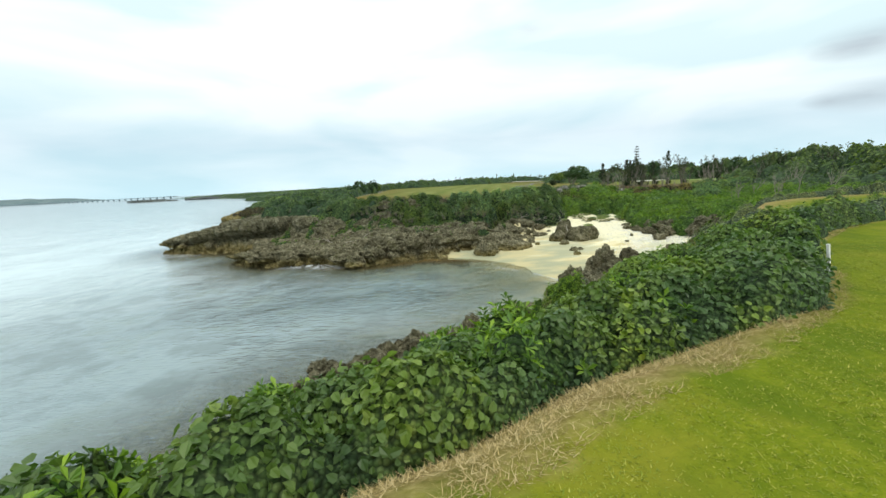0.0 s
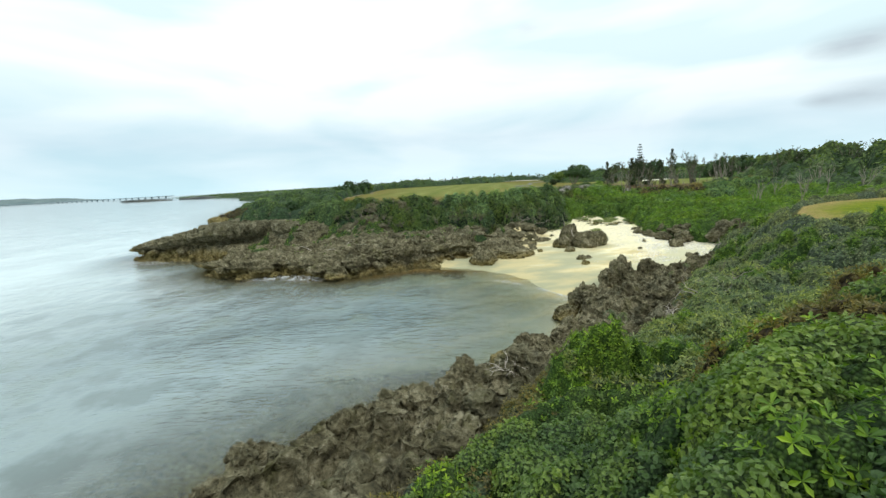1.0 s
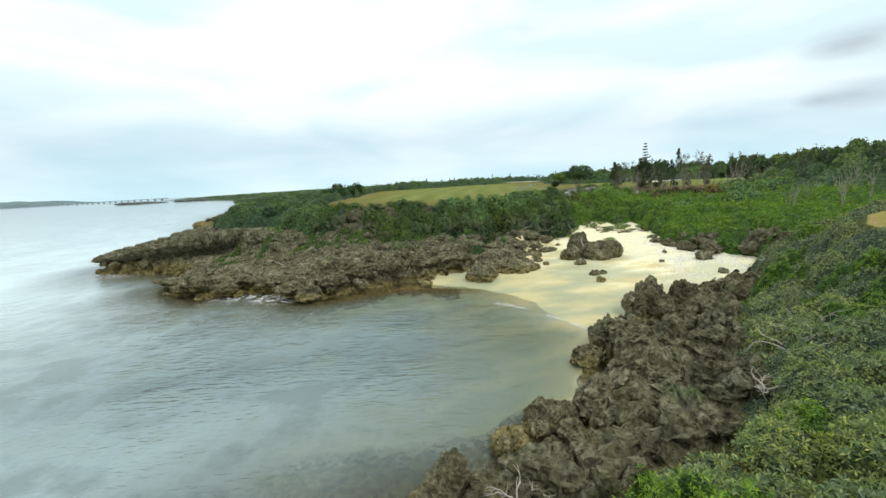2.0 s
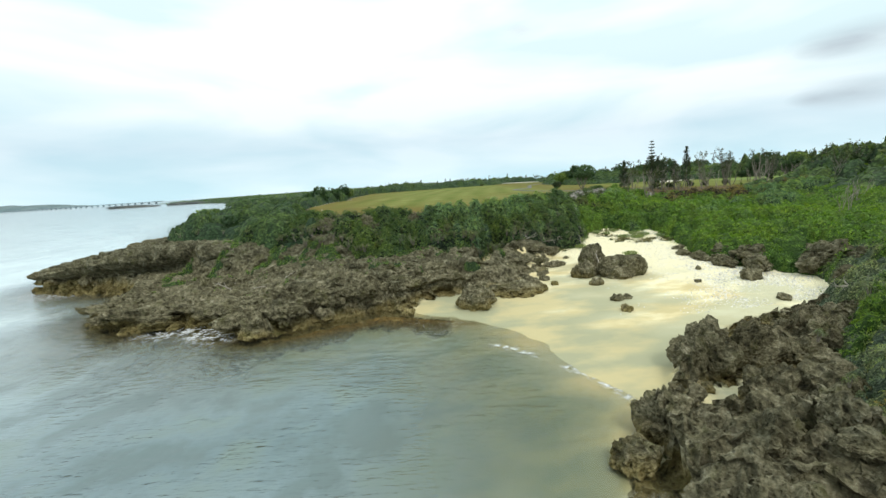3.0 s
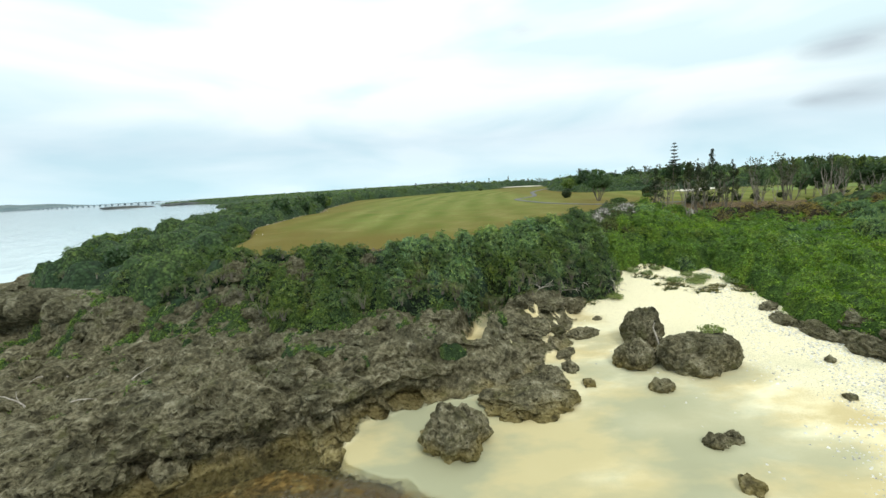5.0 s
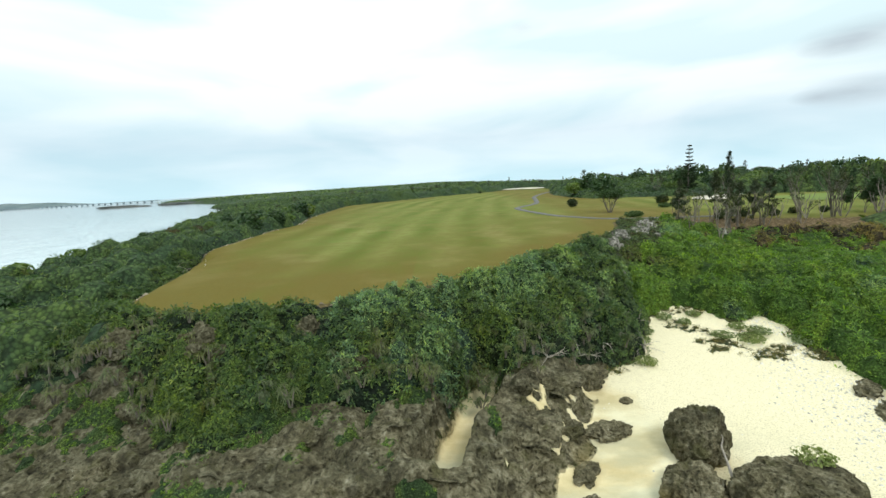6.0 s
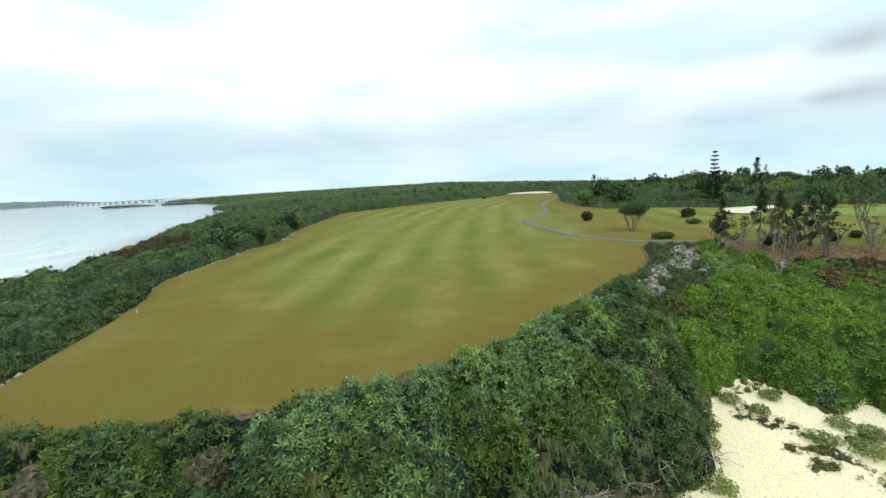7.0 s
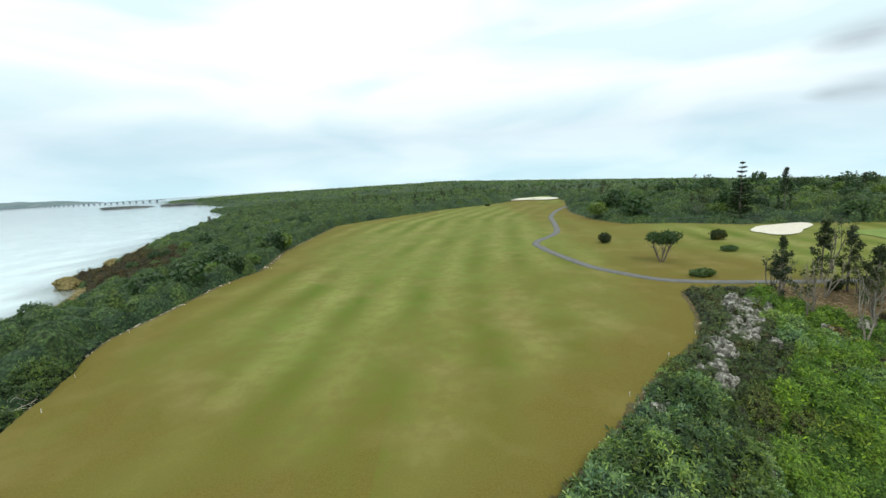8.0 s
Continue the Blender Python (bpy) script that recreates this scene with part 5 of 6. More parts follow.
def ledge(name, line, seed, lip, label, lift=1.0):
    """A wave-cut cliff: a knobbly brow that overhangs a hollow, along a line of (x, y, top)."""
    line = np.array(line, float)
    run = np.concatenate([[0], np.cumsum(np.hypot(*np.diff(line[:, :2], axis=0).T))])
    at = np.arange(0, run[-1], 0.42)
    xs, ys, tops = [np.convolve(np.pad(np.interp(at, run, line[:, k]), 4, mode="edge"), np.ones(9) / 9, "valid") for k in range(3)]
    way = np.stack([np.gradient(xs), np.gradient(ys)], 1)
    way /= np.linalg.norm(way, axis=1, keepdims=True)
    profile = [(-7.0, 0.80), (-4.0, 0.93), (-1.6, 1.0), (0.3, 0.98), (1.3, 0.90), (1.6, 0.76), (1.0, 0.62), (-0.1, 0.50), (-0.7, 0.36), (-0.5, 0.20), (0.5, 0.08), (1.0, -0.05), (1.2, -0.3)]
    m = 44
    po, pf = [np.interp(np.linspace(0, len(profile) - 1, m), np.arange(len(profile)), [q[k] for q in profile]) for k in (0, 1)]
    V = []
    for i in range(len(at)):
        out = Vector((way[i][1], -way[i][0], 0))
        base = float(sea_level(xs[i]))
        bite = 0.55 + 1.5 * max(0.0, noise.noise(Vector((at[i] * 0.16, seed, 0))) + 0.15)
        brow = lip * (0.8 + 0.9 * noise.fractal(Vector((at[i] * 0.22, seed * 2.0, 3)), 0.8, 2.0, 3))
        high = tops[i] - base + 0.5 * noise.fractal(Vector((at[i] * 0.3, seed * 3.0, 5)), 0.8, 2.0, 3)
        for o, f in zip(po, pf):
            reach = o * (brow if o > 0 and f > 0.5 else 1.0) - (bite * math.exp(-((f - 0.36) / 0.16) ** 2) if o > -1.5 else 0)
            p = Vector((xs[i], ys[i], base)) + out * reach + Vector((0, 0, f * high))
            q = p * 0.55 + Vector((seed * 5.1, 0, 0))
            d = 0.75 * noise.fractal(q, 0.85, 2.1, 5) - 0.8 * max(0.0, 0.42 - noise.voronoi(p * 0.62)[0][0]) - 0.35 * max(0.0, 0.40 - noise.voronoi(p * 1.5)[0][0])
            p += (out * (0.9 if o > -1.5 else 0.15) + Vector((0, 0, 0.55))) * d * lift
            V.append(p)
    ob = mesh_object(name, [tuple(p) for p in V], grid_faces(len(at), m), ROCK, smooth=False)
    return tagged(ob, label, "cliff")


ledge("headland_cliff", [(-95, 140, -1.4), (-93, 134, 0.8), (-88, 128.4, 2.6), (-83, 124.6, 4.0), (-78, 121.4, 4.9), (-71, 119.6, 6.4), (-64, 118.4, 7.6), (-58, 116.4, 8.3), (-52, 116.2, 8.8), (-46, 115.2, 9.2), (-38, 112.6, 9.2), (-30, 110.6, 8.2), (-24, 110.6, 6.4), (-19, 111.5, 4.5)], 3, 2.0,
      "dark overhanging limestone cliff of a headland below scrub", 1.3)
ledge("terrace_cliff", [(-54, 101, 0.4), (-52, 97.2, 1.4), (-48.5, 94.3, 2.2), (-39.8, 88.8, 2.7), (-31.5, 90.4, 3.1), (-26.5, 87.6, 3.4), (-20.0, 85.2, 3.7), (-14.4, 87.2, 4.2), (-9.9, 89.6, 4.5), (-4.6, 92.0, 4.6), (-0.9, 93.4, 4.4), (3.4, 97.6, 4.2), (8.6, 99.6, 3.6), (10.4, 100.8, 1.6)], 9, 1.2,
      "brown pitted limestone cliff with wave-cut hollows at the sea", 1.5)
for k, (x, y, sx, sy, sz) in enumerate([(-144, 270.5, 5, 3.5, 3.0), (-136, 264.5, 4.5, 3, 2.6), (-147, 280, 3.5, 6, 2.4), (-150, 298, 3.5, 8, 2.2), (-165, 321, 4, 8, 2.2)]):
    place_rock("crag", rock_shape("crag", 90 + k, 4, (sx, sy, sz), 0.2, 0.9), x, y, 10 * k, label="brown limestone crag of a distant low headland", category="crag", group="distant headland", z=float(sea_level(np.array(x))), sink=0.4)


def build_shore_rocks():
    rng = np.random.default_rng(11)
    kinds = [rock_shape("shore_rock", 80 + k, 4 if k < 3 else 3, (1.0, rng.uniform(0.7, 1.0), rng.uniform(0.7, 1.15)), 0.12, 1.25) for k in range(8)]
    spots = []
    # along the water's edge
    for i in range(len(COAST) - 1):
        (ax, ay), (bx, by) = COAST[i], COAST[i + 1]
        if not (20 < ay < 140 and ax > -98) or (58 < ay < 86 and ax > 0):
            continue
        n = int(math.hypot(bx - ax, by - ay) / 2.6)
        for k in range(n):
            u = (k + rng.random()) / max(n, 1)
            spots.append((ax + (bx - ax) * u + rng.normal(0, 0.6) + 1.2 * (ax > 0), ay + (by - ay) * u + rng.normal(0, 0.6) + (1.3 if ay > 78 else -1.5), rng.uniform(0.5, 1.4)))
    # over the bare terraces
    for poly, count, box in ((ROCK_FAR, 24, (-60, 84, 26, 112)), (ROCK_NEAR, 34, (-16, 22, 44, 72)), (ROCK_NEAR, 36, (-14, 20, 24, 48))):
        while count:
            x, y = rng.uniform(box[0], box[2]), rng.uniform(box[1], box[3])
            X, Y = np.array([x]), np.array([y])
            if dist(poly, X, Y)[0] > 0.5 and dist(LAND, X, Y)[0] > 1.5 and dist(BEACH, X, Y)[0] < -0.5:
                spots.append((x, y, rng.uniform(0.45, 1.2)))
                count -= 1
    for x, y, r in spots[:290]:
        place_rock("shore_rock", kinds[rng.integers(0, 8)], x, y, rng.uniform(0, 360), r, 0.25 * r, "rough pitted brown-grey limestone rock on the shore", "rock", "shore rocks", tilt=rng.uniform(-14, 14))
    # single stones on the sand
    for x, y, r, z in ((28.7, 95.6, 1.1, 0.98), (28.6, 87.6, 0.9, 0.76), (30.2, 88.0, 0.8, 0.83), (28.0, 83.2, 0.75, 0.65), (45.6, 97.0, 0.5, 2.23), (42.1, 91.3, 0.5, 1.68), (48.6, 89.6, 1.3, 2.21), (29.0, 112.6, 0.6, 2.02), (21.8, 100.7, 1.0, 0.80), (22.6, 97.4, 0.7, 0.84), (46.6, 81.2, 0.8, 1.74)):
        place_rock("beach_stone", kinds[int(x * 7) % 8], x, y, x * 37, r, 0.2 * r, "weathered limestone stone lying on pale sand", "stone", "stones on the sand", z=z)


build_shore_rocks()


def build_pale_rocks():
    rng = np.random.default_rng(17)
    kinds = [rock_shape("pale_rock", 120 + k, 3, (1.0, 0.8, 1.1), 0.0, 1.5, PALE_ROCK) for k in range(5)]
    clumps = [(44.5, 147.0), (47.5, 151.5), (51.0, 155.0), (53.5, 158.5), (55.5, 161.5), (58.5, 163.5), (39.5, 141.5), (35.0, 132.5)]
    line = [(24.5, 130.2), (30, 136), (36, 142.5), (41.5, 147.8), (47, 152.5), (51.5, 158), (54, 164), (57, 166.5)]
    for k in range(105):
        i = rng.integers(0, len(line) - 1) if k % 2 else rng.integers(4, len(line) - 1)
        u = rng.random()
        off = abs(rng.normal(0.6, 1.6)) + (abs(rng.normal(0, 5.0)) if k % 4 == 0 else 0)
        x = line[i][0] + (line[i + 1][0] - line[i][0]) * u + 0.75 * off
        y = line[i][1] + (line[i + 1][1] - line[i][1]) * u - 0.6 * off
        big = 1.0 if i > 1 else 0.75
        if k % 5 < 2:
            a, b = clumps[rng.integers(0, len(clumps))]
            x, y, big = a + rng.normal(0, 1.3), b + rng.normal(0, 1.0), 1.1
        X, Y = np.array([x]), np.array([y])
        place_rock("pale_rock", kinds[rng.integers(0, 5)], x, y, rng.uniform(0, 360), rng.uniform(0.4, 1.05) * big, 0.0, "pale grey jagged limestone rock in scrub beside a fairway", "rock", "pale rocks beside the fairway",
                   z=float(lay(X, Y)[0][0]) + rng.uniform(0.1, 0.65), tilt=rng.uniform(-20, 20))


build_pale_rocks()
for k, (x, y, r, dz) in enumerate(((-16.5, 110.4, 1.7, 1.4), (-9.2, 109.8, 1.9, 1.6), (-7.4, 109.4, 1.3, 1.3), (-0.5, 111.8, 1.2, 1.5), (-21.8, 113.9, 1.3, 1.1), (4.5, 110.0, 1.5, 1.2), (9.5, 112.4, 1.4, 1.3), (-13.0, 107.8, 1.2, 1.0))):
    place_rock("crag", rock_shape("crag", 200 + k, 4, (1.0, 0.8, 0.9), 0.1, 1.2), x, y, 47 * k, r, 0.0, "grey pitted limestone crag showing through bank scrub", "crag", "crags on the bank", z=float(lay(np.array([x]), np.array([y]))[0][0]) + dz - 0.6 * r)


def build_rubble():
    rng = np.random.default_rng(23)
    n = 60000
    x, y = rng.uniform(24, 57, n), rng.uniform(80, 134, n)
    keep = (dist(BEACH, x, y) > 0.6) & (rng.random(n) < np.clip((x - 0.25 * (y - 90) - 35.5) / 12, 0.004, 1) * step(0.34, 0.62, fbm(x / 3, y / 3, 3, 55)))
    x, y = x[keep], y[keep]
    z = ground_height(x, y)
    r = rng.uniform(0.04, 0.17, len(x)) * rng.uniform(0.6, 1.2, len(x))
    a = rng.uniform(0, 6.28, len(x))
    ring = [(1, 0, 0), (-0.3, 0.8, 0.1), (-0.7, -0.6, 0), (0, 0, 0.75)]
    V = np.stack([np.stack([x + r * (u * np.cos(a) - w * np.sin(a)), y + r * (u * np.sin(a) + w * np.cos(a)), z + r * h * 0.9 - 0.01], 1) for u, w, h in ring], 1).reshape(-1, 3)
    o = (np.arange(len(x)) * 4)[:, None]
    F = np.concatenate([o + [0, 1, 3], o + [1, 2, 3], o + [2, 0, 3]])
    tagged(mesh_object("coral_rubble", V, F, CORAL, smooth=False), "scattered white coral rubble on the beach", "rubble", kind="stuff")


build_rubble()


VERGE_STONE = node_material("verge_stone", lambda nt, N, L: surface(N, L, ramp(N, L, N("ShaderNodeNewGeometry").outputs["Random Per Island"], (0.0, (0.10, 0.085, 0.055)), (0.6, (0.22, 0.19, 0.13)), (1.0, (0.48, 0.43, 0.34))), 0.9))


def build_verge():
    rng = np.random.default_rng(29)
    n = 60000
    x, y = rng.uniform(-42, 56, n), rng.uniform(112, 310, n)
    d = dist(FAIRWAY, x, y)
    k = (d < -0.1) & (d > -1.2) & (fbm(x / 5, y / 5, 2, 93) > 0.45) & ((x < -20) | (rng.random(n) < 0.6))
    x, y = x[k][:3000], y[k][:3000]
    z = ground_height(x, y)
    r = rng.uniform(0.10, 0.55, len(x)) * rng.uniform(0.4, 1.0, len(x))
    a = rng.uniform(0, 6.28, len(x))
    ring = [(1, 0, 0), (-0.3, 0.8, 0.1), (-0.7, -0.6, 0), (0.1, 0.1, 0.75)]
    V = np.stack([np.stack([x + r * (u * np.cos(a) - w * np.sin(a)), y + r * (u * np.sin(a) + w * np.cos(a)), z + r * h * 0.9 - 0.02], 1) for u, w, h in ring], 1).reshape(-1, 3)
    o = (np.arange(len(x)) * 4)[:, None]
    F = np.concatenate([o + [0, 1, 3], o + [1, 2, 3], o + [2, 0, 3]])
    tagged(mesh_object("verge_stones", V, F, VERGE_STONE, smooth=False), "small pale stones along the edge of a fairway", "stones", kind="stuff")


build_verge()


# ---- golf course ----
def ribbon(name, line, width, mat, lift, label, category):
    pts = []
    for i in range(len(line) - 1):
        n = max(2, int(math.hypot(line[i + 1][0] - line[i][0], line[i + 1][1] - line[i][1]) / 1.5))
        for k in range(n):
            p0, p1, p2, p3 = line[max(i - 1, 0)], line[i], line[i + 1], line[min(i + 2, len(line) - 1)]
            t = k / n
            pts.append([0.5 * (2 * p1[c] + (p2[c] - p0[c]) * t + (2 * p0[c] - 5 * p1[c] + 4 * p2[c] - p3[c]) * t * t + (3 * p1[c] - p0[c] - 3 * p2[c] + p3[c]) * t ** 3) for c in (0, 1)])
    pts = np.array(pts + [line[-1]], float)
    way = np.gradient(pts, axis=0)
    way /= np.linalg.norm(way, axis=1, keepdims=True)
    side = np.stack([-way[:, 1], way[:, 0]], 1)
    rows = []
    for k, (w, dz) in enumerate(((-0.5, -0.15), (-0.48, 0.0), (-0.16, 0.012), (0.16, 0.012), (0.48, 0.0), (0.5, -0.15))):
        q = pts + side * width * w
        rows.append(np.stack([q[:, 0], q[:, 1], ground_height(q[:, 0], q[:, 1]) + lift + dz], 1))
    V = np.stack(rows, 1).reshape(-1, 3)
    return tagged(mesh_object(name, V, grid_faces(len(pts), 6)[:, ::-1], mat), label, category, kind="structure")


CONCRETE = node_material("worn_concrete", lambda nt, N, L: surface(N, L, ramp(N, L, noise_node(N, L, 0.8, 6, 0.65), (0.3, (0.095, 0.097, 0.092)), (0.7, (0.155, 0.157, 0.150))), 0.85, noise_node(N, L, 20.0, 4), 0.3, 0.01))
ribbon("cart_path", [(84, 172), (66, 174.2), (57, 176), (51.5, 178.5), (47.9, 183.1), (43.8, 190.1), (41.1, 201.7), (38.9, 215.5), (39.6, 226), (49.9, 243.8), (56.5, 273.7), (60.4, 294.3), (70.6, 323.9), (84, 350)], 2.1, CONCRETE, 0.12,
       "winding grey concrete cart path across the grass", "path")


def blob_patch(name, centre, radii, turn, seed, mat, lift, label, category, dish=0.0):
    n, rings = 40, 6
    V = [(centre[0], centre[1])]
    for j in range(1, rings + 1):
        for k in range(n):
            a = 2 * math.pi * k / n
            r = (j / rings) * (1 + 0.20 * math.sin(2 * a + seed) + 0.14 * math.sin(3 * a + 2.1 * seed) + 0.06 * math.sin(5 * a + seed))
            u, w = r * radii[0] * math.cos(a), r * radii[1] * math.sin(a)
            c, s_ = math.cos(radians(turn)), math.sin(radians(turn))
            V.append((centre[0] + u * c - w * s_, centre[1] + u * s_ + w * c))
    V = np.array(V)
    rim = np.array([0] + [j for j in range(1, rings + 1) for _ in range(n)]) / rings
    z = ground_height(V[:, 0], V[:, 1]) + lift - 0.14 * (rim > 0.99) + dish * (rim ** 2 - 0.4)
    F = [(0, 1 + k, 1 + (k + 1) % n) for k in range(n)]
    for j in range(rings - 1):
        for k in range(n):
            a, b = 1 + j * n + k, 1 + j * n + (k + 1) % n
            F += [(a, a + n, b + n), (a, b + n, b)]
    return tagged(mesh_object(name, np.column_stack([V, z]), F, mat), label, category, kind="structure")


BUNKER_SAND = node_material("bunker_sand", lambda nt, N, L: surface(N, L, ramp(N, L, noise_node(N, L, 1.0, 6, 0.6), (0.3, (0.52, 0.49, 0.39)), (0.7, (0.66, 0.63, 0.53))), 0.95))
GREEN_TURF = node_material("putting_turf", lambda nt, N, L: surface(N, L, ramp(N, L, noise_node(N, L, 0.35, 5, 0.6), (0.3, (0.105, 0.165, 0.028)), (0.7, (0.175, 0.235, 0.048))), 0.9))
blob_patch("bunker", (113, 229), (12, 7), 30, 1.0, BUNKER_SAND, 0.22, "white sand bunker sunk in the grass beside woodland", "bunker", 0.25)
blob_patch("bunker", (80, 428), (16, 18), 0, 2.2, BUNKER_SAND, 0.5, "far white sand bunker at the end of a fairway", "bunker", 0.3)
blob_patch("putting_green", (142, 209), (22, 13), -10, 0.4, GREEN_TURF, 0.20, "bright green closely mown putting green", "green", 0.15)
blob_patch("putting_green", (93, 440), (14, 22), 0, 1.7, GREEN_TURF, 0.35, "distant bright green putting green", "green", 0.2)


def stake_mesh():
    bm = bmesh.new()
    bmesh.ops.create_cube(bm, size=1.0)
    for v in bm.verts:
        v.co = Vector((v.co.x * 0.075, v.co.y * 0.075, (v.co.z + 0.5) * 0.95 - 0.1))
    top = [f for f in bm.faces if f.normal.z > 0.9]
    bmesh.ops.inset_region(bm, faces=top, thickness=0.012)
    for f in top:
        for v in f.verts:
            v.co.z += 0.02
    bmesh.ops.bevel(bm, geom=[e for e in bm.edges if abs(e.verts[0].co.z - e.verts[1].co.z) > 0.3], offset=0.006, segments=1, affect="EDGES")
    me = bpy.data.meshes.new("stake")
    bm.to_mesh(me)
    bm.free()
    me.materials.append(WHITE)
    return me


def build_stakes():
    me = stake_mesh()
    for x, y, lean in ((11.75, 6.6, 6), (14.4, 12.3, -4), (24.5, 132.5, 2), (29.6, 139.2, -3), (37, 146.8, 3), (43.2, 152.6, 0), (-26, 141, 2), (-31.3, 150.5, -2), (-34, 163, 3), (-33.8, 176, 0), (-33.4, 191, 2), (-30.5, 206, -2), (-36, 236, 0)):
        ob = new("boundary_stake", me)
        z = gh(x, y)
        tall = 1.0 if y < 20 else 0.5
        ob.matrix_basis = pose(x, y, z, 0, lean, 10 * x) @ Matrix.Diagonal((tall, tall, tall, 1))
        tagged(ob, "short white boundary stake standing in grass", "stake", "boundary stakes")


build_stakes()


# ---- trees ----
def scraggly_tree(seed, height, stems=3, leafy=1.0, bark=None, label="thin many-stemmed tree with sparse dark foliage", group="sparse trees"):
    rng = np.random.default_rng(seed)
    ob = thing("sparse_tree", label, "tree", group)
    tubes, tips = [], []
    for k in range(stems):
        a = rng.uniform(0, 6.28)
        grow(rng, (0.25 * math.cos(a), 0.25 * math.sin(a), -0.3), (0.28 * math.cos(a), 0.28 * math.sin(a), 1), height * 0.5 * rng.uniform(0.8, 1.15), 0.15, 2, tubes, tips, 0.11, 3, 0.42, 0.58, 0.12)
    V, F = tubes_mesh(tubes, 3)
    tone_part("trunk", V, F, bark or BARK, ob)
    if leafy:
        sel = [p for p, d in tips if rng.random() < leafy]
        V, F = crown_mesh(rng, sel, height * 0.06, 15 if leafy > 1 else 10, 0.40, 1.0, wide=0.34)
        tone_part("crown", V, F, LEAF_GREY, ob, 0.5)
    return ob


def grove_tree(seed, height):
    """A broad-leaved tree: forked trunk and an uneven crown of leafy clumps with gaps."""
    rng = np.random.default_rng(seed)
    ob = thing("grove_tree", "tall dark broad-leaved tree with a ragged crown in a grove", "tree", "grove trees")
    tubes, tips = [], []
    for k in range(2):
        a = rng.uniform(0, 6.28)
        grow(rng, (0.2 * math.cos(a), 0.2 * math.sin(a), -0.4), (0.22 * math.cos(a), 0.22 * math.sin(a), 1), height * 0.46, 0.22, 2, tubes, tips, 0.10, 4, 0.62, 0.55, 0.10)
    V, F = tubes_mesh(tubes, 4)
    tone_part("trunk", V, F, BARK, ob)
    V, F = crown_mesh(rng, [p for p, d in tips if rng.random() < 0.9], height * 0.10, 60, 0.55, 0.75, wide=0.36)
    tone_part("crown", V, F, LEAF_FAR, ob, 0.30)
    return ob


def umbrella_tree():
    rng = np.random.default_rng(5)
    ob = thing("umbrella_tree", "multi-stemmed tree with a flat-topped dark crown on dry grass", "tree", where=(59.4, 193, gh(59.4, 193)))
    tubes, tips = [], []
    for k in range(6):
        a = k * 1.05
        grow(rng, (0.3 * math.cos(a), 0.3 * math.sin(a), -0.2), (0.42 * math.cos(a), 0.42 * math.sin(a), 1), 4.2, 0.17, 1, tubes, tips, 0.10, 4, 0.7, 0.5, 0.06)
    V, F = tubes_mesh(tubes, 5)
    tone_part("trunk", V, F, BARK, ob)
    c = [(p[0] * 0.9, p[1] * 0.9, p[2] * 0.55 + 2.9) for p, d in tips if rng.random() < 0.9]
    V, F = crown_mesh(rng, c, 1.2, 60, 0.38, 0.75, wide=0.4)
    tone_part("crown", V, F, LEAF_FAR, ob, 0.45)


umbrella_tree()


def norfolk_pine():
    rng = np.random.default_rng(6)
    x, y = 113.5, 248.5
    ob = thing("norfolk_pine", "tall tiered dark conifer rising above woodland", "tree", where=(x, y, gh(x, y)))
    H = 20.5
    tubes = [([(0, 0, -0.3), (0.1, 0, H * 0.5), (0, 0.1, H)], [0.35, 0.2, 0.04])]
    pts = []
    z = 3.0
    while z < H - 0.3:
        u = (z - 3) / (H - 3)
        reach = (2.9 * (1 - u) + 0.9) * (1.0 if u < 0.55 else 0.8)
        for k in range(6):
            a = rng.uniform(0, 6.28)
            e = np.array([math.cos(a), math.sin(a), 0.22]) * reach * rng.uniform(0.75, 1.1)
            tubes.append(([(0, 0, z), e * 0.5 + (0, 0, z - 0.05), e + (0, 0, z)], [0.05, 0.035, 0.015]))
            pts += [e * w + (0, 0, z + 0.05) for w in np.linspace(0.3, 1, 6)] * (3 if u < 0.62 else 1)
        z += 0.95 if u < 0.5 else 1.5
    V, F = tubes_mesh(tubes, 4)
    tone_part("trunk", V, F, BARK, ob)
    V, F = crown_mesh(rng, pts, 0.38, 6, 0.46, 0.7, wide=0.25)
    tone_part("crown", V, F, LEAF_DARK, ob, 0.4)


norfolk_pine()


def column_tree(seed, height, reach, label, category="tree", name="column_conifer", mat=None, gaps=0.5, dense=15):
    rng = np.random.default_rng(seed)
    ob = thing(name, label, category)
    tubes = [([(0, 0, -0.3), (0.15, 0.05, height * 0.5), (0, 0.1, height)], [0.22, 0.13, 0.03])]
    c = []
    for k in range(int(height * 4.5)):
        u = rng.random() ** 0.8
        r = reach * (1 - u) ** 0.6 * (0.55 + gaps * math.sin(u * 23 + seed) * 0.5 + 0.3)
        a = rng.uniform(0, 6.28)
        p = np.array([r * math.cos(a), r * math.sin(a), height * (0.10 + 0.9 * u)])
        c.append(p)
        if k % 4 == 0:
            tubes.append(([(0, 0, p[2] - r * 0.4), p * (0.5, 0.5, 1) - (0, 0, r * 0.15), p], [0.05, 0.035, 0.012]))
    V, F = tubes_mesh(tubes, 4)
    tone_part("trunk", V, F, BARK, ob)
    V, F = crown_mesh(rng, c, reach * 0.30, dense, 0.34, 1.1, wide=0.28)
    tone_part("crown", V, F, mat or LEAF_DARK, ob, 0.4)
    return ob


def put(ob, x, y, turn=0, scale=1.0, sink=0.0):
    ob.matrix_basis = pose(x, y, gh(x, y) - sink, 0, 0, turn) @ Matrix.Diagonal((scale, scale, scale, 1))


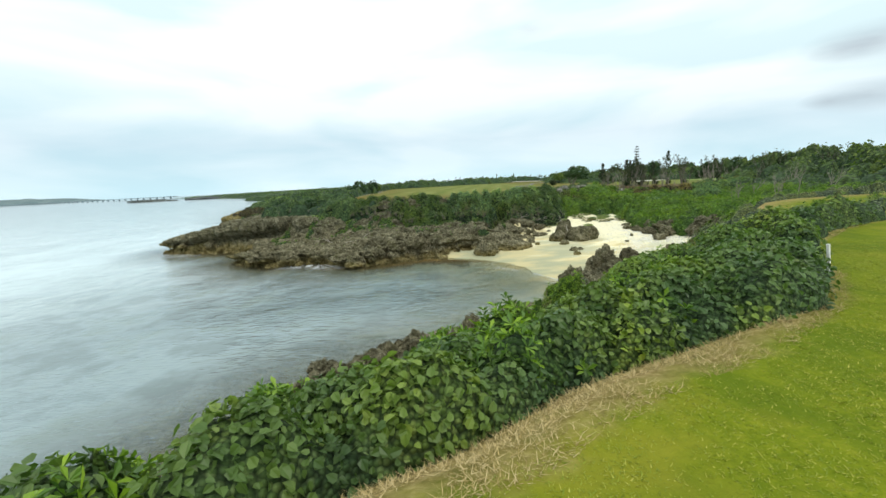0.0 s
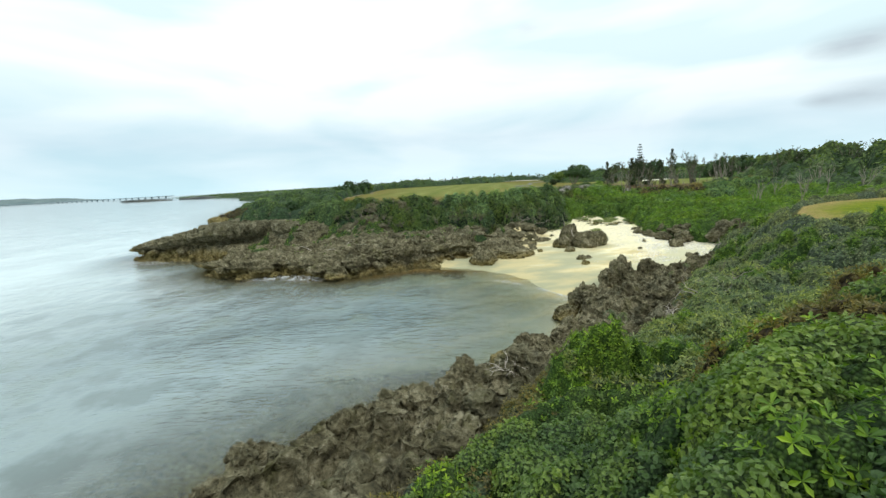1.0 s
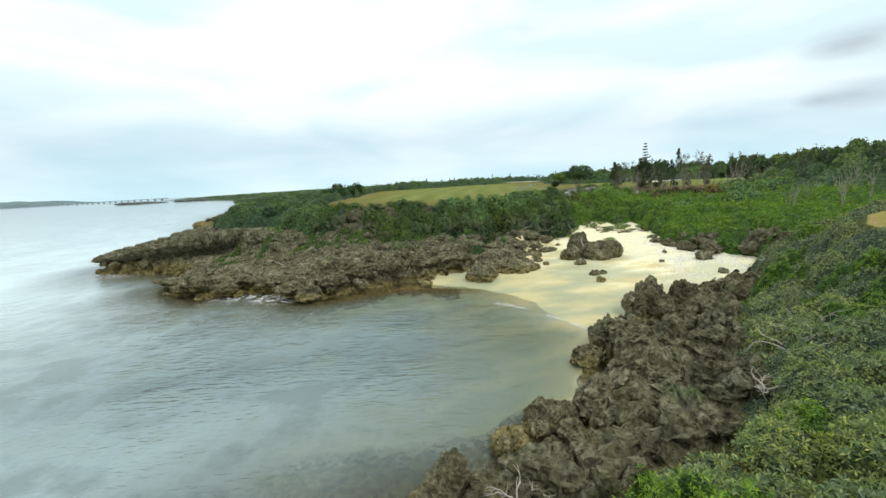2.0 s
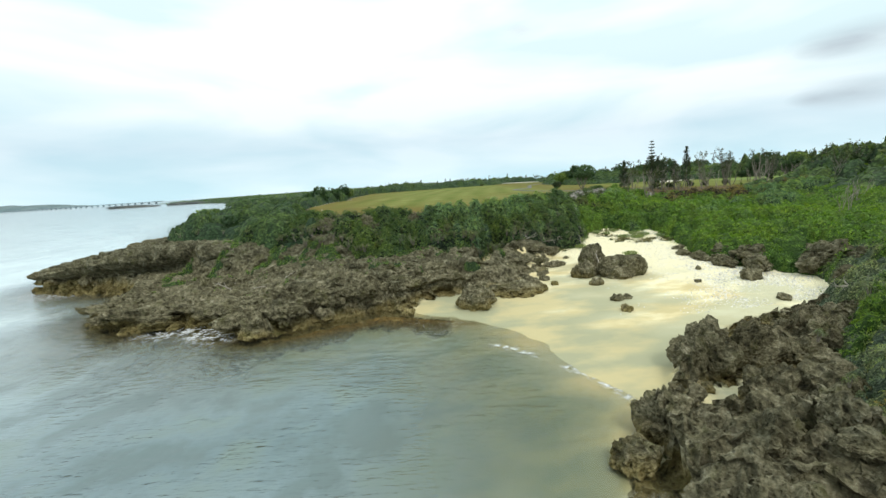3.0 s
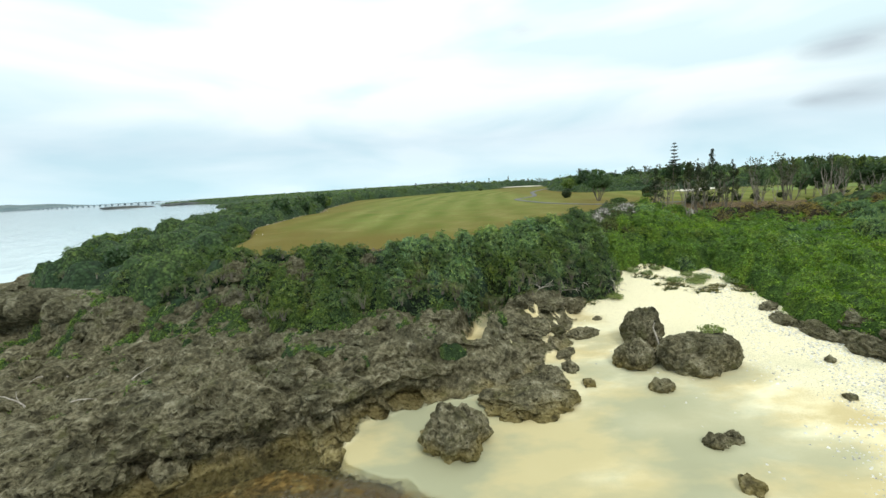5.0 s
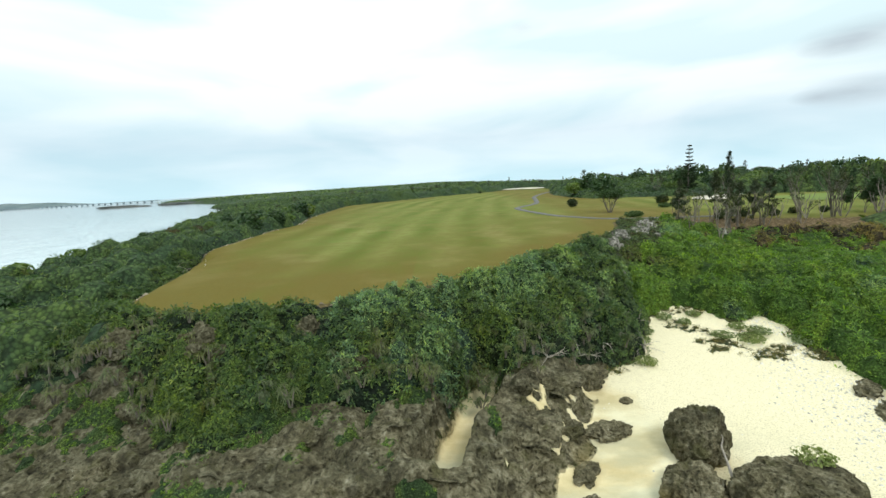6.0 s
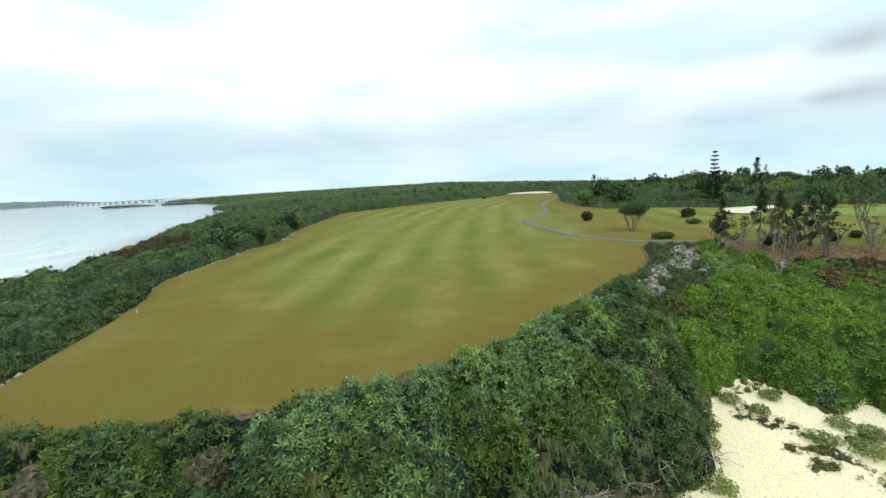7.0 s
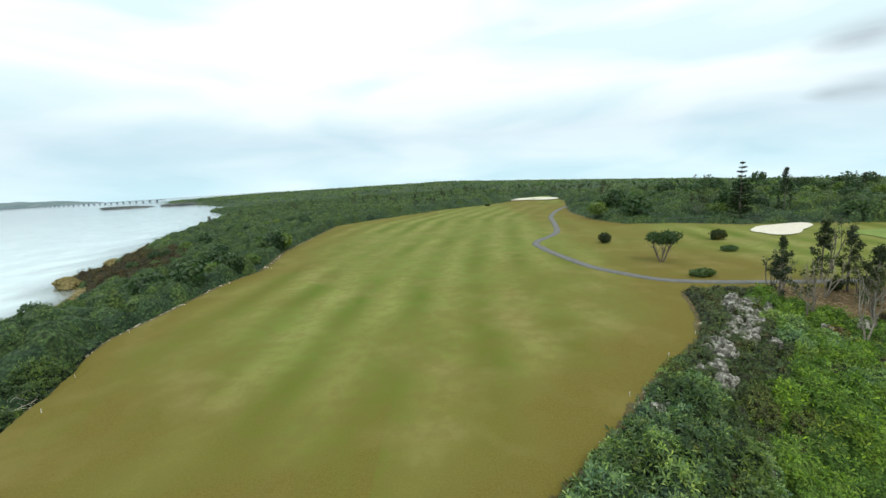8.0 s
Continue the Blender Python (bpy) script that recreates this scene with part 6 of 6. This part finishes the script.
put(column_tree(7, 17.0, 2.4, "dark irregular columnar conifer rising above woodland", dense=44), 139.5, 262.5)


def leafy_bush(name, seed, radii, n, size, mat, tone, label, category="bush", stems=5):
    """A bush: short stems and a rounded uneven crown of leaves."""
    rng = np.random.default_rng(seed)
    ob = thing(name, label, category)
    tubes, tips = [], []
    for k in range(stems):
        a = rng.uniform(0, 6.28)
        grow(rng, (0.1 * math.cos(a), 0.1 * math.sin(a), -0.2), (0.5 * math.cos(a), 0.5 * math.sin(a), 1), radii[2] * 0.8, 0.07, 1, tubes, tips, 0.15, 3, 0.8, 0.6)
    V, F = tubes_mesh(tubes, 4)
    tone_part("stem", V, F, BARK, ob)
    o = rng.normal(0, 1, (n, 3))
    o /= np.linalg.norm(o, axis=1, keepdims=True)
    lump = np.array([0.82 + 0.3 * noise.noise(Vector(q) * 2.2 + Vector((seed, 0, 0))) for q in o])
    P = o * lump[:, None] * (rng.random((n, 1)) ** 0.22) * np.array(radii) + (0, 0, radii[2] * 0.82)
    P[:, 2] = np.maximum(P[:, 2], 0.05)
    V, F = leaves(P, o, size * rng.uniform(0.6, 1.3, n), rng)
    tone_part("crown", V, F, mat, ob, tone)
    return ob


put(leafy_bush("round_bush", 3, (2.1, 2.1, 1.7), 1500, 0.34, LEAF_DARK, 0.6, "rounded dark green bush standing alone on a fairway"), 57.2, 220)
put(leafy_bush("round_bush", 4, (2.6, 2.0, 1.7), 1500, 0.36, LEAF_DARK, 0.6, "dark wind-shaped bush on dry grass"), 86.5, 217)
put(leafy_bush("low_bush", 5, (2.4, 1.6, 0.8), 900, 0.34, LEAF_MID, 0.5, "low spreading green bush on dry grass"), 79, 201)
put(leafy_bush("low_bush", 6, (3.0, 1.6, 0.9), 900, 0.36, LEAF_MID, 0.5, "low green bush beside a cart path"), 60, 179.5)
put(leafy_bush("low_bush", 7, (2.0, 1.5, 1.0), 900, 0.32, LEAF_DARK, 0.7, "low dark bush at the edge of a fairway"), 40, 380)
for k, (x, y) in enumerate(((74, 168.5), (80, 169.5), (86, 168), (92, 170), (98, 169))):
    put(leafy_bush("low_bush", 20 + k, (1.3, 1.2, 0.9), 500, 0.30, LEAF_DARK, 0.6, "small dark bush on bare earth"), x, y)


for k, (x, y, r) in enumerate(((44.6, 122.2, 1.6), (46.9, 120.7, 2.0), (48.8, 122.0, 1.7), (47.4, 123.8, 1.2), (42.5, 126.5, 1.1), (41.0, 128.6, 1.4), (44.7, 128.3, 1.2), (35.3, 122.8, 1.3), (36.9, 125.1, 1.2), (51.2, 118.9, 1.6), (33.9, 118.7, 1.5), (36.0, 100.0, 1.5))):
    b_ = leafy_bush("low_shrub", 120 + k, (r, r * 0.9, 0.45), int(260 * r), 0.22, LEAF_DUSTY, 0.55, "low sprawling dusty green shrub on pale sand" if k < 11 else "tuft of green growing on top of a boulder", "shrub")
    put(b_, x, y, 50 * k)
    if k == 11:
        b_.matrix_basis = pose(x, y, 4.55)


def build_ridge_bushes():
    rng = np.random.default_rng(83)
    protos = []
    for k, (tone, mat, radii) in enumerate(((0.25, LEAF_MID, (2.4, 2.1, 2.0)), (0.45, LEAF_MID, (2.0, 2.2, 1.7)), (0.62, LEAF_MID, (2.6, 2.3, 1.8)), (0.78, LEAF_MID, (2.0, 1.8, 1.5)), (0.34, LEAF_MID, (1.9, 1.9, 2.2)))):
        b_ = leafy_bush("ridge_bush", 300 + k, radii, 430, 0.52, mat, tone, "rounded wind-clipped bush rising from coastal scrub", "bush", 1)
        protos.append(tagged(b_, group="ridge bushes"))
    spots = []
    while len(spots) < 165:
        x, y = rng.uniform(-120, 260), rng.uniform(120, 420)
        X, Y = np.array([x]), np.array([y])
        z, p = lay(X, Y)
        if p["fair"][0] > -2.5 or p["c"][0] < 16 or p["beach"][0] > -6 or (30 < x < 85 and y < 240) or (x > 60 and y < 236) or (-60 < x < 130 and y > 320):
            continue
        spots.append((x, y, float(z[0])))
    for k, (x, y, z) in enumerate(spots):
        sc = rng.uniform(0.6, 1.25) * (1.0 if x < 0 else 1.5)
        m = pose(x, y, z + (1.0 if x < 0 else 1.6), 0, 0, rng.uniform(0, 360)) @ Matrix.Diagonal((sc, sc, sc, 1))
        if k < 5:
            protos[k].matrix_basis = m
        else:
            copy_thing(protos[rng.integers(0, 5)], m)


build_ridge_bushes()


def build_groves():
    rng = np.random.default_rng(31)
    protos = [scraggly_tree(40, 11.0, 3, 0.4), scraggly_tree(41, 10.0, 4, 0.3), scraggly_tree(42, 11.0, 3, 0.35), scraggly_tree(43, 9.5, 4, 0.2)]
    dead = [scraggly_tree(50, 9.5, 2, 0.0, GREY_WOOD, "bare grey sapling with many thin branches", "bare saplings"), scraggly_tree(51, 8.0, 3, 0.0, GREY_WOOD, "bare grey sapling with many thin branches", "bare saplings")]
    for o, (x, y) in zip(protos + dead, ((88.6, 163.8), (82.3, 178.4), (68.2, 155.6), (62.6, 159.7), (64.4, 154.0), (76.0, 163.5))):
        put(o, x, y, 40 * x, 1.0)
    for k in range(26):
        x = rng.uniform(64, 112)
        y = 172 - 0.36 * (x - 64) - abs(rng.normal(0, 3.5))
        src = (dead + [protos[3]])[rng.integers(0, 3)]
        sc = rng.uniform(0.6, 1.0)
        copy_thing(src, pose(x, y, gh(x, y), 0, 0, rng.uniform(0, 360)) @ Matrix.Diagonal((sc, sc, sc, 1)))
    big = [grove_tree(440 + k, 13.0 + k) for k in range(4)]
    places = [(104, 163), (112, 158), (120, 150), (128, 157)]
    for k in range(44):
        u = rng.random()
        places.append((96 + 84 * u + rng.normal(0, 4), 166 - 22 * u + rng.normal(0, 7)))
    for k in range(20):
        places.append((rng.uniform(112, 160), rng.uniform(92, 140)))
    for k, (x, y) in enumerate(places):
        sc = rng.uniform(0.62, 1.0) * np.interp(x, [94, 112, 130, 170], [0.62, 0.85, 1.0, 1.15])
        m = pose(x, y, gh(x, y), 0, 0, rng.uniform(0, 360)) @ Matrix.Diagonal((sc, sc, sc, 1))
        if k < 4:
            big[k].matrix_basis = m
        else:
            copy_thing(big[rng.integers(0, 4)], m)
    for k in range(10):
        x, y = rng.uniform(72, 100), rng.uniform(96, 118)
        sc = rng.uniform(0.55, 0.8)
        copy_thing(dead[k % 2], pose(x, y, gh(x, y), 0, 0, rng.uniform(0, 360)) @ Matrix.Diagonal((sc, sc, sc, 1)))
    for k in range(14):
        x, y = rng.uniform(92, 140), rng.uniform(130, 168)
        src = protos[rng.integers(0, 3)]
        sc = rng.uniform(0.75, 1.2)
        copy_thing(src, pose(x, y, gh(x, y), 0, 0, rng.uniform(0, 360)) @ Matrix.Diagonal((sc, sc, sc, 1)))
    for k, (x, y, h) in enumerate(((63.6, 166.2, 9.5), (76.1, 173.3, 10.5), (75.3, 167.7, 10.0), (73.4, 161.6, 9.0), (79.0, 165.0, 8.5), (84.5, 168.0, 9.0))):
        put(tagged(column_tree(160 + k, h, 1.7, "tall ragged dark-leaved tree with fine drooping foliage", "tree", "ragged_tree", LEAF_GREY, 0.9, 42), group="ragged trees"), x, y, 70 * k)
    spire = [column_tree(60 + k, 11.0, 2.0, "slender dark tree standing above far woodland", "tree", "woodland_tree", LEAF_DARK, 0.8) for k in range(3)]
    wide = [scraggly_tree(66 + k, 11.0, 3, 1.0, None, "loose open-crowned tree above far woodland", "woodland trees") for k in range(2)]
    for o in spire:
        tagged(o, group="woodland trees")
    spots = [(rng.uniform(85, 330), rng.uniform(255, 420)) for _ in range(26)] + [(rng.uniform(-120, 110), rng.uniform(430, 760)) for _ in range(30)] + [(rng.uniform(-260, 420), rng.uniform(430, 900)) for _ in range(90)]
    spots = [q for q in spots if dist(LAND, np.array([q[0]]), np.array([q[1]]))[0] > 14 and dist(FAIRWAY, np.array([q[0]]), np.array([q[1]]))[0] < -6]
    for k, (x, y) in enumerate(spots):
        src = (spire + wide)[rng.integers(0, 5)]
        sc = rng.uniform(0.75, 1.15)
        m = pose(x, y, gh(x, y), 0, 0, rng.uniform(0, 360)) @ Matrix.Diagonal((sc, sc, sc, 1))
        if k < 5:
            (spire + wide)[k].matrix_basis = m
        else:
            copy_thing(src, m)


build_groves()


# ---- screw pines on the bank ----
def screw_pine(seed, n=30, length=1.25):
    rng = np.random.default_rng(seed)
    ob = thing("screw_pine", "screw pine with drooping strap leaves on a bank", "shrub", "screw pines")
    V, F, k0 = [], [], 0
    tubes = []
    for head in range(4):
        c = np.array([rng.normal(0, 0.8), rng.normal(0, 0.6), rng.uniform(0.7, 2.0)])
        tubes.append(([(0.2 * c[0], 0.2 * c[1], -0.6), c * (0.6, 0.6, 0.6), c], [0.11, 0.09, 0.07]))
        for k in range(n):
            a, e = rng.uniform(0, 6.28), rng.uniform(0.2, 1.35)
            out = np.array([math.cos(a) * math.cos(e), math.sin(a) * math.cos(e), math.sin(e)])
            w = np.cross(out, [0, 0, 1.0])
            w /= np.linalg.norm(w)
            l = length * rng.uniform(0.7, 1.2)
            for s_, wd in ((0.02, 0.03), (0.35, 0.042), (0.7, 0.034), (1.0, 0.006)):
                p = c + out * l * s_ - np.array([0, 0, 1.0]) * l * 1.05 * s_ ** 2.2
                V += [p - w * wd, p + w * wd]
            for j in range(3):
                i = k0 + 2 * j
                F += [(i, i + 1, i + 3), (i, i + 3, i + 2)]
            k0 += 8
    TV, TF = tubes_mesh(tubes, 5)
    tone_part("trunk", TV, TF, BARK, ob)
    tone_part("crown", np.array(V), np.array(F), LEAF_BLADE, ob, 0.5)
    return ob


def build_screw_pines():
    rng = np.random.default_rng(37)
    protos = [screw_pine(70 + k) for k in range(4)]
    spots = []
    for k in range(215):
        x = rng.uniform(-27, 33)
        y = np.interp(x, [-24, -15, -7, 2, 12, 20, 27, 33], [112, 108.5, 107, 108.5, 112.0, 116, 120, 124]) + rng.normal(0, 1.8) - (0.8 if x > 10 else 0)
        spots.append((x, y))
    spots += [(rng.uniform(-50, -26), rng.uniform(117, 124)) for _ in range(12)] + [(15.5, 37.5), (29, 55), (37, 66), (33, 52), (46, 70.5)]
    for k, (x, y) in enumerate(spots):
        z = float(lay(np.array([x]), np.array([y]))[0][0])
        sc = rng.uniform(0.5, 0.9)
        m = pose(x, y, z + 1.6, rng.uniform(-8, 8), 0, rng.uniform(0, 360)) @ Matrix.Diagonal((sc, sc, sc, 1))
        if k < 4:
            protos[k].matrix_basis = m
        else:
            copy_thing(protos[k % 4], m)


build_screw_pines()


# ---- driftwood and bare branches ----
def driftwood(seed, where, turn, length, r, label, tilt=0):
    rng = np.random.default_rng(seed)
    tubes, tips = [], []
    grow(rng, (0, 0, 0), (1, 0, 0.1), length, r, 1, tubes, tips, 0.14, 2, 0.6, 0.45, 0.0, 5)
    V, F = tubes_mesh(tubes, 6)
    ob = mesh_object("driftwood", V, F, DEADWOOD)
    ob.matrix_basis = pose(*where, 0, -tilt, turn)
    tagged(ob, label, "driftwood", "driftwood")


driftwood(1, (31.0, 100.4, 2.6), 60, 2.4, 0.12, "bleached log leaning between two boulders", 50)
driftwood(2, (-27, 92.5, gh(-27, 92.5) + 0.5), 150, 2.2, 0.08, "bleached forked branch lying on shore rocks", 8)
driftwood(3, (-24, 93.5, gh(-24, 93.5) + 0.5), 30, 1.6, 0.07, "bleached branch lying on shore rocks", 5)
driftwood(4, (-20, 95.5, gh(-20, 95.5) + 0.5), 75, 1.5, 0.06, "bleached branch lying on shore rocks", 5)
driftwood(5, (-30, 100, gh(-30, 100) + 0.5), 200, 2.6, 0.08, "long bleached branch lying below a cliff", 4)


def build_tangles():
    rng = np.random.default_rng(47)
    for k, (x, y, r) in enumerate(((29.5, 119.6, 1.8), (26.2, 117.2, 1.5), (35.8, 125.4, 1.6), (33.0, 122.4, 1.6), (22.0, 114.5, 1.4), (26, 43.5, 2.2), (28.5, 45.2, 2.0), (20.5, 38.5, 1.3), (31.5, 48.0, 1.8), (48.5, 74.5, 1.6), (5.5, 33.0, 1.1), (34.5, 121.0, 1.6), (-33.5, 144.0, 2.2), (-31.0, 139.5, 1.6), (-30, 119, 1.6))):
        tubes, tips = [], []
        for j in range(7):
            a = rng.uniform(0, 6.28)
            grow(rng, (0, 0, -0.2), (math.cos(a), math.sin(a), rng.uniform(0.3, 0.9)), r, 0.05, 1, tubes, tips, 0.28, 3, 0.9, 0.6, -0.03)
        V, F = tubes_mesh(tubes, 4)
        ob = mesh_object("dead_shrub", V, F, DEADWOOD)
        z = float(lay(np.array([float(x)]), np.array([float(y)]))[0][0])
        ob.matrix_basis = pose(x, y, z + (1.2 if y < 60 else 0.6))
        tagged(ob, "dead shrub of tangled bleached branches in scrub", "shrub", "dead shrubs")


build_tangles()


# ---- dry grass at the lawn's edge ----
STRAW = node_material("dry_grass", lambda nt, N, L: surface(N, L, ramp(N, L, N("ShaderNodeNewGeometry").outputs["Random Per Island"], (0.0, (0.15, 0.12, 0.035)), (0.4, (0.36, 0.27, 0.10)), (1.0, (0.56, 0.45, 0.24))), 0.8))
TURF = node_material("turf_blade", lambda nt, N, L: surface(N, L, ramp(N, L, N("ShaderNodeNewGeometry").outputs["Random Per Island"], (0.0, (0.12, 0.17, 0.007)), (0.55, (0.20, 0.24, 0.014)), (1.0, (0.38, 0.36, 0.06))), 0.7))


def blades(name, x, y, tall, rng, mat, label, category, width=0.012, lean=0.5):
    z = ground_height(x, y)
    n = len(x)
    h = tall * rng.uniform(0.5, 1.3, n)
    a = rng.uniform(0, 6.28, n)
    b = rng.uniform(0, 6.28, n)
    w = width * rng.uniform(0.7, 1.4, n)
    root = np.stack([x, y, z - 0.01], 1)
    sd = np.stack([np.cos(a), np.sin(a), 0 * a], 1) * w[:, None]
    tip = root + np.stack([np.cos(b) * lean * h, np.sin(b) * lean * h, h], 1)
    V = np.stack([root - sd, root + sd, tip], 1).reshape(-1, 3)
    F = (np.arange(n) * 3)[:, None] + [0, 1, 2]
    tagged(mesh_object(name, V, F, mat, smooth=False), label, category, kind="stuff")


def build_grass():
    rng = np.random.default_rng(53)
    n = 420000
    x, y = rng.uniform(-4, 22, n), rng.uniform(-6, 17, n)
    d = dist(TEE, x, y)
    k = (d > -1.3) & (d < 0.6) & (rng.random(n) < 0.85)
    k &= rng.random(n) < step(0.28, 0.62, fbm(x / 0.8, y / 0.8, 3, 54) + 0.25 * step(0.2, -0.6, d))
    blades("dry_grass", x[k], y[k], 0.075, rng, STRAW, "dry straw-coloured grass along the edge of a lawn", "grass", 0.006, 2.0)
    n = 240000
    x, y = rng.uniform(0, 18, n), rng.uniform(-6, 12, n)
    d = dist(TEE, x, y)
    k = (d > 0.35) & (rng.random(n) < 0.25 + step(0.35, 0.65, fbm(x / 0.5, y / 0.5, 3, 58)))
    blades("turf", x[k], y[k], 0.032, rng, TURF, "short bright green lawn grass", "grass", 0.009, 2.0)


build_grass()


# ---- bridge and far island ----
# distance haze is mixed into these two base colours as blue-grey
HAZED_CONCRETE = node_material("hazed_far_concrete", lambda nt, N, L: surface(N, L, ramp(N, L, noise_node(N, L, 0.02, 3), (0.3, (0.20, 0.25, 0.28)), (0.7, (0.27, 0.32, 0.35))), 0.9))
HAZED_LAND = node_material("hazed_far_hill", lambda nt, N, L: surface(N, L, ramp(N, L, noise_node(N, L, 0.012, 5), (0.3, (0.10, 0.15, 0.16)), (0.7, (0.16, 0.21, 0.21))), 0.95))


def build_bridge():
    a, b = Vector((-1560, 2385, 0)), Vector((-3900, 3635, 0))
    way = (b - a).normalized()
    turn = math.degrees(math.atan2(way.y, way.x))
    length = (b - a).length
    za, zb = -3 - 0.0125 * 1440, -3 - 0.0125 * 3780
    slope = math.degrees(math.atan2(zb - za, length))
    root = thing("sea_bridge", "long low grey concrete bridge over the sea", "bridge", where=(a.x, a.y, za))
    root.matrix_basis = pose(a.x, a.y, za, 0, 0, turn) @ pose(0, 0, 0, 0, -slope, 0)

    def box(name, x0, x1, w, z0, z1, flare=0.0):
        V = [(x, y * (1 + flare * (z == z0)), z) for x in (x0, x1) for y in (-w, w) for z in (z0, z1)]
        F = [(0, 1, 3, 2), (4, 6, 7, 5), (0, 4, 5, 1), (2, 3, 7, 6), (0, 2, 6, 4), (1, 5, 7, 3)]
        return mesh_object(name, V, F, HAZED_CONCRETE, smooth=False, parent=root)

    box("deck", -60, length, 6, 9.5, 11.8, -0.3)
    box("parapet", -60, length, 6.3, 11.8, 12.6)
    x = 10
    while x < length:
        box("pier", x - 1.8, x + 1.8, 4.5, -4, 9.3)
        x += 72


build_bridge()


def build_far_island():
    n, m = 60, 14
    V = []
    for i in range(n):
        u = i / (n - 1)
        for j in range(m):
            w = j / (m - 1)
            x = -4420 + 900 * u
            y = 3900 + 400 * w + 250 * u
            h = 62 * max(0.0, math.sin(math.pi * min(1, u * 0.55 + 0.45))) ** 0.55 * math.sin(math.pi * w) ** 0.5
            h *= 0.9 + 0.2 * float(soft_noise(np.array(u * 14), np.array(w * 3), 3))
            V.append((x, y, -0.0125 * 3900 - 8 + h))
    ob = mesh_object("far_island", V, grid_faces(n, m), HAZED_LAND)
    tagged(ob, "low grey-green island on the horizon across the sea", "island", kind="structure")


build_far_island()
FAR_REEF = node_material("far_reef_rock", lambda nt, N, L: surface(N, L, ramp(N, L, noise_node(N, L, 0.05, 4), (0.3, (0.045, 0.055, 0.055)), (0.7, (0.11, 0.12, 0.11))), 0.95))
for k, (x, y, sx, sy, sz, turn) in enumerate(((-1005, 1432, 105, 16, 6, -13), (-800, 1388, 80, 14, 6, -13))):
    place_rock("reef", rock_shape("reef", 210 + k, 4, (sx, sy, sz), 0.0, 0.5, FAR_REEF), x, y, turn, label="long low dark reef far out in the sea", category="reef", group="far reefs", z=float(sea_level(np.array(x))), sink=0.5)
